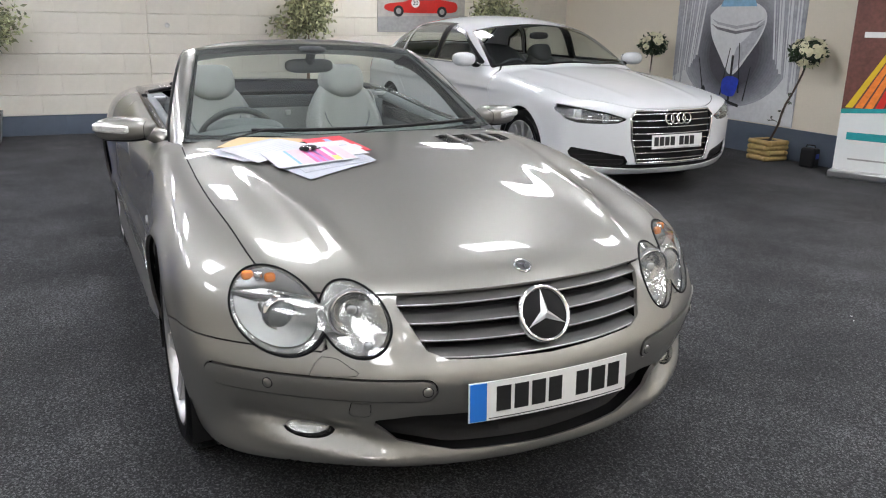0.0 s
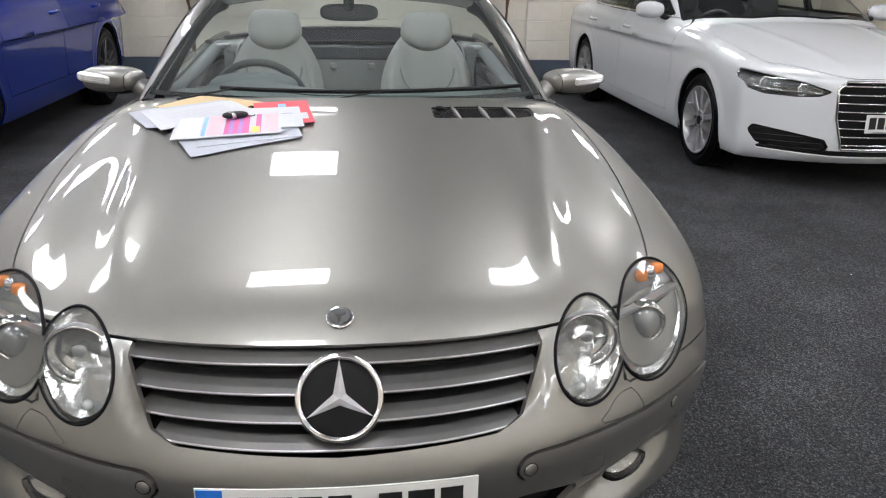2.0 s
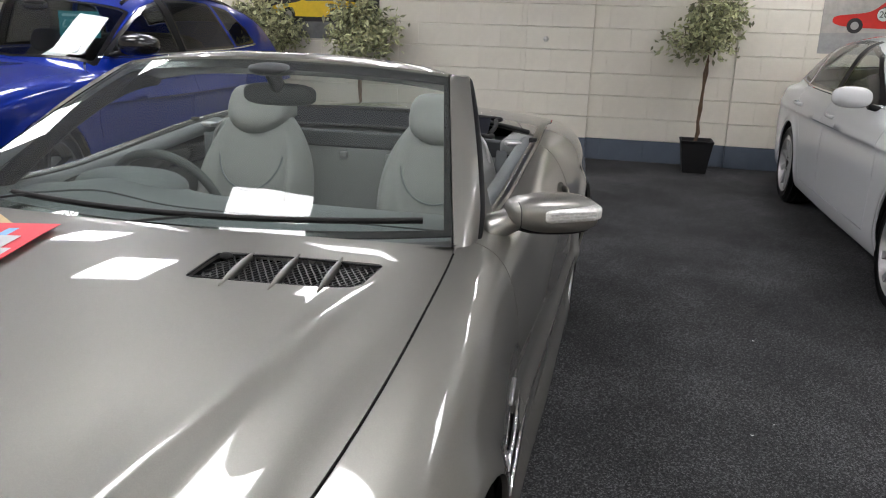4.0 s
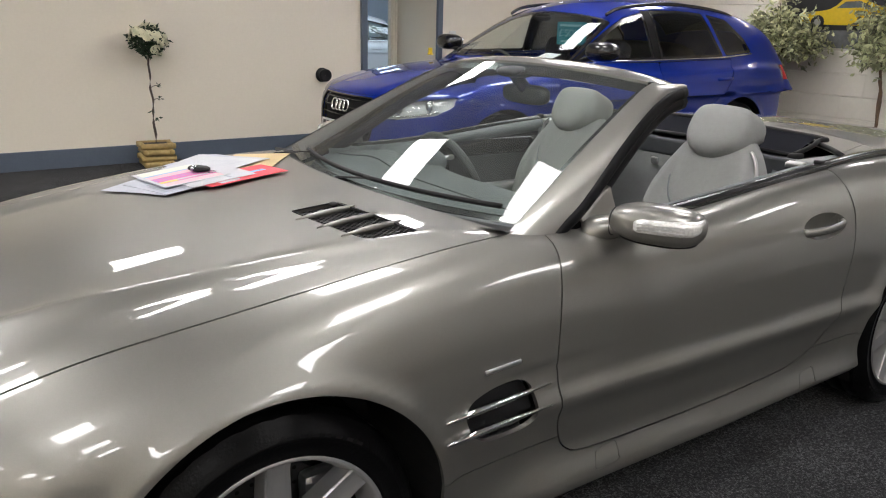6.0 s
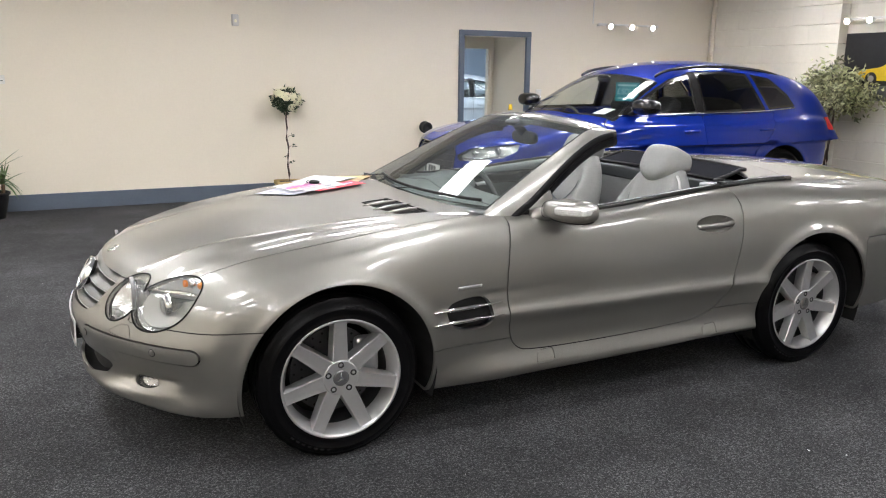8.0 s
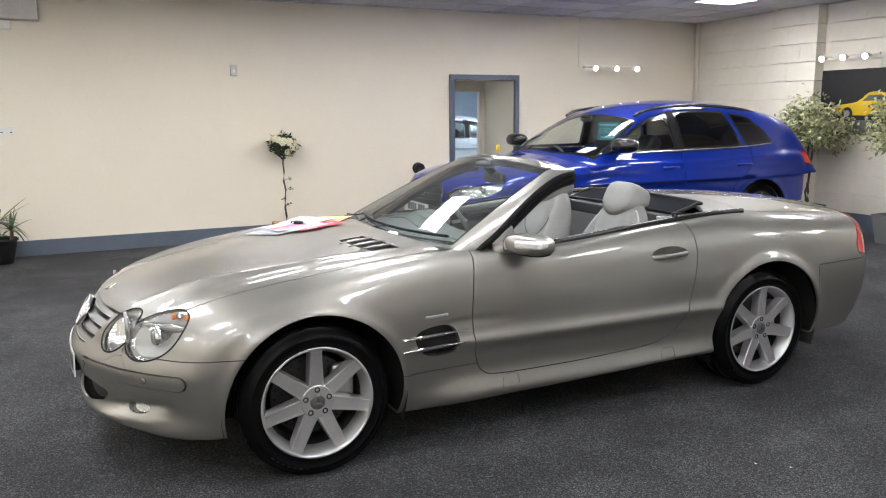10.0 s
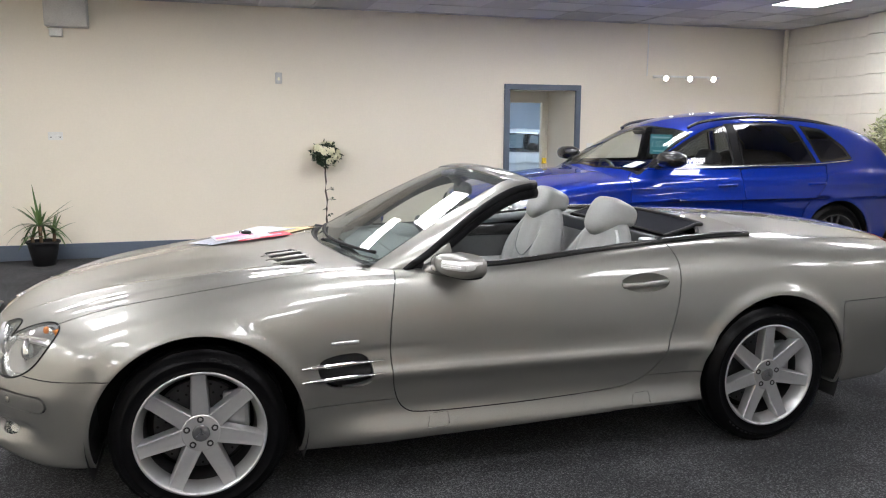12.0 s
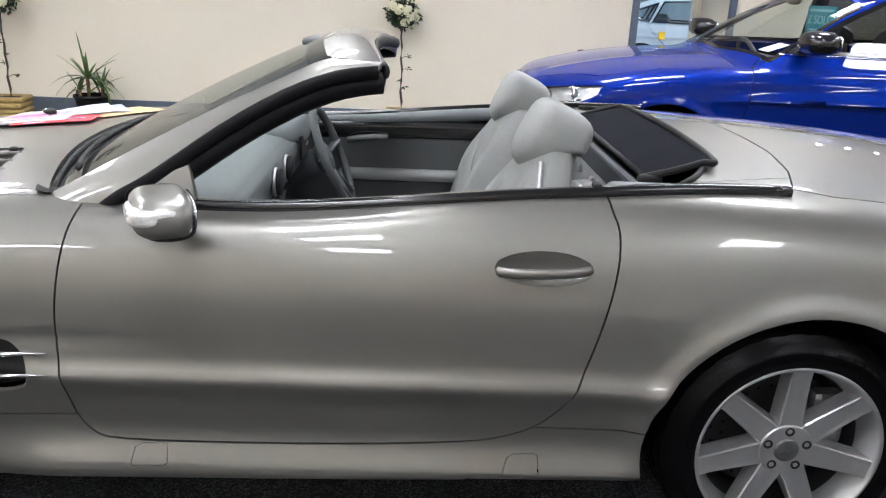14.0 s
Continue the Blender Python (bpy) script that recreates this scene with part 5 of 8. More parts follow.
def torus(big, small, n=48, k=12, arc=2 * math.pi):
    pts = [(0, big * math.cos(a), big * math.sin(a)) for a in np.linspace(0, arc, n + 1)]
    bm = bmesh.new()
    rows = []
    for p in pts[:-1]:
        a = math.atan2(p[2], p[1])
        rows.append([bm.verts.new((small * math.sin(b), (big + small * math.cos(b)) * math.cos(a), (big + small * math.cos(b)) * math.sin(a))) for b in np.linspace(0, 2 * math.pi, k + 1)[:-1]])
    for i in range(n):
        a, b = rows[i], rows[(i + 1) % n]
        for j in range(k):
            bm.faces.new((a[j], a[(j + 1) % k], b[(j + 1) % k], b[j]))
    return bm


def steering_wheel(parent, x, y, z, tilt=24, r=0.185):
    w = part("steering_wheel", torus(r, 0.0155), M["wheel_leather"], parent, "dark grey steering wheel", True)
    w.matrix_basis = pose(x, y, z, 0, -tilt, 0)
    part("wheel_hub", superblock((0.03, 0.075, 0.065), (-0.035, 0, -0.005), 2.5, 20), M["dark_trim"], w, smooth=True)
    for a in (0.1, math.pi - 0.1, -math.pi / 2 - 0.35, -math.pi / 2 + 0.35):
        part("wheel_spoke", sweep([(-0.03, 0.05 * math.cos(a), 0.05 * math.sin(a)), (-0.012, 0.12 * math.cos(a), 0.12 * math.sin(a)), (0, r * math.cos(a), r * math.sin(a))], [(u * 1.6, v * 0.6) for u, v in circle(0.014, 8)]), M["dark_trim"], w, smooth=True)
    part("column", sweep([(-0.05, 0, 0), (-0.28, 0, -0.02)], circle(0.05, 12)), M["dark_trim"], w, smooth=True)
    return w


M["wheel_leather"] = surface("steering_leather", (0.06, 0.066, 0.068), 0.45, bump=0.2, bump_scale=300)


def cabin(car):
    c = part("cabin_floor", block((1.6, 1.36, 0.04), (1.4, 0, 0.30)), M["dark_trim"], car, "dark carpeted cabin floor")
    # dashboard
    prof = [(0.0, -0.02), (0.10, 0.012), (0.22, 0.018), (0.31, 0.010), (0.345, -0.012), (0.35, -0.05), (0.33, -0.13), (0.27, -0.24), (0.24, -0.40), (0.0, -0.40)]

    def dash(a, b):
        y = 1.36 * b - 0.68
        k = a * (len(prof) - 1)
        i = min(int(k), len(prof) - 2)
        f = k - i
        x = prof[i][0] + (prof[i + 1][0] - prof[i][0]) * f
        z = prof[i][1] + (prof[i + 1][1] - prof[i][1]) * f
        bulge = math.exp(-((y - 0.37) / 0.16) ** 2)
        return Vector((0.76 + x * (1 + 0.12 * bulge) - 0.05 * (y / 0.68) ** 2 * 0, y, 0.865 + z + 0.045 * bulge * math.sin(min(max((x - 0.08) / 0.3, 0), 1) * math.pi) ** 0.7))

    d = part("dashboard", grid_mesh(dash, 27, 48), M["grey_trim"], car, "blue-grey moulded dashboard", True)
    part("dash_seam", sweep([dash(1.2 / 9, b) + Vector((0, 0, 0.001)) for b in np.linspace(0, 1, 24)], circle(0.003, 6)), M["dark_trim"], d)
    for y in (-0.52, -0.10, 0.10, 0.58):
        v = lathe([(0.02, 0.0), (0.034, -0.004), (0.042, 0.002), (0.042, 0.02)], 24, "X")
        bmesh.ops.translate(v, vec=(1.112, y, 0.80), verts=v.verts)
        o = part("air_vent", v, M["dark"], d, "round black air vent", True)
        part("vent_ring", torus(0.042, 0.006, 28, 8), M["satin"], o, smooth=True).matrix_basis = pose(1.114, y, 0.80)
    part("instrument_hood", superblock((0.10, 0.17, 0.055), (1.06, 0.37, 0.885), 2.6, 24), M["grey_trim"], d, smooth=True)
    part("instrument_face", block((0.01, 0.26, 0.085), (1.145, 0.37, 0.84), 0.004), M["dark"], d)
    cs = part("centre_console", block((0.95, 0.22, 0.26), (1.45, 0, 0.44), 0.03, 3), M["grey_trim"], car, "grey centre console", True)
    part("console_panel", block((0.03, 0.20, 0.20), (1.075, 0, 0.66), 0.01), M["black_gloss"], cs)
    part("gear_lever", superblock((0.022, 0.02, 0.045), (1.35, 0, 0.63), 2.4, 16), M["black_gloss"], cs, smooth=True)
    part("armrest", block((0.34, 0.18, 0.07), (1.72, 0, 0.60), 0.03, 3), M["grey_leather"], cs, smooth=True)
    steering_wheel(car, 1.245, 0.37, 0.795, 22)
    for y in (-0.37, 0.37):
        seat(car, 1.80, y, 0.47, M["grey_leather"])
    # seat belt and belt guides
    for s in (-1, 1):
        part("seat_belt", sweep([(1.93, s * 0.60, 0.93), (1.90, s * 0.585, 0.75), (1.80, s * 0.58, 0.50)], [(0.024, -0.001), (0.024, 0.001), (-0.024, 0.001), (-0.024, -0.001)]), M["grey_trim"], car, "grey seat belt")
        # door cards
        dc = part("door_card", block((1.34, 0.03, 0.50), (1.45, s * 0.665, 0.57), 0.012), M["door_trim"], car, "grey door trim with a dark strip")
        part("card_top", sweep([(x, s * 0.672, belt_z(x) - 0.016) for x in np.linspace(0.86, 2.12, 16)], [(a * 1.3, b) for a, b in circle(0.026, 10)]), M["grey_trim"], dc, smooth=True)
        part("card_strip", sweep([(x, s * 0.650, 0.835 + 0.02 * math.sin((x - 0.9) * 2.2)) for x in np.linspace(0.92, 2.0, 14)], [(a * 0.4, b) for a, b in circle(0.040, 10)]), M["black_gloss"], dc, "black lacquered strip", True)
        part("pull_handle", sweep([(1.28, s * 0.635, 0.805), (1.32, s * 0.615, 0.818), (1.40, s * 0.615, 0.826), (1.44, s * 0.635, 0.822)], circle(0.011, 8)), M["satin"], dc, smooth=True)
        part("card_armrest", block((0.62, 0.07, 0.045), (1.55, s * 0.635, 0.665), 0.02, 3), M["grey_leather"], dc, smooth=True)
        part("belt_outlet", block((0.050, 0.060, 0.018), (1.985, s * 0.632, belt_z(1.98) + 0.004), 0.006, 3, Matrix.Rotation(radians(-18 * s), 4, "Z")), M["satin"], car, "bright seat belt outlet", True)
        part("belt_guide", sweep(smooth_path([(1.890, s * 0.520, 0.985), (1.885, s * 0.545, 0.955), (1.880, s * 0.560, 0.900), (1.872, s * 0.572, 0.830)], 10), [(a * 1.6, b) for a, b in circle(0.0045, 8)]), M["satin"], car, "bright seat belt guide", True)
        # rear quarter trim, light grey where the frame is anchored
        part("quarter_trim", block((0.34, 0.12, 0.06), (2.22, s * 0.63, belt_z(2.2) - 0.035), 0.02, 3), M["pale_trim"], car, smooth=True)
    bh = part("bulkhead", block((0.05, 1.32, 0.58), (2.16, 0, 0.60), 0.02, 3), M["pale_trim"], car, "grey rear bulkhead", True)
    part("bulkhead_shelf", block((0.30, 1.30, 0.03), (2.32, 0, 0.90), 0.01), M["dark_trim"], bh)
    part("bulkhead_rail", block((0.03, 1.26, 0.075), (2.145, 0, 0.905), 0.012), M["dark_trim"], bh, "dark upper rail")
    for y in (-0.10, 0.10):
        part("lid_catch", block((0.015, 0.035, 0.03), (2.128, y, 0.84), 0.006), M["satin"], bh)
    # wind blocker: dark net in a tube frame
    corner = [(2.175, 0.50, 0.950), (2.28, 0.515, 0.982), (2.335, 0.51, 0.997), (2.362, 0.47, 1.002)]
    loop = [Vector(p) for p in corner] + [Vector((2.375, 0, 1.012))] + [Vector((x, -y, z)) for x, y, z in reversed(corner)]
    wb = part("wind_blocker", sweep(smooth_path(loop, 40), circle(0.0095, 10)), M["black"], car, "black wind blocker with a net", True)
    part("front_bar", sweep([(2.175, -0.50, 0.950), (2.16, 0, 0.962), (2.175, 0.50, 0.950)], circle(0.008, 8)), M["black"], wb, smooth=True)
    part("net", grid_mesh(lambda a, b: Vector((2.175 + 0.19 * b, (2 * a - 1) * (0.50 - 0.02 * b), 0.953 + 0.053 * b)), 8, 6), M["net"], wb, "dark fabric net")
    for s in (-1, 1):
        part("blocker_mount", superblock((0.034, 0.020, 0.014), (2.19, s * 0.505, 0.945), 3.2, 16), M["black"], wb, smooth=True)
    # deck seal and folded-roof cover lines
    seal = [(float(deck_front(y)) - 0.004, y, surface_height(float(deck_front(y)) + 0.012, abs(y)) + 0.002) for y in np.linspace(-0.66, 0.66, 31)]
    part("deck_seal", sweep(seal, circle(0.009, 8)), M["black"], car, "black rubber seal", True)


M["net"] = surface("wind_net", (0.010, 0.011, 0.016), 0.9, spec=0.08, vary=0.2, fine=400)

sl = build_roadster()
windscreen(sl)
belt_trim(sl)
door_mirrors(sl)
cabin(sl)


# ---- papers and key on the hood ----
def sheet(name, x, y, w, h, turn, lift, material, label, curl=0.0, group=""):
    """A thin sheet laid over the hood."""
    a0 = radians(turn)
    n = 12

    def at(a, b, up):
        u, v = (a - 0.5) * w, (b - 0.5) * h
        px, py = x + u * math.cos(a0) - v * math.sin(a0), y + u * math.sin(a0) + v * math.cos(a0)
        return Vector((px, py, hood_z(px, py) + 0.003 + lift + up + curl * (a * b) ** 2))

    bm = bmesh.new()
    layers = [[[bm.verts.new(at(i / n, j / n, up)) for i in range(n + 1)] for j in range(n + 1)] for up in (0.0012, 0.0)]
    for k, rows in enumerate(layers):
        for j in range(n):
            for i in range(n):
                q = (rows[j][i], rows[j][i + 1], rows[j + 1][i + 1], rows[j + 1][i])
                bm.faces.new(q if k == 0 else q[::-1])
    ring = [(0, i) for i in range(n)] + [(j, n) for j in range(n)] + [(n, n - i) for i in range(n)] + [(n - j, 0) for j in range(n)]
    for (j, i), (q, p) in zip(ring, ring[1:] + ring[:1]):
        bm.faces.new((layers[0][j][i], layers[1][j][i], layers[1][q][p], layers[0][q][p]))
    ob = part(name, bm, material, None, smooth=False)
    tagged(ob, label, "paper", group)
    return ob, at


def hood_papers():
    pap = {k: surface("paper_" + k, c, 0.6, vary=0.05) for k, c in {
        "white": (0.57, 0.58, 0.62), "cool": (0.47, 0.49, 0.56), "manila": (0.62, 0.46, 0.24), "red": (0.78, 0.07, 0.10), "pink": (0.80, 0.50, 0.56),
        "magenta": (0.72, 0.16, 0.40), "yellow": (0.80, 0.66, 0.16), "violet": (0.45, 0.26, 0.62), "print": (0.35, 0.38, 0.45), "pale": (0.72, 0.74, 0.66), "sky": (0.25, 0.48, 0.80)}.items()}
    sheet("envelope", 0.455, 0.425, 0.20, 0.29, -35, 0.001, pap["manila"], "tan paper envelope on the silver hood")
    sheet("letter", 0.110, 0.300, 0.21, 0.297, 24, 0.002, pap["cool"], "pale letter sheet on the silver hood", group="papers on the hood")
    let, at = sheet("letter", 0.150, 0.275, 0.21, 0.280, 12, 0.004, pap["cool"], "white letter sheet on the silver hood", group="papers on the hood")
    for k in range(6):
        band(at, let, 0.08 + 0.06 * k, 0.092 + 0.06 * k, 0.06, 0.7, pap["print"])
    red, at = sheet("leaflet", 0.315, 0.19, 0.26, 0.165, 9, 0.006, pap["red"], "glossy red leaflet on the silver hood")
    band(at, red, 0.10, 0.86, 0.42, 0.56, pap["sky"])
    band(at, red, 0.15, 0.40, 0.08, 0.22, pap["white"])
    let, at = sheet("letter", 0.345, 0.475, 0.20, 0.297, 28, 0.005, pap["cool"], "white letter in a clear sleeve on the hood", 0.006, "papers on the hood")
    for k in range(7):
        band(at, let, 0.15 + 0.1 * k, 0.162 + 0.1 * k, 0.12, 0.85 - 0.1 * (k % 3), pap["print"])
    let, at = sheet("letter", 0.320, 0.440, 0.19, 0.285, 31, 0.008, pap["white"], "white letter with a printed form on the hood", 0.010, "papers on the hood")
    for k in range(6):
        band(at, let, 0.2 + 0.1 * k, 0.210 + 0.1 * k, 0.15, 0.8, pap["print"])
    let, at = sheet("letter", 0.245, 0.205, 0.21, 0.15, 8, 0.0095, pap["white"], "white letter with a red stamp on the hood", 0.003, "papers on the hood")
    band(at, let, 0.12, 0.52, 0.42, 0.72, pap["red"])
    band(at, let, 0.62, 0.66, 0.15, 0.85, pap["print"])
    bro, at = sheet("brochure", 0.178, 0.330, 0.205, 0.295, 5, 0.0115, pap["white"], "brochure with pink, yellow and violet panels on the hood")
    for a, b, key in ((0.03, 0.16, "pink"), (0.19, 0.24, "magenta"), (0.30, 0.365, "magenta"), (0.365, 0.40, "violet"), (0.40, 0.45, "magenta"), (0.45, 0.485, "violet"), (0.485, 0.53, "magenta"), (0.55, 0.69, "pink"), (0.70, 0.735, "sky"), (0.75, 0.97, "pale")):
        band(at, bro, 0.06, 0.92, a, b, pap[key])
    part("printed_panel", grid_mesh(lambda a, b: at(0.06 + 0.26 * a, 0.20 + 0.08 * b, 0.0021), 4, 4), pap["yellow"], bro)
    z = hood_z(0.236, 0.318) + 0.017
    k = thing("car_key", "black remote car key lying on the papers", "key", pose(0.236, 0.318, z, 0, 0, 35))
    part("fob", superblock((0.021, 0.038, 0.009), (0, 0, 0.009), 2.8, 20), M["black"], k, smooth=True)
    part("fob_band", superblock((0.0215, 0.012, 0.0095), (0, 0.012, 0.009), 3.0, 16), M["chrome"], k, smooth=True)
    part("key_ring", torus(0.013, 0.0015, 24, 6), M["steel"], k, smooth=True).matrix_basis = pose(0, -0.048, 0.003, 0, 90, 0)
    part("strap", block((0.014, 0.04, 0.003), (0.004, -0.075, 0.002), 0.001), M["black_leather"], k)


def band(at, parent, a0, a1, b0, b1, material):
    o = part("printed_panel", grid_mesh(lambda a, b: at(a0 + (a1 - a0) * a, b0 + (b1 - b0) * b, 0.0017), 4, 6), material, parent)
    return o


hood_papers()


# ---- the two parked cars ----
def rings(parent, centre, r, tilt):
    """Four interlocked rings, as plain shapes."""
    for k in range(4):
        o = part("emblem_ring", torus(r, r * 0.17, 28, 8), M["chrome"], parent, "chrome ring", True)
        o.matrix_basis = pose(centre[0] - 0.002 * (k % 2), centre[1] + (k - 1.5) * r * 1.42, centre[2], 0, tilt, 0)


def closed_car(d):
    """A closed car from its lines: panels, glass, lamps, grille, wheels and seats."""
    f = car_field(d["form"])
    car = thing(d["name"], d["label"], "car")
    s = skin(f, d["low"], d["high"], 0.026)
    s = keep(s, lambda q: -q[:, 1])
    zc, wb, tr = d["tyre"], d["wheelbase"], d["arch"]
    for cx in (0.0, wb):
        s = keep(s, lambda q: np.where(q[:, 1] > 0.5, tr - np.hypot(q[:, 0] - cx, q[:, 2] - zc), -1.0))
    full = s

    nose = front_of(f, 0.96, 0.2, 1.0)
    fx = lambda y, z: nose(abs(y), z)

    body = d["paint"]
    glass, borders = [], []
    for name, pts, mat in d["side_glass"]:
        g = lambda q: np.maximum(polygon(q[:, 0], q[:, 2], pts, 0.008), 0.45 - q[:, 1])
        piece, s = split(s, g, 0.004)
        clear = lambda q: polygon(q[:, 0], q[:, 2], pts, -0.016)
        borders.append((keep(piece, lambda q: -clear(q)), True))
        glass.append((name, keep(piece, clear), mat, True))
    for name, pts, mat in d["top_glass"]:
        g = lambda q: np.maximum(polygon(q[:, 0], q[:, 1], pts, 0.01), d["belt"] - q[:, 2])
        piece, s = split(s, g, 0.004)
        clear = lambda q: polygon(q[:, 0], q[:, 1], pts, -0.016)
        borders.append((keep(piece, lambda q: -clear(q)), False))
        glass.append((name, keep(piece, clear), mat, False))
    front = {}
    for name in ("headlight", "grille", "intake", "fog"):
        if name in d:
            g = lambda q, pts=d[name]: np.maximum(polygon(q[:, 1], q[:, 2], pts, 0.006), q[:, 0] + 0.1)
            front[name], s = split(s, g, 0.004)
    g = lambda q: np.maximum(polygon(q[:, 0], q[:, 2], d["tail_lamp"], 0.008), 0.45 - q[:, 1])
    red, s = split(s, g, 0.004)
    hood_f = lambda q: np.maximum(np.maximum(q[:, 1] - d["hood_half"](q[:, 0]), q[:, 0] - d["hood_end"]), d["hood_z"](q[:, 1]) - q[:, 2])
    hood, s = split(s, hood_f, 0.004)
    panel("hood", both(hood), body, car)
    doors = []
    for name, pts in d["doors"]:
        g = lambda q: np.maximum(polygon(q[:, 0], q[:, 2], pts, 0.0), 0.5 - q[:, 1])
        piece, s = split(s, g, 0.006)
        doors.append(piece)
    pillar, s = split(s, lambda q: np.maximum(polygon(q[:, 0], q[:, 2], d["pillar"]), 0.5 - q[:, 1]))
    panel("body", both(s), body, car)
    # same added near-black skin below the belt, for shade behind the panels
    holes = keep(full, lambda q: q[:, 2] - d["belt"] + 0.02)
    for name in front:
        holes = keep(holes, lambda q, pts=d[name]: -np.maximum(polygon(q[:, 1], q[:, 2], pts, 0.012), q[:, 0] + 0.1))
    panel("inner_shell", offset(both(holes), -0.02), M["dark"], car, "near-black shell added as the shade behind the joints", 0)
    for k, flip in ((1, lambda a: a), (-1, mirrored)):
        for piece in doors:
            dd = panel("door", flip(piece), body, car)
            p = piece[0]
            hx, hz = p[:, 0].max() - 0.17, d["handle_z"]
            hy = k * (np.median(p[np.abs(p[:, 2] - hz) < 0.06][:, 1]) + 0.012)
            part("handle", sweep(smooth_path([(hx - 0.10, hy - k * 0.02, hz), (hx - 0.06, hy + k * 0.012, hz + 0.002), (hx + 0.06, hy + k * 0.012, hz + 0.006), (hx + 0.10, hy - k * 0.02, hz + 0.006)], 10), [(a * 0.8, b) for a, b in circle(0.014, 8)]), body, dd, smooth=True)
        panel("door_pillar", flip(pillar), M["seal"], car, "black door pillar", 0.01)
        hl = panel("headlight", offset(flip(front["headlight"]), 0.002), M["clear_lens"], car, "clear headlight with dark housing", 0.008)
        p, n, t = flip(front["headlight"])
        mesh_object("lamp_housing", p + np.array([0.05, 0, -0.005]), t, M[d["housing"]], hl)
        ys, zs = abs(front["headlight"][0][:, 1]), front["headlight"][0][:, 2]
        for q, r in ((0.3, 0.030), (0.72, 0.036)):
            cy = ys.min() + (ys.max() - ys.min()) * q
            cz = float(np.median(zs[np.abs(ys - cy) < 0.04]))
            o = superblock((0.025, r, r * 0.9), (fx(cy, cz) + 0.045, k * cy, cz), 2, 20)
            part("projector_lens", o, M["lens_ball"], hl, smooth=True)
            part("projector_ring", torus(r * 1.1, 0.005, 24, 6), M["chrome"], hl, smooth=True).matrix_basis = pose(fx(cy, cz) + 0.035, k * cy, cz)
        lo = [(fx(y, z) + 0.008, k * y, z) for y, z in d["light_bar"]]
        part("light_strip", sweep(smooth_path(lo, 14), circle(0.007, 6)), M["reflector"], hl, "bright light strip", True)
        if "intake" in front:
            p, n, t = flip(front["intake"])
            it = mesh_object("air_intake", p + np.array([0.04, 0, 0]), t, M["black"], car, "black bumper intake")
            zz = front["intake"][0][:, 2]
            yy = front["intake"][0][:, 1]
            for z in np.linspace(zz.min() + 0.02, zz.max() - 0.02, 4):
                pts = [(fx(y, z) + 0.015, k * y, z) for y in np.linspace(yy.min() + 0.03, yy.max() - 0.03, 8)]
                part("intake_slat", sweep(pts, circle(0.004, 6)), M["black"], it)
        if "fog" in front:
            p, n, t = flip(front["fog"])
            mesh_object("lower_grille", p + np.array([0.025, 0, 0]), t, M["black"], car, "black lower bumper slot")
        panel("tail_lamp", flip(red), M["red_lens"], car, "red tail lamp")
        mx, my, mz = d["mirror"]
        mm = part("door_mirror", superblock(d["mirror_size"], (mx, k * my, mz), 2.6, 28), d["mirror_paint"], car, smooth=True)
        part("mirror_foot", sweep([(mx - 0.01, k * (my - 0.10), mz - 0.05), (mx, k * (my - 0.22), mz - 0.08)], [(a * 1.4, b * 0.7) for a, b in circle(0.028, 10)]), M["black"], mm, smooth=True)
        part("mirror_glass", superblock((0.008, 0.090, 0.048), (mx + d["mirror_size"][0] - 0.006, k * my, mz), 4, 20), M["chrome"], mm, smooth=True)
        trim = [Vector((x, k * 1.0, z)) for x, z in d["belt_line"]]
        line = []
        for v in trim:
            a, b = 0.4, 1.1
            for _ in range(14):
                m = (a + b) / 2
                if f(np.array([v.x]), np.array([m]), np.array([v.z]))[0] < 0:
                    a = m
                else:
                    b = m
            line.append((v.x, k * (a + 0.003), v.z))
        part("belt_trim", sweep(smooth_path(line, 24), circle(0.008, 6)), d["trim"], car, "bright window trim", True)
        if "rail" in d:
            part("roof_rail", sweep(smooth_path([(x, k * y, z) for x, y, z in d["rail"]], 24), [(a, b * 1.3) for a, b in circle(0.012, 8)]), M["black_gloss"], car, "black roof rail", True)
        for cx in (0.0, wb):
            m = pose(cx, k * d["track"], zc, 0, 0, 180 if k > 0 else 0)
            wheel("wheel", car, m, zc, d["rim"], d["spokes"], d["style"], d["alloy"], 0.23, False)
    for cx in (0.0, wb):
        arch_liner(car, cx, tr + 0.01, 0.55, 0.90, zc)
    for name, piece, mat, two in glass:
        for flip in ((lambda a: a, mirrored) if two else (both,)):
            o = panel(name, flip(piece), mat, car, "", 0)
            o.visible_shadow = False
    for piece, two in borders:
        for flip in ((lambda a: a, mirrored) if two else (both,)):
            panel("glass_border", flip(piece), M["black_gloss"], car, "black glass border", 0.006)
    # grille
    p, n, t = both(front["grille"])
    gr = mesh_object("grille", p + np.array([0.035, 0, 0]), t, M["dark"], car, d["grille_label"])
    zz, yy = front["grille"][0][:, 2], front["grille"][0][:, 1]
    for z in np.linspace(zz.min() + 0.03, zz.max() - 0.03, d["slats"]):
        near = yy[np.abs(zz - z) < 0.03]
        half = near.max() - 0.006
        pts = [(fx(y, z) + 0.006, y, z) for y in np.linspace(-half, half, 15)]
        part("slat", sweep(pts, [(a, b * 0.8) for a, b in circle(0.007, 6)]), d["slat_mat"], gr, smooth=True)
    pts = d["grille"]
    edge = []
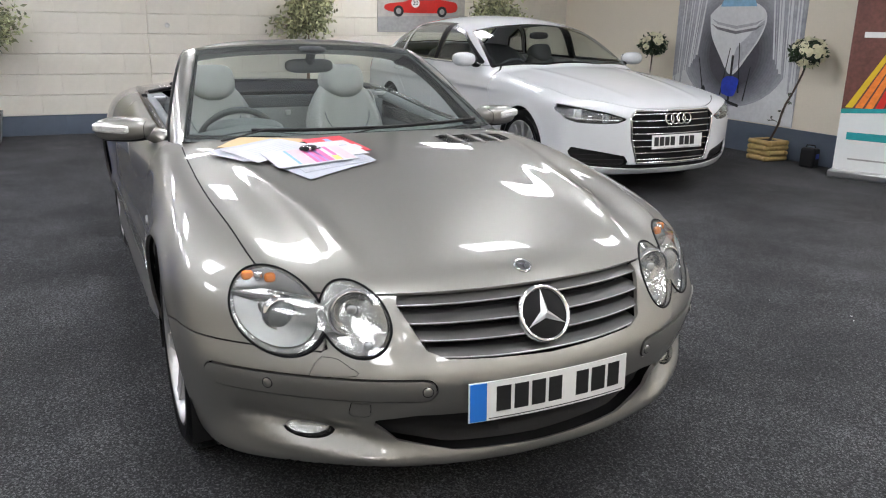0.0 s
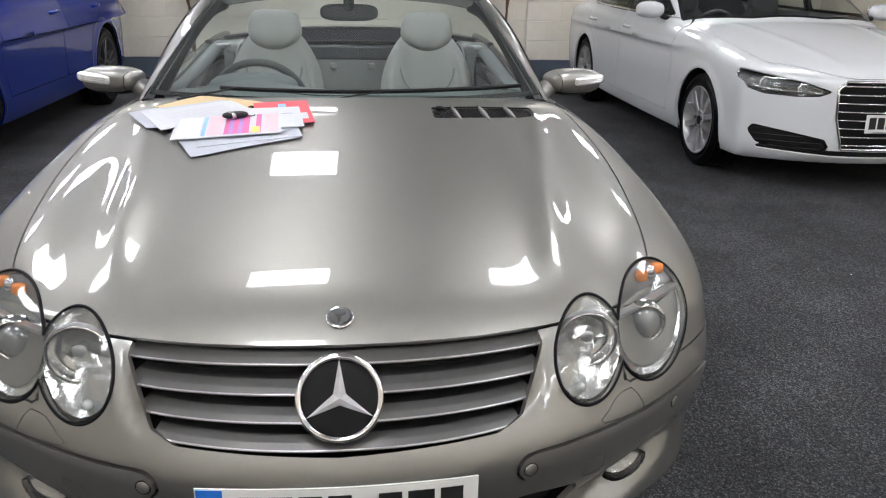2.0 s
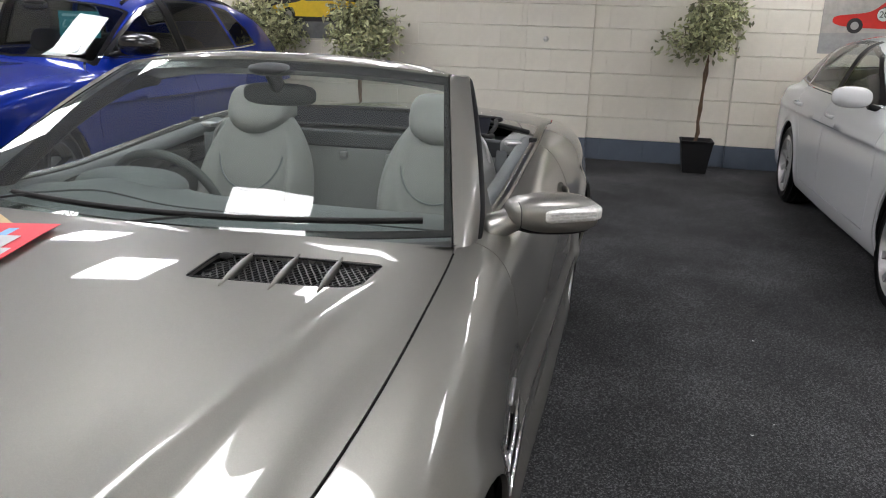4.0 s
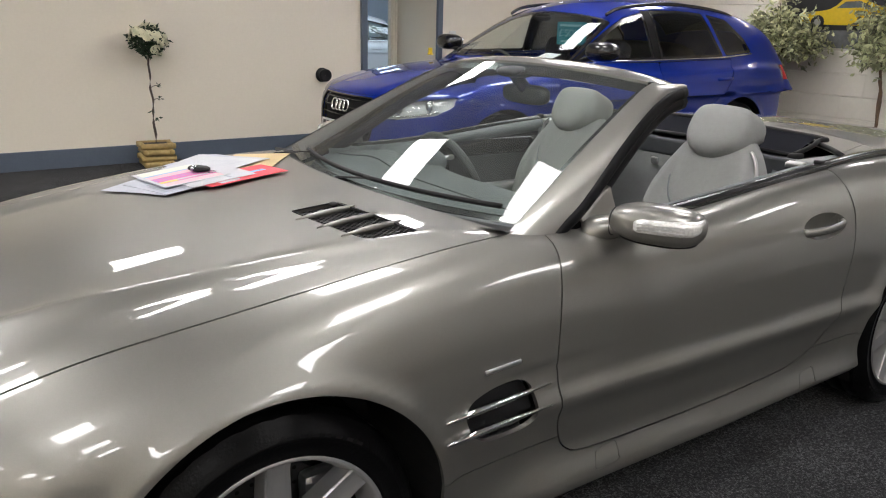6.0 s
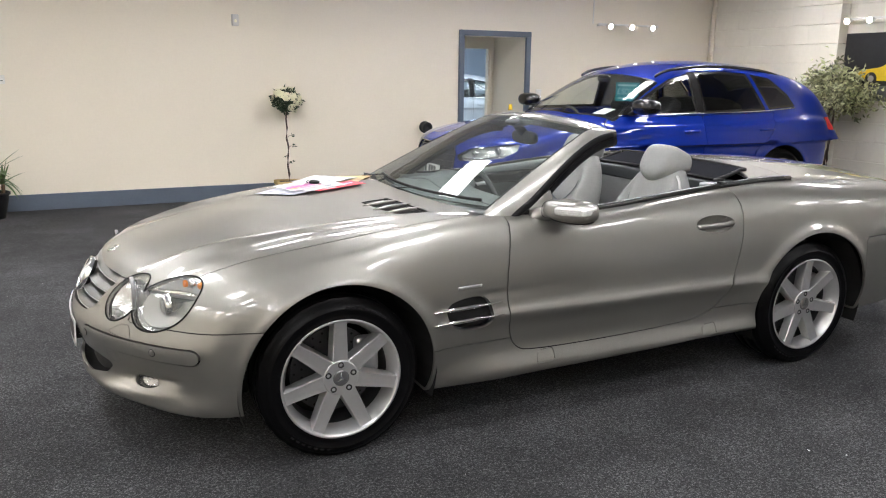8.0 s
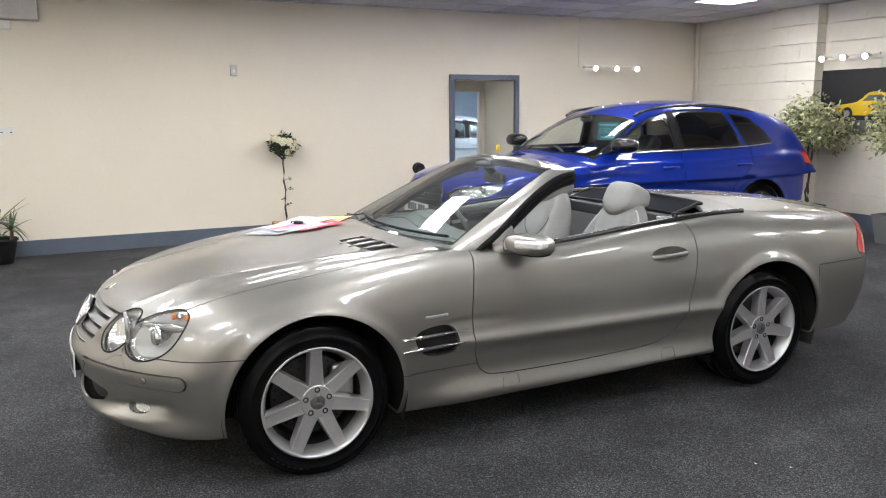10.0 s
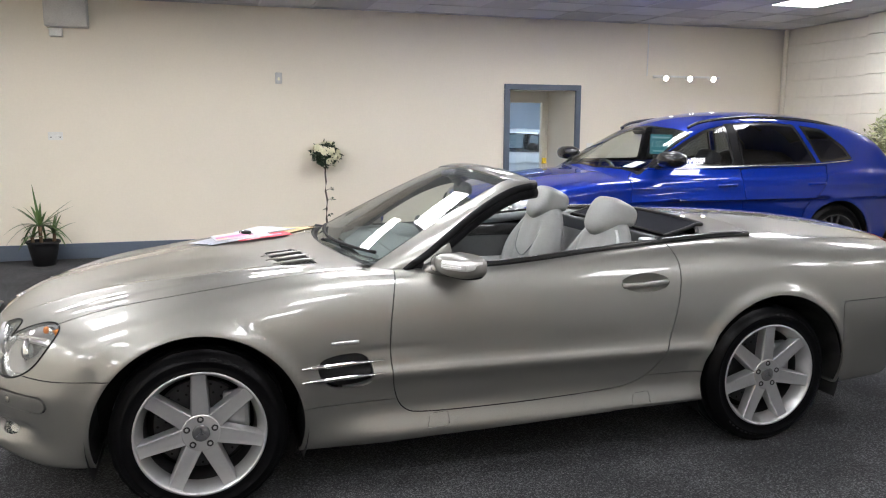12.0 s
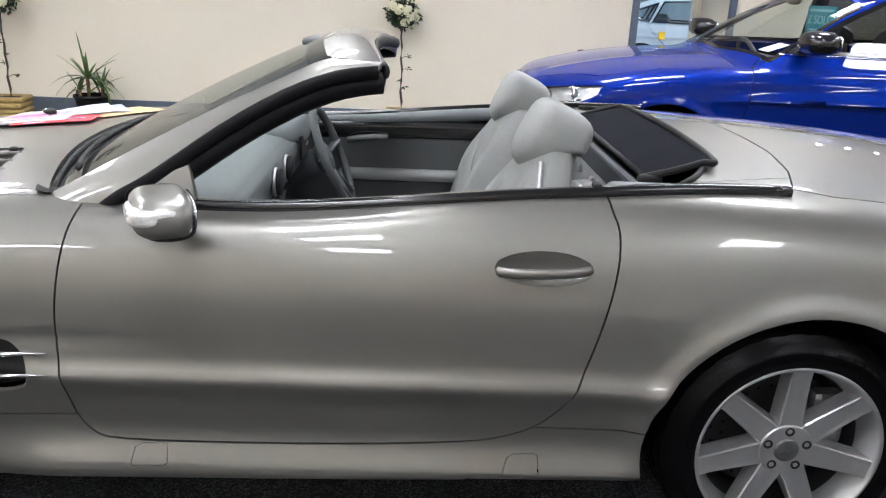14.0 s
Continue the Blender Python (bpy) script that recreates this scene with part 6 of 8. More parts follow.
    for a, b in zip(pts, pts[1:] + pts[:1]):
        for q in np.linspace(0, 1, 7)[:-1]:
            y, z = a[0] + (b[0] - a[0]) * q, a[1] + (b[1] - a[1]) * q
            edge.append((fx(y, z) - 0.002, y, z))
    part("grille_frame", sweep(edge + edge[:1], circle(0.009, 8), cap=False), d["frame_mat"], gr, smooth=True)
    ez = d["emblem_z"]
    rings(gr, (fx(0, ez) - 0.008, 0, ez), 0.042, 12)
    pz = d["plate_z"]
    number_plate(car, (fx(0, pz) - 0.02, 0, pz), 0, 3, 0.52, 0.111, False, (0.05, 0.05, 0.05, 0.05, 0, 0.05, 0.05, 0.05))
    sx, sz = d["seat"]
    for y in (-0.38, 0.38):
        seat(car, sx, y, sz, d["seat_mat"])
    part("rear_bench", superblock((0.12, 0.62, 0.34), (sx + 0.95, 0, sz + 0.30), 4, 24), d["seat_mat"], car, smooth=True)
    steering_wheel(car, sx - 0.52, 0.38, sz + 0.36, 24)
    part("dashboard", superblock((0.23, 0.62, 0.09), (sx - 0.70, 0, sz + 0.36), 3.2, 24), M["dark_trim"], car, smooth=True)
    part("interior_mirror", superblock((0.02, 0.11, 0.035), (sx - 0.42, 0, d["roof_z"] - 0.20), 3, 16), M["black"], car, smooth=True)
    return car


M["lamp_bright"] = surface("bright_housing", (0.72, 0.72, 0.73), 0.25, 0.35, vary=0.25, fine=30)
M["lamp_dark"] = surface("dark_chrome_housing", (0.10, 0.10, 0.105), 0.25, 0.8, vary=0.15)


def plain_inset(points, flare_r, zc, wb, crease):
    base = natural(points)

    def inset(x, z):
        v = base(z) - 0.010 * np.exp(-(((z - crease) / 0.03) ** 2)) * step(0.1, 0.6, x)
        for cx in (0.0, wb):
            dd = np.sqrt((x - cx) ** 2 + (z - zc) ** 2)
            v = v - 0.012 * np.exp(-(((dd - flare_r) / 0.035) ** 2)) * step(0.2, 0.4, z)
        return v

    return inset


def hood_lines(c):
    def relief(x, y):
        return 0.005 * np.exp(-(((y - (0.36 + 0.12 * (x + 0.5))) / 0.045) ** 2)) * (1 - step(0.4, 0.9, x)) * step(-0.9, -0.6, x)

    return relief


SALOON = {
    "name": "white_saloon", "housing": "lamp_dark", "label": "white four-door saloon car with a chrome barred grille on the carpet",
    "form": {
        "nose_round": 0.055,
        "top": natural([(-1.0, 0.66), (-0.88, 0.742), (-0.65, 0.822), (0.0, 0.93), (0.5, 0.985), (0.9, 1.0), (2.5, 1.02), (3.2, 1.05), (3.6, 1.035), (3.95, 0.98), (4.1, 0.9)]),
        "crown": natural([(-1.0, 0.05), (0.0, 0.045), (1.0, 0.05), (4.0, 0.05)]),
        "relief": hood_lines(0),
        "width": natural([(-1.0, 0.80), (-0.6, 0.905), (0.0, 0.932), (1.5, 0.935), (2.9, 0.932), (3.6, 0.90), (4.1, 0.82)]),
        "inset": plain_inset([(0.15, 0.07), (0.25, 0.03), (0.42, 0.012), (0.6, 0.004), (0.78, 0.012), (0.90, 0.03), (1.0, 0.075), (1.1, 0.14)], 0.37, 0.33, 2.912, 0.80),
        "nose": natural([(0.15, -0.80), (0.25, -0.89), (0.4, -0.915), (0.6, -0.915), (0.70, -0.90), (0.76, -0.86), (0.82, -0.77), (0.9, -0.55)]),
        "nose_plan": 0.42, "nose_relief": lambda y, z: 0.0,
        "tail": natural([(0.2, 3.85), (0.35, 3.98), (0.6, 4.02), (0.85, 4.0), (1.0, 3.95), (1.1, 3.8)]),
        "tail_plan": 0.30,
        "round": natural([(-0.9, 0.12), (0.0, 0.16), (1.0, 0.10), (4.0, 0.12)]),
        "bottom": natural([(-1.0, 0.20), (0.5, 0.18), (2.5, 0.19), (4.1, 0.25)]),
        "roof": natural([(-0.05, 0.62), (0.35, 0.88), (0.62, 1.03), (1.0, 1.235), (1.4, 1.392), (1.8, 1.445), (2.2, 1.455), (2.6, 1.435), (3.0, 1.355), (3.4, 1.20), (3.8, 1.0), (4.2, 0.62)]),
        "house": natural([(0.3, 0.82), (1.0, 0.86), (2.5, 0.86), (3.4, 0.80), (3.9, 0.74)]),
        "tumble": 0.41,
    },
    "low": (-1.06, -0.04, 0.12), "high": (4.16, 1.0, 1.52), "tyre": 0.33, "wheelbase": 2.912, "arch": 0.365, "paint": M["white"], "belt": 0.95,
    "side_glass": [("side_window", [(0.87, 1.008), (1.16, 1.150), (1.42, 1.272), (1.74, 1.338), (1.77, 1.01)], M["car_glass"]),
                   ("side_window", [(1.86, 1.012), (1.86, 1.360), (2.2, 1.368), (2.62, 1.338), (2.78, 1.02)], M["car_glass"]),
                   ("quarter_window", [(2.83, 1.03), (2.70, 1.318), (3.02, 1.20), (3.16, 1.05)], M["car_glass"])],
    "top_glass": [("windscreen", [(0.60, -0.6), (0.60, 0.3), (0.75, 0.79), (1.37, 0.668), (1.31, 0.3), (1.29, -0.6)], M["car_glass"]),
                  ("rear_window", [(2.88, -0.6), (2.88, 0.50), (3.40, 0.60), (3.52, 0.3), (3.54, -0.6)], M["car_glass"])],
    "headlight": [(0.880, 0.755), (0.905, 0.715), (0.875, 0.655), (0.80, 0.628), (0.64, 0.622), (0.52, 0.630), (0.462, 0.655), (0.60, 0.698)],
    "light_bar": [(0.86, 0.665), (0.75, 0.650), (0.62, 0.645), (0.50, 0.642)],
    "grille": [(-0.375, 0.718), (0.375, 0.718), (0.425, 0.665), (0.412, 0.50), (0.355, 0.305), (-0.355, 0.305), (-0.412, 0.50), (-0.425, 0.665)],
    "fog": [(-0.2, 0.282), (0.40, 0.284), (0.78, 0.300), (0.80, 0.284), (0.40, 0.258), (-0.2, 0.254)],
    "intake": [(0.46, 0.355), (0.62, 0.385), (0.83, 0.420), (0.85, 0.385), (0.80, 0.315), (0.45, 0.275), (0.43, 0.31)],
    "tail_lamp": [(3.70, 0.93), (3.68, 0.80), (4.1, 0.79), (4.1, 0.92)],
    "hood_half": natural([(-0.9, 0.66), (-0.5, 0.74), (0.0, 0.77), (0.8, 0.76)]), "hood_end": 0.56, "hood_z": lambda y: 0.735 + 0.06 * step(0.3, 0.7, y),
    "doors": [("front", [(0.62, 0.30), (0.56, 0.60), (0.60, 0.90), (0.72, 0.985), (1.80, 0.99), (1.80, 0.30)]),
              ("rear", [(1.80, 0.30), (1.80, 0.99), (2.86, 1.0), (2.70, 0.80), (2.50, 0.62), (2.42, 0.40), (2.36, 0.30)])],
    "pillar": [(1.77, 1.00), (1.745, 1.36), (1.86, 1.37), (1.86, 1.00)],
    "handle_z": 0.86, "mirror": (0.93, 1.00, 1.040), "mirror_size": (0.075, 0.112, 0.064), "mirror_paint": M["white"], "trim": M["chrome"],
    "belt_line": [(0.86, 0.992), (1.4, 0.998), (2.2, 1.004), (2.8, 1.012), (3.16, 1.034)],
    "track": 0.80, "rim": 0.232, "spokes": 10, "style": "slim", "alloy": M["alloy"],
    "grille_label": "dark grille with chrome bars", "slats": 8, "slat_mat": M["chrome"], "frame_mat": M["chrome"], "emblem_z": 0.655, "plate_z": 0.475,
    "seat": (1.62, 0.50), "roof_z": 1.455, "seat_mat": M["door_trim"],
}

CROSSOVER = {
    "name": "blue_crossover", "housing": "lamp_bright", "label": "metallic blue five-door crossover car with dark rear glass", "form": {
        "top": natural([(-1.0, 0.70), (-0.88, 0.83), (-0.65, 0.93), (-0.2, 1.015), (0.3, 1.065), (0.8, 1.09), (2.5, 1.11), (3.4, 1.13), (3.75, 1.08)]),
        "crown": natural([(-1.0, 0.05), (0.0, 0.05), (1.0, 0.06), (3.7, 0.05)]),
        "relief": hood_lines(0),
        "width": natural([(-1.0, 0.82), (-0.6, 0.915), (0.0, 0.945), (1.5, 0.94), (2.8, 0.948), (3.4, 0.92), (3.8, 0.84)]),
        "inset": plain_inset([(0.2, 0.06), (0.32, 0.02), (0.5, 0.010), (0.7, 0.004), (0.88, 0.006), (1.0, 0.018), (1.06, 0.036), (1.1, 0.07), (1.2, 0.16)], 0.41, 0.365, 2.807, 0.92),
        "nose": natural([(0.2, -0.80), (0.32, -0.865), (0.5, -0.885), (0.72, -0.875), (0.82, -0.84), (0.9, -0.76), (1.0, -0.5)]),
        "nose_plan": 0.42, "nose_relief": lambda y, z: 0.0,
        "tail": natural([(0.25, 3.60), (0.45, 3.72), (0.8, 3.74), (1.0, 3.71), (1.2, 3.62)]),
        "tail_plan": 0.28,
        "round": natural([(-0.9, 0.12), (0.0, 0.14), (0.8, 0.06), (2.8, 0.055), (3.7, 0.12)]),
        "bottom": natural([(-1.0, 0.26), (0.5, 0.24), (2.5, 0.25), (3.8, 0.32)]),
        "roof": natural([(-0.2, 0.66), (0.25, 0.96), (0.55, 1.14), (0.9, 1.335), (1.25, 1.51), (1.6, 1.60), (2.1, 1.635), (2.6, 1.618), (3.05, 1.562), (3.35, 1.485), (3.55, 1.345), (3.69, 1.10), (3.86, 0.66)]),
        "house": natural([(0.3, 0.86), (1.0, 0.90), (2.5, 0.90), (3.2, 0.87), (3.7, 0.83)]),
        "tumble": 0.42,
    },
    "low": (-1.04, -0.04, 0.2), "high": (3.86, 1.02, 1.72), "tyre": 0.365, "wheelbase": 2.807, "arch": 0.405, "paint": M["blue"], "belt": 1.04,
    "side_glass": [("side_window", [(0.77, 1.108), (1.03, 1.255), (1.20, 1.345), (1.40, 1.435), (1.63, 1.485), (1.65, 1.115)], M["car_glass"]),
                   ("side_window", [(1.75, 1.117), (1.74, 1.505), (2.1, 1.512), (2.42, 1.495), (2.60, 1.135)], M["dark_glass"]),
                   ("quarter_window", [(2.66, 1.145), (2.50, 1.485), (2.75, 1.45), (2.98, 1.28), (3.05, 1.17)], M["dark_glass"])],
    "top_glass": [("windscreen", [(0.50, -0.6), (0.50, 0.3), (0.65, 0.82), (1.25, 0.690), (1.19, 0.3), (1.17, -0.6)], M["car_glass"]),
                  ("rear_window", [(3.18, -0.6), (3.18, 0.55), (3.52, 0.62), (3.55, -0.6)], M["dark_glass"])],
    "headlight": [(0.90, 0.86), (0.915, 0.80), (0.86, 0.745), (0.62, 0.70), (0.47, 0.695), (0.44, 0.73), (0.56, 0.80)],
    "light_bar": [(0.87, 0.765), (0.76, 0.735), (0.62, 0.715), (0.50, 0.712)],
    "grille": [(-0.36, 0.82), (0.36, 0.82), (0.415, 0.75), (0.40, 0.58), (0.33, 0.40), (-0.33, 0.40), (-0.40, 0.58), (-0.415, 0.75)],
    "intake": [(0.48, 0.53), (0.80, 0.57), (0.83, 0.53), (0.80, 0.43), (0.45, 0.40), (0.44, 0.45)],
    "tail_lamp": [(3.50, 1.04), (3.54, 0.92), (3.9, 0.90), (3.9, 1.03)],
    "hood_half": natural([(-0.9, 0.66), (-0.5, 0.78), (0.0, 0.80), (0.8, 0.78)]), "hood_end": 0.46, "hood_z": lambda y: 0.84 + 0.07 * step(0.3, 0.7, y),
    "doors": [("front", [(0.56, 0.42), (0.50, 0.70), (0.54, 1.0), (0.66, 1.09), (1.70, 1.09), (1.70, 0.42)]),
              ("rear", [(1.70, 0.42), (1.70, 1.09), (2.72, 1.11), (2.62, 0.90), (2.42, 0.72), (2.36, 0.55), (2.30, 0.42)])],
    "pillar": [(1.65, 1.105), (1.63, 1.505), (1.745, 1.512), (1.755, 1.105)],
    "handle_z": 0.935, "mirror": (0.85, 1.035, 1.185), "mirror_size": (0.105, 0.145, 0.074), "mirror_paint": M["black_gloss"], "trim": M["chrome"],
    "belt_line": [(0.72, 1.094), (1.4, 1.104), (2.1, 1.114), (2.6, 1.124), (3.05, 1.152)],
    "rail": [(1.28, 0.62, 1.462), (1.42, 0.632, 1.520), (1.7, 0.640, 1.556), (2.1, 0.640, 1.570), (2.7, 0.625, 1.533), (3.0, 0.605, 1.475), (3.08, 0.59, 1.440)],
    "track": 0.81, "rim": 0.258, "spokes": 5, "style": "twin", "alloy": M["dark_alloy"],
    "grille_label": "glossy black barred grille", "slats": 7, "slat_mat": M["black_gloss"], "frame_mat": M["black_gloss"], "emblem_z": 0.745, "plate_z": 0.57,
    "seat": (1.55, 0.60), "roof_z": 1.635, "seat_mat": M["black_leather"],
}

saloon = closed_car(SALOON)
saloon.matrix_world = pose(3.33, -3.36, 0, 0, 0, 0.6)
crossover = closed_car(CROSSOVER)
crossover.matrix_world = pose(3.15, 3.33, 0, 0, 0, 0)


# ---- fittings of the room ----
def add_islands(material, amount):
    """Lets the joined pieces of one mesh differ a little in tone."""
    n, l = material.node_tree.nodes, material.node_tree.links
    p = n["Principled BSDF"]
    link = p.inputs["Base Color"].links[0]
    g, r, v = n.new("ShaderNodeNewGeometry"), n.new("ShaderNodeMapRange"), n.new("ShaderNodeVectorMath")
    r.inputs["To Min"].default_value, r.inputs["To Max"].default_value = 1 - amount, 1 + amount
    v.operation = "SCALE"
    l.new(g.outputs["Random Per Island"], r.inputs["Value"])
    l.new(link.from_socket, v.inputs[0])
    l.new(r.outputs[0], v.inputs["Scale"])
    l.new(v.outputs[0], p.inputs["Base Color"])
    return material


add_islands(M["tile"], 0.16)
M["leaf"] = add_islands(surface("ficus_leaf", (0.38, 0.395, 0.225), 0.5, vary=0.25), 0.7)
M["rose_leaf"] = add_islands(surface("dark_leaf", (0.022, 0.045, 0.018), 0.5, vary=0.3), 0.5)
M["yucca"] = add_islands(surface("yucca_leaf", (0.10, 0.17, 0.05), 0.45, vary=0.3, scale=3), 0.45)
M["petal"] = surface("cream_petal", (0.80, 0.77, 0.57), 0.6, vary=0.08)
M["bark"] = surface("brown_bark", (0.16, 0.10, 0.06), 0.85, vary=0.4, scale=20, bump=0.6, bump_scale=60)
M["dark_bark"] = surface("dark_bark", (0.07, 0.05, 0.04), 0.85, vary=0.4, scale=20, bump=0.6, bump_scale=60)
M["log"] = surface("pine_log", (0.42, 0.30, 0.12), 0.7, vary=0.25, scale=8, fine=30, bump=0.3, bump_scale=40)
M["soil"] = surface("soil", (0.05, 0.035, 0.025), 0.95, vary=0.4, bump=0.8, bump_scale=60)
M["white_plastic"] = surface("white_plastic", (0.75, 0.74, 0.70), 0.4)
M["grey_metal"] = surface("pale_grey_metal", (0.55, 0.54, 0.52), 0.5)
M["pot_grey"] = surface("grey_pot", (0.16, 0.16, 0.16), 0.5)


def twig_path(rnd, start, end, wobble, n=7):
    a, b = Vector(start), Vector(end)
    return [a.lerp(b, i / (n - 1)) + (Vector((rnd.uniform(-1, 1), rnd.uniform(-1, 1), 0)) * wobble if 0 < i < n - 1 else Vector()) for i in range(n)]


def leaves(rnd, spots, size, spread=0.5):
    """Small folded leaves at the given spots: one joined mesh."""
    verts, faces = [], []
    for c in spots:
        c = Vector(c)
        d = Vector((rnd.gauss(0, 1), rnd.gauss(0, 1), rnd.gauss(-0.3, 0.8))).normalized()
        s = d.cross(Vector((rnd.gauss(0, 1), rnd.gauss(0, 1), rnd.gauss(0, 1)))).normalized()
        u = s.cross(d)
        l = size * rnd.uniform(0.7, 1.3)
        w = l * 0.24
        n = len(verts)
        verts += [c, c + d * l * 0.45 + s * w + u * w * spread, c + d * l, c + d * l * 0.45 - s * w + u * w * spread, c + d * l * 0.5 - u * w * 0.2]
        faces += [(n, n + 1, n + 4), (n + 1, n + 2, n + 4), (n + 2, n + 3, n + 4), (n + 3, n, n + 4)]
    return verts, faces


def ficus(x, y, seed, pot, crown_z, crown_r, label, trunk="bark"):
    rnd = random.Random(seed)
    t = thing("ficus_tree", label, "potted tree", pose(x, y, 0), "potted trees along the block wall")
    sec = []
    p = bmesh.new()
    for z, w in ((0.0, 0.115), (0.30, 0.155), (0.33, 0.165), (0.335, 0.150), (0.28, 0.145)):
        sec.append([p.verts.new((sx * w, sy * w, z)) for sx, sy in ((-1, -1), (1, -1), (1, 1), (-1, 1))])
    for a, b in zip(sec, sec[1:]):
        for i in range(4):
            p.faces.new((a[i], a[(i + 1) % 4], b[(i + 1) % 4], b[i]))
    p.faces.new(sec[0])
    part("pot", p, pot, t, "square tapered pot")
    part("soil", block((0.28, 0.28, 0.02), (0, 0, 0.29)), M["soil"], t)
    top = crown_z - crown_r * 0.35
    for k in range(2):
        o = Vector((rnd.uniform(-0.02, 0.02), rnd.uniform(-0.02, 0.02), 0))
        path = twig_path(rnd, Vector((0, 0, 0.28)) + o, Vector((0, 0, top)) - o, 0.018, 9)
        part("trunk", sweep(path, [circle(0.017 - 0.0006 * i, 8) for i in range(9)]), M[trunk], t, smooth=True)
    bm = bmesh.new()
    spots = []
    for k in range(34):
        a, e = rnd.uniform(0, 2 * math.pi), rnd.uniform(-0.5, 1.3)
        r = crown_r * rnd.uniform(0.6, 1.08)
        tip = Vector((r * math.cos(a) * math.cos(e), r * math.sin(a) * math.cos(e), crown_z + r * math.sin(e) * 0.95))
        base = Vector((0, 0, top + rnd.uniform(-0.05, 0.1)))
        path = twig_path(rnd, base, tip, 0.02, 6)
        sweep(path, [circle(0.006 - 0.0008 * i, 5) for i in range(6)], into=bm)
        for j in range(70):
            f = rnd.uniform(0.35, 1.05)
            spots.append(base.lerp(tip, f) + Vector((rnd.gauss(0, 1), rnd.gauss(0, 1), rnd.gauss(0, 1))) * crown_r * 0.17)
    part("branches", bm, M[trunk], t)
    v, f = leaves(rnd, spots, 0.072)
    mesh_object("crown", v, f, M["leaf"], t, "variegated green and cream leaves", smooth=False)
    return t


def rose_tree(x, y, seed, lean=(0, 0), planter=True, height=1.02):
    rnd = random.Random(seed)
    t = thing("rose_tree", "small round tree with cream roses in a log planter", "potted tree", pose(x, y, 0, 0, 0, rnd.uniform(-6, 6)), "rose trees by the walls")
    for k in range(4):
        z = 0.028 + k * 0.055
        for s in (-1, 1):
            along = (0.31, 0.0) if k % 2 else (0.0, 0.31)
            o = lathe([(0.024, -0.155), (0.027, -0.15), (0.027, 0.15), (0.024, 0.155)], 10, "X" if k % 2 else "Y")
            bmesh.ops.translate(o, vec=(0, s * 0.115, z) if k % 2 else (s * 0.115, 0, z), verts=o.verts)
            part("log", o, M["log"], t, smooth=True)
            o = lathe([(0.024, -0.10), (0.027, -0.09), (0.027, 0.09), (0.024, 0.10)], 10, "Y" if k % 2 else "X")
            bmesh.ops.translate(o, vec=(s * 0.128, 0, z) if k % 2 else (0, s * 0.128, z), verts=o.verts)
            part("log", o, M["log"], t, smooth=True)
    part("soil", block((0.22, 0.22, 0.03), (0, 0, 0.19)), M["soil"], t)
    c = Vector((lean[0], lean[1], height + 0.12))
    path = twig_path(rnd, (0, 0, 0.18), c - Vector((0, 0, 0.1)), 0.012, 9)
    part("trunk", sweep(path, [circle(0.013 - 0.0005 * i, 8) for i in range(9)]), M["dark_bark"], t, smooth=True)
    for k in range(4):
        p = path[2 + k]
        tip = p + Vector((rnd.uniform(-0.09, 0.09), rnd.uniform(-0.05, 0.05), rnd.uniform(0.0, 0.05)))
        tw = part("twig", sweep([p, (p + tip) / 2 + Vector((0, 0, 0.01)), tip], circle(0.003, 5)), M["dark_bark"], t)
        v, f = leaves(rnd, [tip + Vector((rnd.gauss(0, 0.008), rnd.gauss(0, 0.008), rnd.gauss(0, 0.008))) for _ in range(5)], 0.035)
        mesh_object("twig_leaves", v, f, M["rose_leaf"], tw, smooth=False)
    spots = []
    for k in range(620):
        d = Vector((rnd.gauss(0, 1), rnd.gauss(0, 1), rnd.gauss(0.25, 1))).normalized()
        r = 0.155 * rnd.uniform(0.55, 1.12)
        spots.append(c + Vector((d.x * r, d.y * r, d.z * r * 0.82)))
    v, f = leaves(rnd, spots, 0.052)
    mesh_object("crown", v, f, M["rose_leaf"], t, "dark green leaves", smooth=False)
    for k in range(30):
        d = Vector((rnd.gauss(0, 1), rnd.gauss(0, 1), rnd.gauss(0.35, 0.8))).normalized()
        q = c + Vector((d.x * 0.155, d.y * 0.155, d.z * 0.135))
        bm = bmesh.new()
        side = d.orthogonal().normalized()
        for ring, (n, rr, lift, open_) in enumerate(((3, 0.016, 0.020, 0.2), (5, 0.029, 0.012, 0.5), (6, 0.043, 0.0, 0.9))):
            for j in range(n):
                a = 2 * math.pi * j / n + ring * 0.5
                out = (Matrix.Rotation(a, 3, d) @ side)
                m = out.cross(d)
                base = q + d * (lift - 0.012)
                w = rr * 0.75
                vs = [bm.verts.new(base), bm.verts.new(base + out * rr * 0.8 + m * w + d * 0.012), bm.verts.new(base + out * rr * (0.7 + open_ * 0.5) + d * (0.028 - 0.012 * open_)), bm.verts.new(base + out * rr * 0.8 - m * w + d * 0.012)]
                bm.faces.new(vs)
        superblock((0.021, 0.021, 0.021), q + d * 0.004, 2, 8, into=bm)
        part("rose", bm, M["petal"], t, "cream rose")
    return t


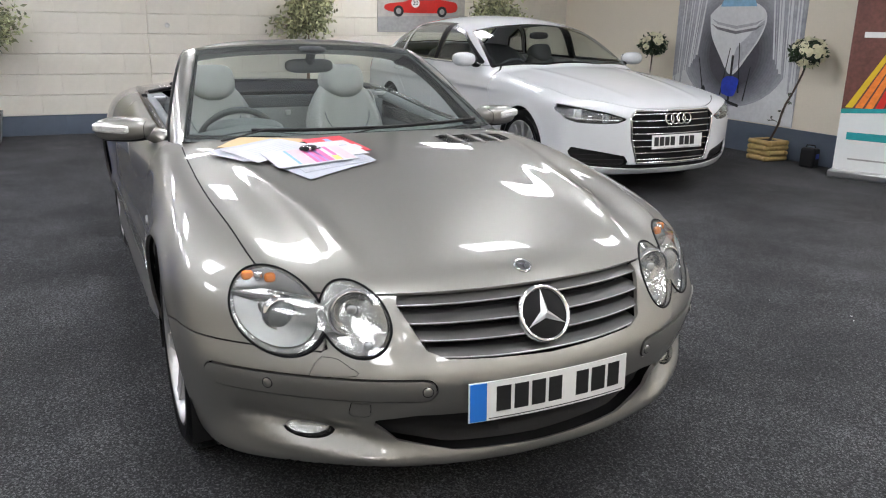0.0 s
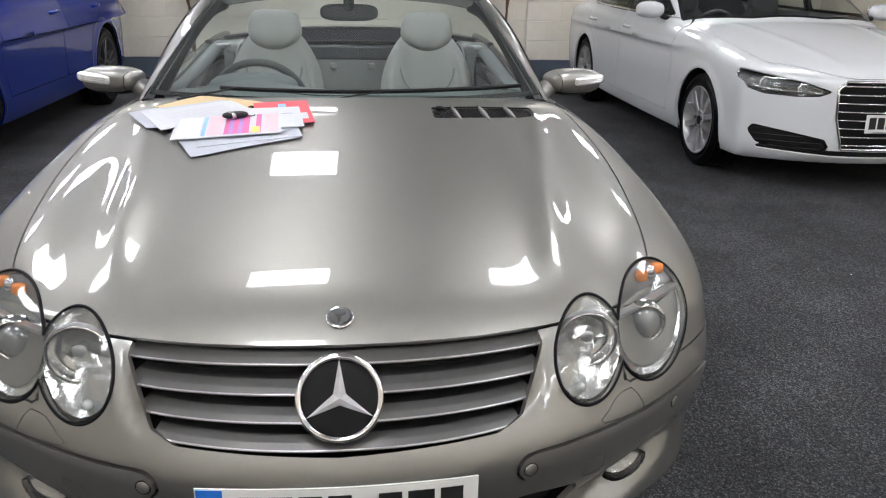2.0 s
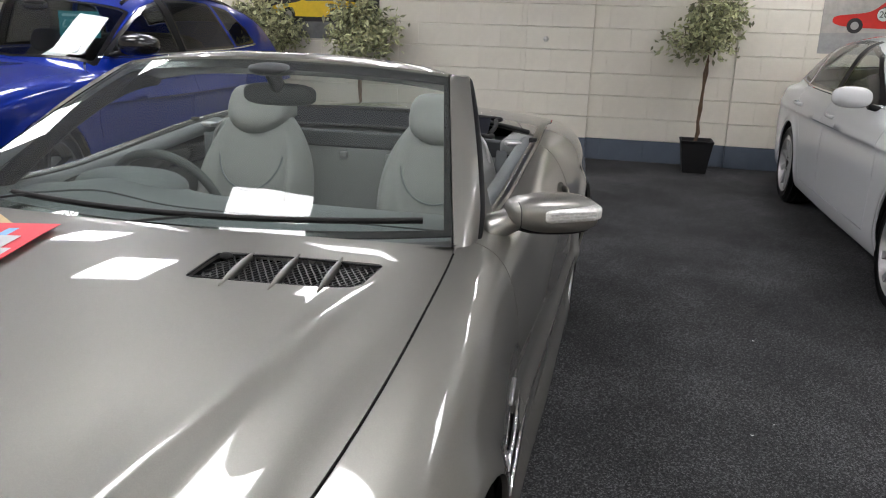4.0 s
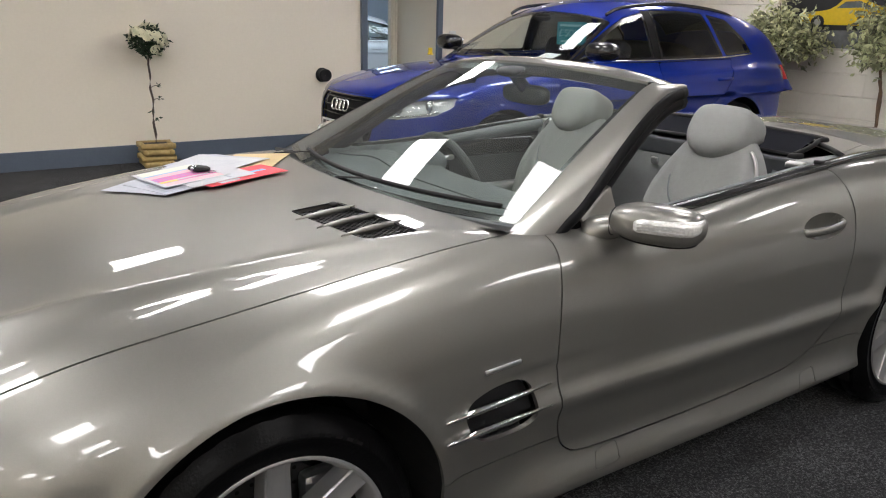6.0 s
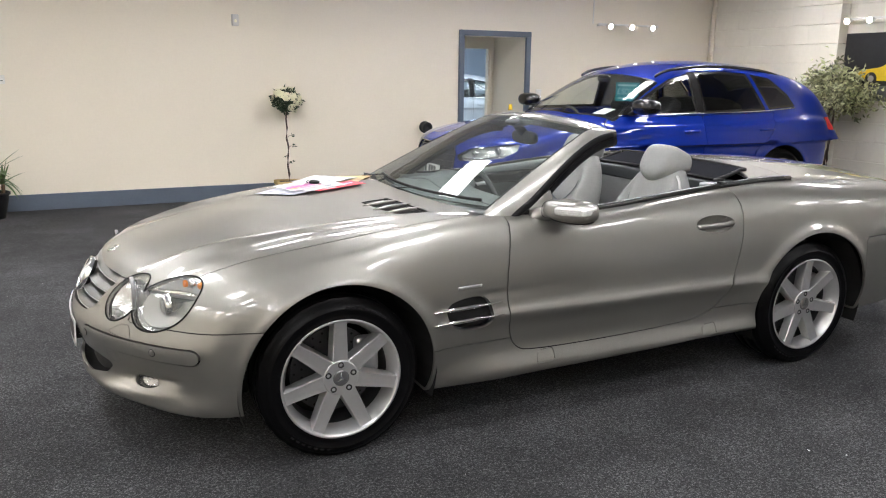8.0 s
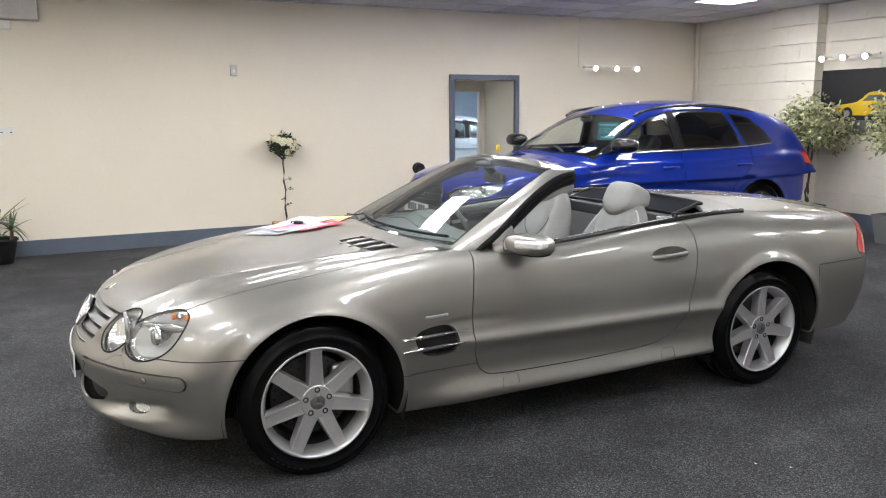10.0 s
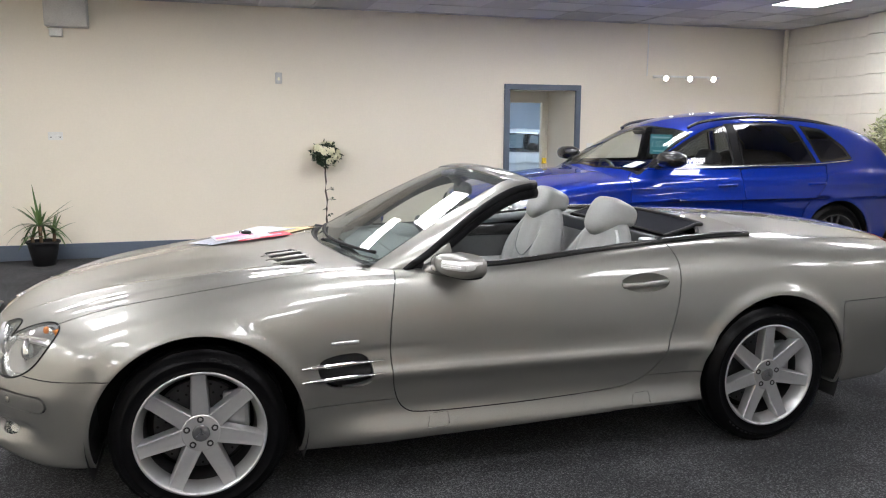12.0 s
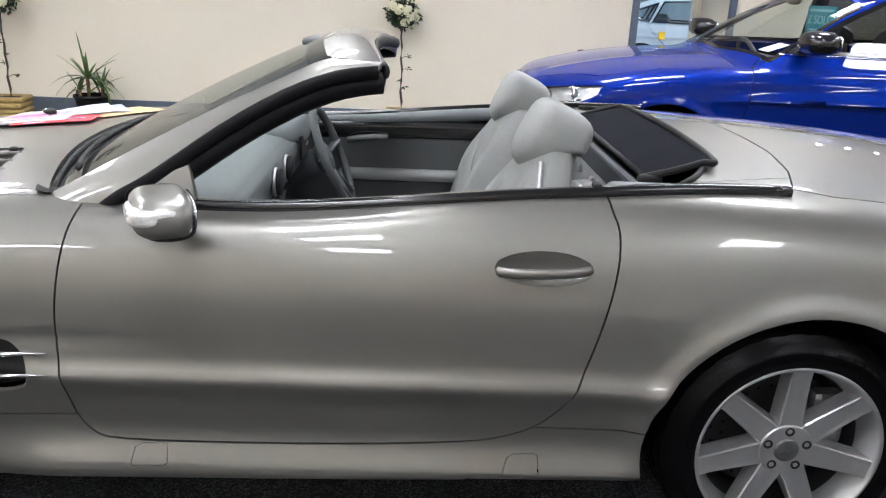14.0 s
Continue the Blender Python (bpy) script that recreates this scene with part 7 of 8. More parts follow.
def yucca(x, y):
    rnd = random.Random(9)
    t = thing("yucca_plant", "green spiky yucca in a black plastic pot", "potted plant", pose(x, y, 0))
    part("pot", lathe([(0.105, 0.0), (0.15, 0.20), (0.155, 0.235), (0.168, 0.238), (0.168, 0.262), (0.156, 0.262), (0.148, 0.22)], 36, "Z"), M["black"], t, "round black pot", True)
    part("soil", lathe([(0.001, 0.232), (0.148, 0.228)], 24, "Z", close=False), M["soil"], t)
    for cx, cy, h, n, ln in ((-0.02, 0.0, 0.16, 24, 0.42), (0.10, 0.02, 0.08, 13, 0.26), (-0.09, -0.03, 0.05, 11, 0.24)):
        part("stem", sweep([(cx, cy, 0.22), (cx * 1.1, cy, 0.26 + h)], circle(0.018, 8)), M["bark"], t, smooth=True)
        for k in range(n):
            a = 2 * math.pi * k / n * 2.4 + rnd.uniform(-0.3, 0.3)
            e = rnd.uniform(0.15, 1.4)
            l = ln * rnd.uniform(0.6, 1.15)
            droop = rnd.uniform(0.1, 0.9) * (1.5 - e)
            bm = bmesh.new()
            rows = []
            for i in range(8):
                f = i / 7
                r = l * f * math.cos(e)
                z = 0.25 + h + l * f * math.sin(e) - droop * l * f * f
                w = 0.021 * (1 - f) ** 0.6 * (0.55 + min(f * 4, 1) * 0.45)
                p = Vector((cx + r * math.cos(a), cy + r * math.sin(a), z))
                s = Vector((-math.sin(a), math.cos(a), 0))
                rows.append([bm.verts.new(p + s * w + Vector((0, 0, w * 0.4))), bm.verts.new(p), bm.verts.new(p - s * w + Vector((0, 0, w * 0.4)))])
            for p, q in zip(rows, rows[1:]):
                for i in range(2):
                    bm.faces.new((p[i], p[i + 1], q[i + 1], q[i]))
            part("leaf", bm, M["yucca"], t, smooth=True)
    return t


def spot_bar(m, n=3, gap=0.36):
    """A wall bar with spot lamps; faces -y of its pose."""
    t = thing("spot_bar", "wall bar with three small bright spot lamps", "wall lamp", m, "spot lamp bars")
    part("bar", block((gap * (n - 1) + 0.3, 0.02, 0.025), (0, 0.0, 0), 0.005), M["white_plastic"], t)
    part("conduit", block((0.014, 0.014, 0.66), (-gap - 0.22, 0.03, 0.33), 0.003), M["white_plastic"], t, "thin cable conduit")
    part("wall_arm", block((0.03, 0.24, 0.025), (-gap, 0.11, 0), 0.004), M["white_plastic"], t)
    for k in range(n):
        x = (k - (n - 1) / 2) * gap
        l = part("spot_head", lathe([(0.018, 0.05), (0.034, -0.02), (0.04, -0.05), (0.036, -0.048)], 20, "Y", close=False), M["white_plastic"], t, smooth=True)
        l.matrix_basis = pose(x, -0.03, -0.02, 12, 0, 0)
        part("bulb", superblock((0.032, 0.014, 0.032), (0, -0.045, 0), 2, 14), M["bulb"], l, "glowing bulb", True)
    return t


def text_mesh(words, size, material, parent, m, name="lettering"):
    cu = bpy.data.curves.new("letters", "FONT")
    cu.body, cu.size, cu.align_x, cu.align_y, cu.extrude = words, size, "CENTER", "CENTER", 0.0008
    ob = new("letters", cu)
    bpy.context.view_layer.update()
    me = bpy.data.meshes.new_from_object(ob.evaluated_get(bpy.context.evaluated_depsgraph_get()))
    bpy.data.objects.remove(ob)
    me.materials.clear()
    me.materials.append(material)
    o = new(name, me)
    o.parent, o.matrix_basis = parent, m
    return o


def flat_shape(points, material, parent, name, depth, label=""):
    """A printed shape on a poster: x to the right, z up, proud by depth towards -y."""
    bm = bmesh.new()
    f = bm.faces.new([bm.verts.new((x, -depth, z)) for x, z in points])
    bmesh.ops.triangulate(bm, faces=[f])
    return part(name, bm, material, parent, label)


def round_shape(cx, cz, r, n=28, rz=None):
    return [(cx + r * math.cos(2 * math.pi * i / n), cz + (rz or r) * math.sin(2 * math.pi * i / n)) for i in range(n)]


def curve_shape(points, n=60):
    """A smooth closed outline through a few points."""
    pts = list(points) + [points[0]]
    q = smooth_path([(a, b, 0) for a, b in pts], n)
    return [(a, b) for a, b, _ in q[:-1]]


INK = {k: surface("print_" + k, c, 0.45, vary=v, scale=4, fine=25, coat=0.2) for k, (c, v) in {
    "night": ((0.012, 0.013, 0.016), 0.3), "yellow": ((0.72, 0.50, 0.02), 0.1), "road": ((0.12, 0.125, 0.13), 0.3), "red": ((0.62, 0.02, 0.015), 0.1), "grey": ((0.36, 0.36, 0.36), 0.2),
    "mist": ((0.42, 0.43, 0.48), 0.35), "hull": ((0.72, 0.73, 0.75), 0.1), "deck": ((0.055, 0.055, 0.066), 0.6), "fog": ((0.46, 0.47, 0.51), 0.3), "shade": ((0.19, 0.19, 0.21), 0.55), "blue": ((0.02, 0.05, 0.45), 0.3), "teal": ((0.02, 0.33, 0.36), 0.15),
    "orange": ((0.80, 0.22, 0.03), 0.3), "white": ((0.78, 0.80, 0.80), 0.03), "sky": ((0.25, 0.50, 0.70), 0.2), "dusk": ((0.14, 0.05, 0.04), 0.4), "glass": ((0.10, 0.12, 0.13), 0.3), "track": ((0.45, 0.43, 0.40), 0.2)}.items()}


def poster(name, label, m, w, h, back):
    t = thing(name, label, "poster", m)
    part("board", block((w, 0.012, h), (w / 2, -0.006, h / 2), 0.002), INK[back], t)
    return t


def car_print(p, x, z, l, paint, depth=0.0135):
    """A sports car seen from the side, as flat printed shapes."""
    h = l * 0.27
    flat_shape(curve_shape([(x, z + h * 0.30), (x + l * 0.05, z + h * 0.52), (x + l * 0.30, z + h * 0.66), (x + l * 0.42, z + h * 0.98), (x + l * 0.60, z + h), (x + l * 0.78, z + h * 0.74), (x + l * 0.98, z + h * 0.62), (x + l, z + h * 0.28), (x + l * 0.80, z + h * 0.14), (x + l * 0.2, z + h * 0.14)]), paint, p, "printed_car", depth)
    flat_shape([(x + l * 0.36, z + h * 0.68), (x + l * 0.44, z + h * 0.90), (x + l * 0.58, z + h * 0.92), (x + l * 0.70, z + h * 0.72)], INK["glass"], p, "printed_window", depth + 0.001)
    for q in (0.19, 0.79):
        flat_shape(round_shape(x + l * q, z + h * 0.20, h * 0.25), INK["night"], p, "printed_wheel", depth + 0.001)
        flat_shape(round_shape(x + l * q, z + h * 0.20, h * 0.13), INK["grey"], p, "printed_hub", depth + 0.002)


def posters():
    # on the block wall: facing -x
    east = EAST - 0.004
    p = poster("yellow_car_poster", "dark poster of a yellow sports car on the block wall", pose(east, 3.50, 1.20, 0, 0, -90), 1.70, 0.80, "night")
    flat_shape([(0, 0), (1.70, 0), (1.70, 0.20), (0, 0.17)], INK["road"], p, "printed_road", 0.013)
    car_print(p, 0.38, 0.20, 1.15, INK["yellow"], 0.0145)
    p = poster("red_car_poster", "poster of a red racing car on the block wall", pose(east, -2.87, 1.23, 0, 0, -90), 1.33, 0.85, "track")
    flat_shape([(0, 0), (1.33, 0), (1.33, 0.24), (0, 0.20)], INK["grey"], p, "printed_road", 0.013)
    flat_shape([(0, 0.55), (1.33, 0.50), (1.33, 0.85), (0, 0.85)], INK["road"], p, "printed_distance", 0.013)
    car_print(p, 0.10, 0.22, 1.10, INK["red"], 0.0145)
    flat_shape(round_shape(0.56, 0.39, 0.062), INK["white"], p, "printed_disc", 0.0165)
    text_mesh("20", 0.085, M["ink"], p, pose(0.56, -0.0175, 0.39, 90, 0, 0))
    # boat poster on the south wall: facing +y
    p = poster("boat_poster", "large poster of a white boat on a stand", pose(5.41, SOUTH + 0.001, 0.34, 0, 0, 180), 1.92, 2.05, "mist")
    rnd = random.Random(31)
    hull_at = lambda pts: [(0.98 + (x - 0.98) * 0.76, z * 0.95 - 0.127) for x, z in pts]
    flat_shape([(0.0, 0.0), (1.92, 0.0), (1.92, 0.42), (1.60, 0.60), (0.98, 0.66), (0.40, 0.60), (0.0, 0.42)], INK["hull"], p, "printed_floor", 0.013)
    for k in range(12):
        f = k / 11
        tone = surface("print_shadow", tuple(a + (b - a) * f**0.8 for a, b in ((0.40, 0.07), (0.41, 0.07), (0.46, 0.085))), 0.45, vary=0.2, scale=5, fine=30)
        flat_shape(round_shape(0.98, 0.80 - 0.06 * f, 0.84 - 0.46 * f, 40, 0.66 - 0.28 * f), tone, p, "printed_shadow", 0.0131 + 0.00006 * k)
    for s in (-1, 1):
        for k in range(11):
            x0, x1 = 0.98 + s * (0.94 - 0.035 * k), 0.98 + s * (0.90 - 0.047 * k)
            z0, w = 0.20 + 0.050 * k, rnd.uniform(0.008, 0.02)
            flat_shape([(x0 - w, z0), (x0 + w, z0), (x1 + w * 0.6, 1.92), (x1 - w * 0.6, 1.92)], INK["hull" if k % 3 else "fog"], p, "printed_curtain", 0.014)
    flat_shape(curve_shape(hull_at([(0.42, 1.36), (0.50, 1.10), (0.72, 0.86), (0.98, 0.66), (1.24, 0.86), (1.46, 1.10), (1.54, 1.36), (1.30, 1.50), (0.98, 1.54), (0.66, 1.50)])), INK["hull"], p, "printed_hull", 0.0145)
    flat_shape(curve_shape(hull_at([(0.98, 0.68), (1.22, 0.88), (1.44, 1.12), (1.50, 1.30), (1.20, 1.10), (1.02, 0.95)])), INK["fog"], p, "printed_hull_side", 0.015)
    for dz, key in ((0.0, "shade"), (0.06, "fog")):
        flat_shape(hull_at([(0.46, 1.26 + dz), (0.60, 1.19 + dz), (0.98, 1.14 + dz), (1.36, 1.19 + dz), (1.50, 1.26 + dz), (1.36, 1.22 + dz), (0.98, 1.175 + dz), (0.60, 1.22 + dz)]), INK[key], p, "printed_line", 0.0155)
    flat_shape(hull_at([(0.62, 1.46), (1.34, 1.46), (1.24, 1.62), (0.72, 1.62)]), INK["sky"], p, "printed_cabin", 0.0155)
    flat_shape([(0.965, 0.20), (0.995, 0.20), (1.0, 0.72), (0.965, 0.72)], INK["night"], p, "printed_stand", 0.0165)
    flat_shape([(0.80, 0.20), (1.14, 0.14), (1.15, 0.17), (0.82, 0.24)], INK["night"], p, "printed_stand", 0.0162)
    flat_shape(curve_shape([(0.86, 0.28), (1.04, 0.26), (1.10, 0.38), (1.08, 0.47), (0.88, 0.46)], 30), INK["blue"], p, "printed_box", 0.0168)
    for x0, z0, x1, z1 in ((0.55, 0.30, 0.44, 0.68), (1.12, 0.30, 1.06, 0.86), (0.84, 0.26, 0.93, 0.80), (1.20, 0.22, 1.26, 0.60)):
        flat_shape([(x0 - 0.01, z0), (x0 + 0.01, z0), (x1 + 0.006, z1), (x1 - 0.006, z1)], INK["night"], p, "printed_prop", 0.0162)
    flat_shape(round_shape(0.56, 0.29, 0.035, 16, 0.06), INK["night"], p, "printed_prop", 0.0164)
    # roll-up banner
    b = thing("banner_stand", "roll-up banner with orange light streaks over white", "banner", pose(2.655, -5.57, 0, 0, 0, 205))
    part("base", block((0.86, 0.20, 0.07), (0.43, 0.0, 0.035), 0.015, 3), M["satin"], b)
    part("pole", block((0.02, 0.02, 1.98), (0.43, 0.03, 1.03), 0.004), M["satin"], b)
    part("sheet", block((0.82, 0.004, 1.95), (0.43, 0.0, 1.045)), INK["white"], b)
    pic = [(0.02, 0.62), (0.84, 0.68), (0.84, 2.0), (0.02, 2.0)]
    flat_shape(pic, INK["dusk"], b, "printed_picture", 0.004)
    for k in range(9):
        x0 = 0.05 + 0.085 * k
        flat_shape([(x0, 0.66), (x0 + 0.066, 0.66), (0.66 + 0.020 * k, 1.74), (0.640 + 0.020 * k, 1.74)], INK[("yellow", "orange", "orange", "red", "orange")[k % 5]], b, "printed_streak", 0.005)
    flat_shape([(0.02, 1.80), (0.84, 1.70), (0.84, 2.0), (0.02, 2.0)], INK["teal"], b, "printed_band", 0.0055)
    flat_shape([(0.02, 0.60), (0.40, 0.63), (0.84, 0.66), (0.84, 0.70), (0.02, 0.645)], INK["teal"], b, "printed_edge", 0.006)
    for k in range(1):
        flat_shape([(0.12, 1.30 - 0.20 * k), (0.40, 1.30 - 0.20 * k), (0.40, 1.35 - 0.20 * k), (0.12, 1.35 - 0.20 * k)], INK["white"], b, "text_bar", 0.0065)
    flat_shape([(0.10, 0.36), (0.72, 0.36), (0.72, 0.43), (0.10, 0.43)], INK["teal"], b, "text_bar", 0.004)
    flat_shape([(0.14, 0.17), (0.60, 0.17), (0.60, 0.185), (0.14, 0.185)], INK["grey"], b, "text_bar", 0.004)
    o = thing("black_case", "small black case standing on the carpet", "case", pose(3.05, -5.75, 0, 0, 0, 12))
    part("shell", block((0.16, 0.12, 0.20), (0, 0, 0.10), 0.025, 3), M["black"], o)
    part("grip", sweep([(-0.05, 0, 0.20), (-0.04, 0, 0.225), (0.04, 0, 0.225), (0.05, 0, 0.20)], circle(0.008, 6)), M["black"], o)
    part("blue_label", block((0.002, 0.06, 0.05), (-0.081, 0, 0.12)), INK["blue"], o, "blue label")


def wall_fittings():
    s = thing("wall_socket", "white double power socket on the cream wall", "socket", pose(-1.50, NORTH, 1.355))
    part("plate", block((0.148, 0.012, 0.088), (0, -0.006, 0), 0.004), M["white_plastic"], s)
    for k in (-1, 1):
        part("switch", block((0.014, 0.006, 0.022), (k * 0.022, -0.014, 0.018), 0.002), M["white_plastic"], s)
        part("socket_hole", block((0.02, 0.002, 0.008), (k * 0.045, -0.0125, -0.012)), M["dark"], s)
    s = thing("wall_sensor", "small beige sensor box on the cream wall", "sensor", pose(0.90, NORTH, 2.02))
    part("box", block((0.075, 0.05, 0.125), (0, -0.025, 0), 0.008, 3), M["grey_metal"], s)
    part("lens", superblock((0.024, 0.012, 0.03), (0, -0.04, -0.01), 2.4, 14), M["petal"], s)
    s = thing("light_switch", "white light switch by the doorway", "switch", pose(4.93, NORTH, 1.22))
    part("plate", block((0.088, 0.012, 0.088), (0, -0.006, 0), 0.004), M["white_plastic"], s)
    part("rocker", block((0.03, 0.008, 0.04), (0, -0.014, 0), 0.003), M["white_plastic"], s)
    s = thing("service_box", "pale grey metal box under the ceiling", "wall box", pose(-1.30, NORTH, 2.50))
    part("case", block((0.42, 0.16, 0.34), (0, -0.08, 0.17), 0.012), M["grey_metal"], s)
    part("lid", block((0.38, 0.008, 0.28), (0, -0.164, 0.17), 0.003), M["grey_metal"], s)
    part("small_box", block((0.13, 0.06, 0.09), (-0.12, -0.03, -0.05), 0.008), M["white_plastic"], s)
    # stub of black pipe in the wall
    s = thing("wall_pipe", "short black round pipe stub on the wall", "pipe", pose(3.24, NORTH, 0.79))
    part("stub", lathe([(0.045, 0.0), (0.045, -0.06), (0.062, -0.06), (0.066, -0.07), (0.066, -0.10), (0.058, -0.105), (0.03, -0.09), (0.001, -0.088)], 28, "Y", close=False), M["black"], s, smooth=True)
    part("flange", lathe([(0.075, 0.0), (0.075, -0.012), (0.046, -0.014)], 28, "Y", close=False), M["black"], s, smooth=True)
    spot_bar(pose(6.21, NORTH - 0.23, 2.135))
    spot_bar(pose(EAST - 0.10, 2.90, 2.165, 0, 0, -90), 3, 0.30)
    # heating pipe in the corner
    s = thing("corner_pipe", "cream painted pipe in the room corner", "pipe", pose(EAST - 0.05, NORTH - 0.12, 0))
    part("run", lathe([(0.03, 0.0), (0.03, CEIL)], 14, "Z"), M["cream"], s, smooth=True)
    part("bracket", block((0.07, 0.02, 0.03), (0.02, 0, 1.9), 0.003), M["cream"], s)


def far_room():
    """The lobby behind the doorway and the next showroom seen through its glass."""
    d0, d1, dh = 3.78, 4.70, 1.94
    y0, y1 = NORTH + 0.30, 6.60
    part_wall = lambda name, size, c, mat, lab: tagged(part(name, block(size, c), mat), lab, "wall", kind="structure")
    part_wall("wall_lobby_west", (0.1, y1 - y0, 2.3), (d0 - 0.05, (y0 + y1) / 2, 1.15), M["cream"], "cream lobby wall")
    part_wall("wall_lobby_east", (0.1, y1 - y0, 2.3), (d1 + 0.10, (y0 + y1) / 2, 1.15), M["cream"], "cream lobby wall")
    tagged(part("ceiling_lobby", block((1.3, y1 - y0 + 0.1, 0.1), (4.25, (y0 + y1) / 2, 2.05)), M["cream"]), "cream lobby ceiling", "ceiling", kind="structure")
    w = thing("wall_lobby_north", "cream panelled wall with a glazed opening", "wall", kind="structure")
    part("upper_panel", block((1.2, 0.08, 0.45), (4.25, y1 + 0.04, 2.035)), M["cream"], w)
    part("side_panel", block((0.14, 0.08, 1.81), (4.73, y1 + 0.04, 0.905), 0.004), M["cream"], w)
    for k in range(3):
        part("moulding", block((0.018, 0.012, 1.70), (4.685 + 0.04 * k, y1 - 0.006, 0.88), 0.004), M["cream"], w)
    part("side_panel", block((0.12, 0.08, 1.81), (3.76, y1 + 0.04, 0.905)), M["cream"], w)
    g = part("window_lobby", block((0.84, 0.008, 1.81), (4.24, y1 + 0.05, 0.905)), M["clear_lens"])
    tagged(g, "clear glass pane of the lobby", "window", kind="structure")
    g.visible_shadow = False
    n0, n1, x0, x1 = y1 + 0.1, 15.0, 0.0, 12.0
    pale = surface("pale_blue_wall", (0.62, 0.70, 0.80), 0.7, vary=0.04)
    part_wall("wall_far_north", (x1 - x0, 0.1, 3.0), ((x0 + x1) / 2, n1, 1.5), pale, "pale wall of the next room")
    part_wall("wall_far_west", (0.1, n1 - n0, 3.0), (x0, (n0 + n1) / 2, 1.5), pale, "pale wall of the next room")
    part_wall("wall_far_east", (0.1, n1 - n0, 3.0), (x1, (n0 + n1) / 2, 1.5), pale, "pale wall of the next room")
    tagged(part("floor_far", block((x1 - x0, n1 - n0 + 0.8, 0.1), ((x0 + x1) / 2, (n0 + n1) / 2 - 0.4, -0.05)), surface("grey_floor", (0.35, 0.38, 0.42), 0.4)), "grey floor of the next room", "floor", kind="structure")
    tagged(part("ceiling_far", block((x1 - x0, n1 - n0, 0.1), ((x0 + x1) / 2, (n0 + n1) / 2, 3.05)), pale), "pale ceiling of the next room", "ceiling", kind="structure")
    for x in (4.0, 7.0):
        for y in (8.6, 11.6):
            t = thing("ceiling_light", "square white light panel set in the ceiling", "ceiling light", pose(x, y, 2.99), "ceiling light panels")
            part("diffuser", block((1.1, 1.1, 0.01), (0, 0, 0)), M["panel_cool"], t)
    c = copy_thing(saloon, pose(8.2, 10.6, 0, 0, 0, 168))
    c["label"] = "white four-door saloon car in the next room"


M["panel_cool"] = emitter("cool_panel", (0.72, 0.86, 1.0), 20.0)


def dealer_bits():
    # sale card behind the crossover's windscreen
    s = thing("sale_sign", "teal card with white letters behind the windscreen", "sign", pose(4.345, 3.015, 1.305, 0, 0, -82))
    # teal and white both dimmed in colour, for the glare on the glass before them
    card = surface("sign_teal_dimmed", (0.010, 0.15, 0.18), 0.5, vary=0.15)
    words = surface("sign_white_dimmed", (0.24, 0.36, 0.38), 0.5, vary=0.1)
    part("card", block((0.32, 0.006, 0.19), (0, 0, 0), 0.002), card, s)
    text_mesh("£ SOLD", 0.082, words, s, pose(0, -0.006, 0.0, 90, 0, 0))
    part("text_bar", block((0.26, 0.002, 0.018), (0, -0.0045, 0.066)), words, s)
    part("text_bar", block((0.22, 0.002, 0.014), (0, -0.0045, -0.066)), words, s)
    s = thing("price_sheet", "white paper sheet on the dashboard", "paper", pose(4.02, 2.95, 1.115, 0, -20, -4))
    part("page", block((0.15, 0.21, 0.002), (0, 0, 0)), M["paper"], s)
    s = thing("yellow_tag", "small yellow tag on the blue hood", "tag", pose(3.55, 4.02, 1.082, 0, 0, 30))
    part("plate", block((0.07, 0.012, 0.06), (0, 0, 0.03), 0.005), INK["yellow"], s)
    part("foot", block((0.05, 0.04, 0.012), (0, 0, 0.004), 0.004), INK["yellow"], s)
    rnd = random.Random(12)
    v, f = [], []
    for k in range(46):
        x, y = rnd.uniform(-3.2, 3.2), rnd.choice((rnd.uniform(-4.5, -1.1), rnd.uniform(1.2, 4.5)))
        a, r = rnd.uniform(0, 6.3), rnd.uniform(0.003, 0.009)
        n = len(v)
        for q, rr in ((0, 1.0), (1.6, 0.5), (3.1, 1.0), (4.7, 0.4)):
            v.append((x + r * rr * math.cos(a + q), y + r * rr * math.sin(a + q), 0.004 + 0.003 * rr))
        f.append((n, n + 1, n + 2, n + 3))
    o = mesh_object("carpet_lint", v, f, M["paper"], smooth=False)
    tagged(o, "white specks of lint on the dark carpet", "lint", kind="stuff")


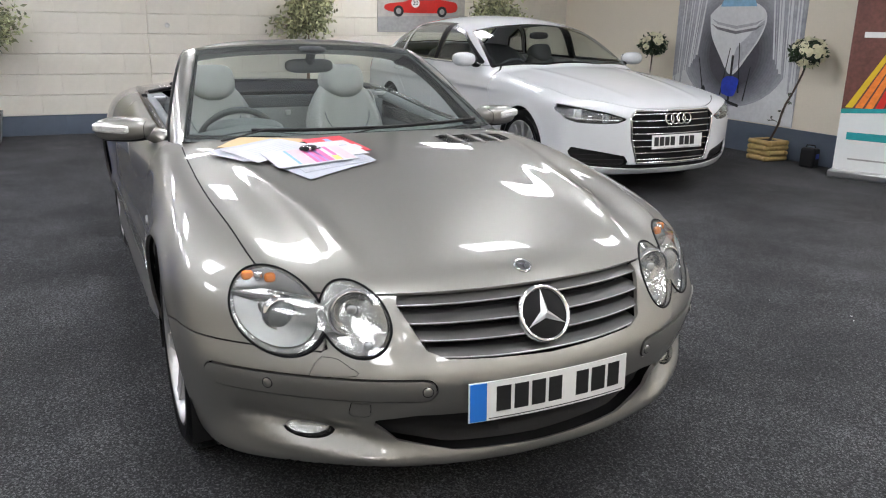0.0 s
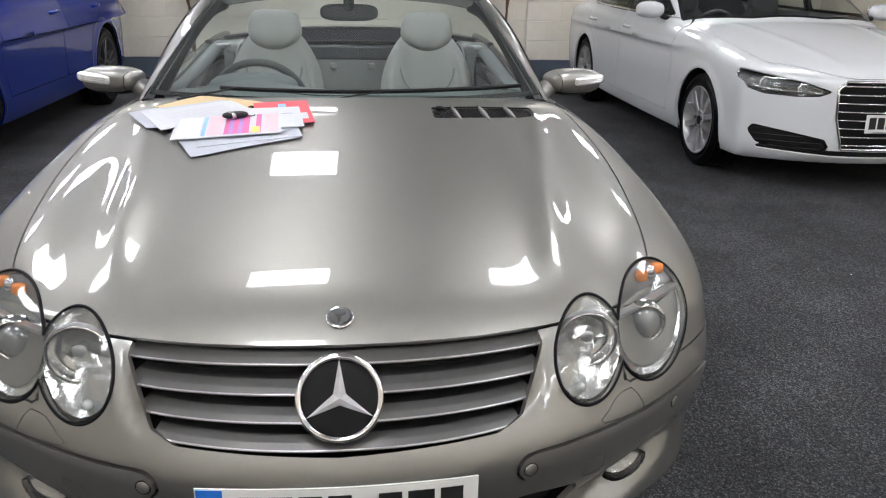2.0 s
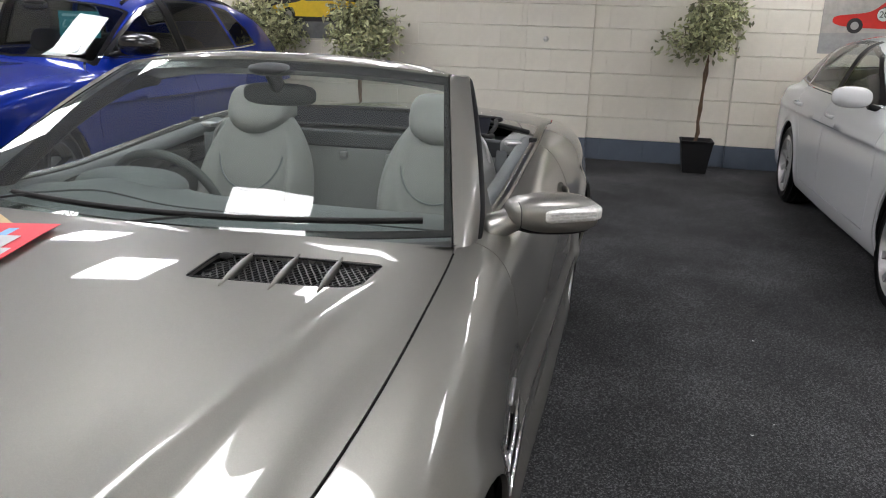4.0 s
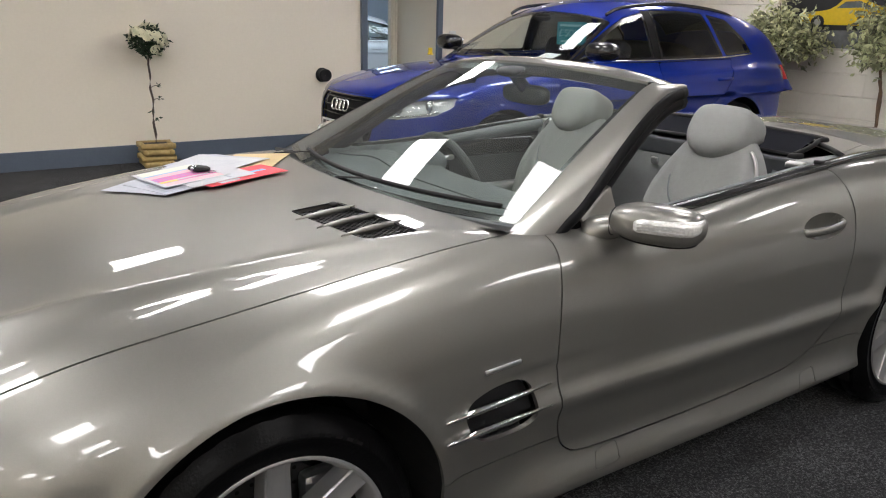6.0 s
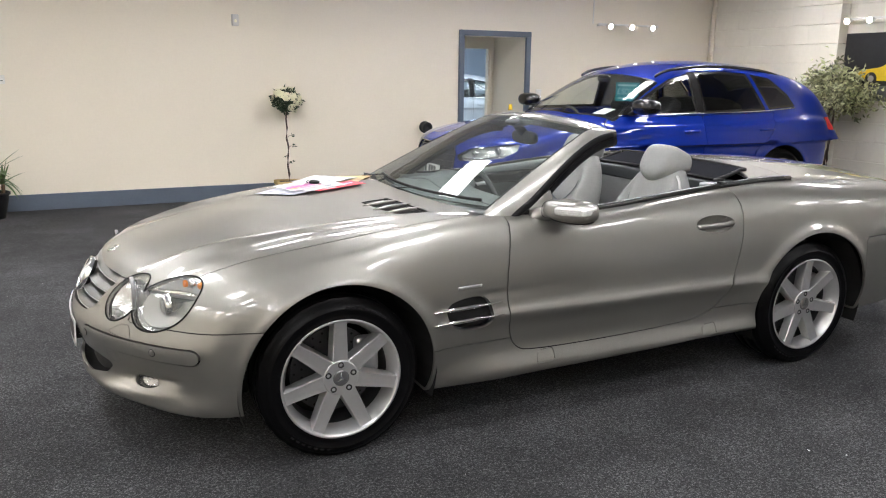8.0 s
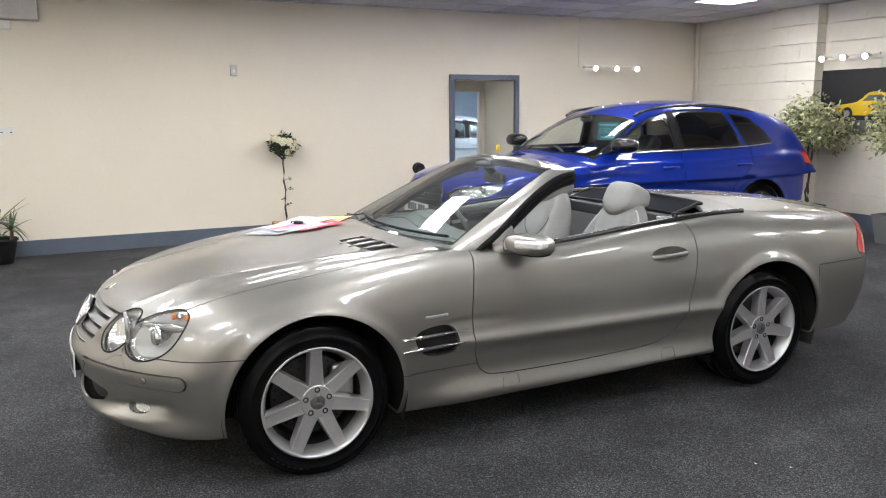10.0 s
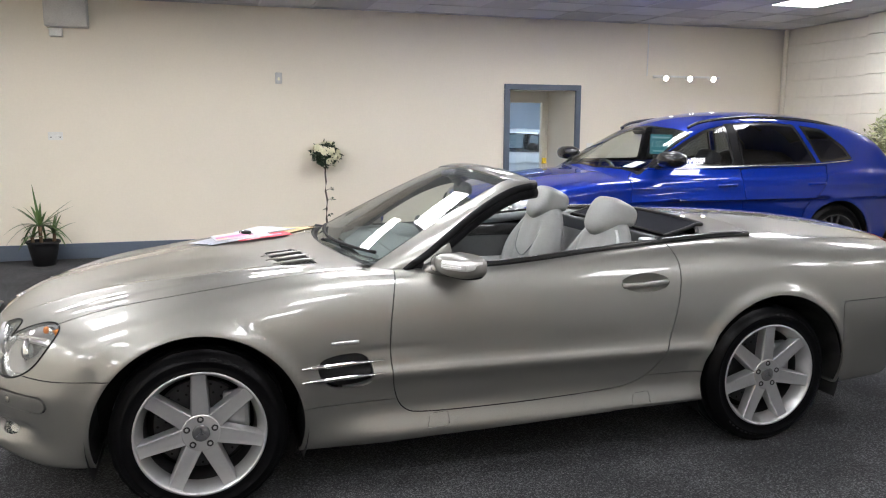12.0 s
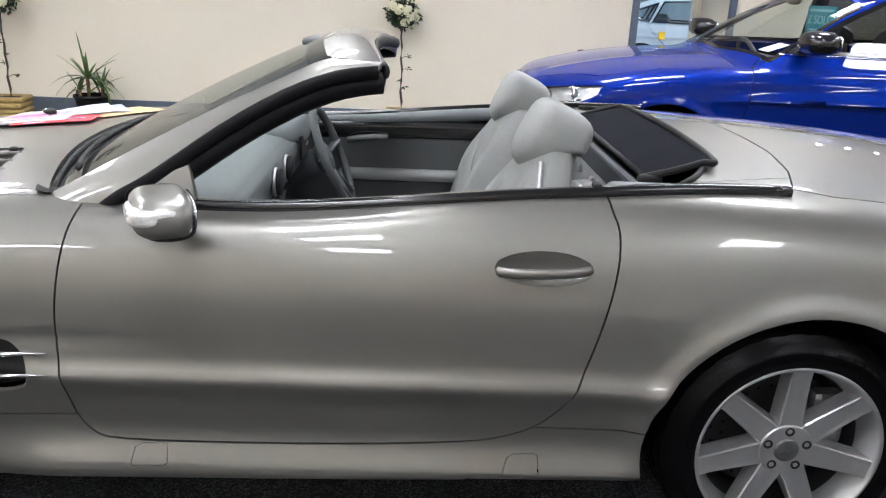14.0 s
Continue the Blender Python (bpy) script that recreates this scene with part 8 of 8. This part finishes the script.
rose_tree(1.40, 5.42, 1)
rose_tree(-2.42, 5.30, 2)
rose_tree(5.46, -5.62, 3)
rose_tree(3.57, -5.72, 4, (-0.38, 0.02), True, 1.02)
yucca(-1.63, 5.28)
ficus(7.50, 3.08, 21, M["black"], 1.27, 0.42, "variegated ficus tree in a black square pot", "dark_bark")
ficus(7.50, 1.90, 22, M["pot_grey"], 1.26, 0.40, "variegated ficus tree in a grey square pot")
ficus(7.50, -1.77, 23, M["black"], 1.38, 0.40, "variegated ficus tree in a black square pot by the wall")
ficus(7.50, -4.55, 24, M["black"], 1.40, 0.36, "variegated ficus tree behind the white car")
posters()
wall_fittings()
far_room()
dealer_bits()


# ---- the painted block wall, block by block ----
def block_wall():
    e = tagged(part("wall_east", block((0.3, NORTH - SOUTH + 0.6, CEIL + 0.3), (EAST + 0.165, (NORTH + SOUTH) / 2, (CEIL + 0.3) / 2)), M["block"]), "cream painted concrete block wall with a blue-grey foot", "wall", kind="structure")
    shapes = {}

    def mesh_of(l, h, d, mat):
        key = (round(l, 3), round(h, 3), round(d, 3), mat)
        if key not in shapes:
            bm = block((d, l + 0.003, h - 0.0045), (0, 0, 0), 0.004, 1)
            me = bpy.data.meshes.new("brick")
            bm.to_mesh(me)
            bm.free()
            me.materials.append(M[mat])
            shapes[key] = me
        return shapes[key]

    rnd = random.Random(5)
    course, length = 0.235, 0.47
    for row in range(12):
        z = row * course + course / 2
        y = SOUTH - (length / 2 if row % 2 else 0)
        while y < NORTH:
            a, b = max(y, SOUTH), min(y + length, NORTH)
            y += length
            if b - a < 0.03:
                continue
            o = new("brick", mesh_of(b - a, course, 0.03, "skirt" if row == 0 else "block"))
            o.parent = e
            o.location = (EAST + 0.013 + rnd.uniform(-0.0015, 0.0015), (a + b) / 2, z)
    for p0, p1, d in ((-0.62, 0.10, 0.05), (3.30, 4.02, 0.16), (-2.75, -2.10, 0.05)):
        w = thing("wall_pier", "cream painted block pier on the wall", "pier", kind="structure")
        for row in range(12):
            z = row * course + course / 2
            cut = p0 + (p1 - p0) * (0.35 if row % 2 else 0.62)
            for a, b in ((p0, cut), (cut, p1)):
                o = new("brick", mesh_of(b - a, course, d, "skirt" if row == 0 else "block"))
                o.parent = w
                o.location = (EAST - d / 2 - 0.003, (a + b) / 2, z)
        if p0 < 0 < p1:
            pier = w
    part("knob", lathe([(0.012, 0.0), (0.012, -0.03), (0.028, -0.04), (0.028, -0.055), (0.001, -0.06)], 18, "X", close=False), M["white_plastic"], pier, "small white knob", True).location = (EAST - 0.055, -0.12, 1.28)


block_wall()
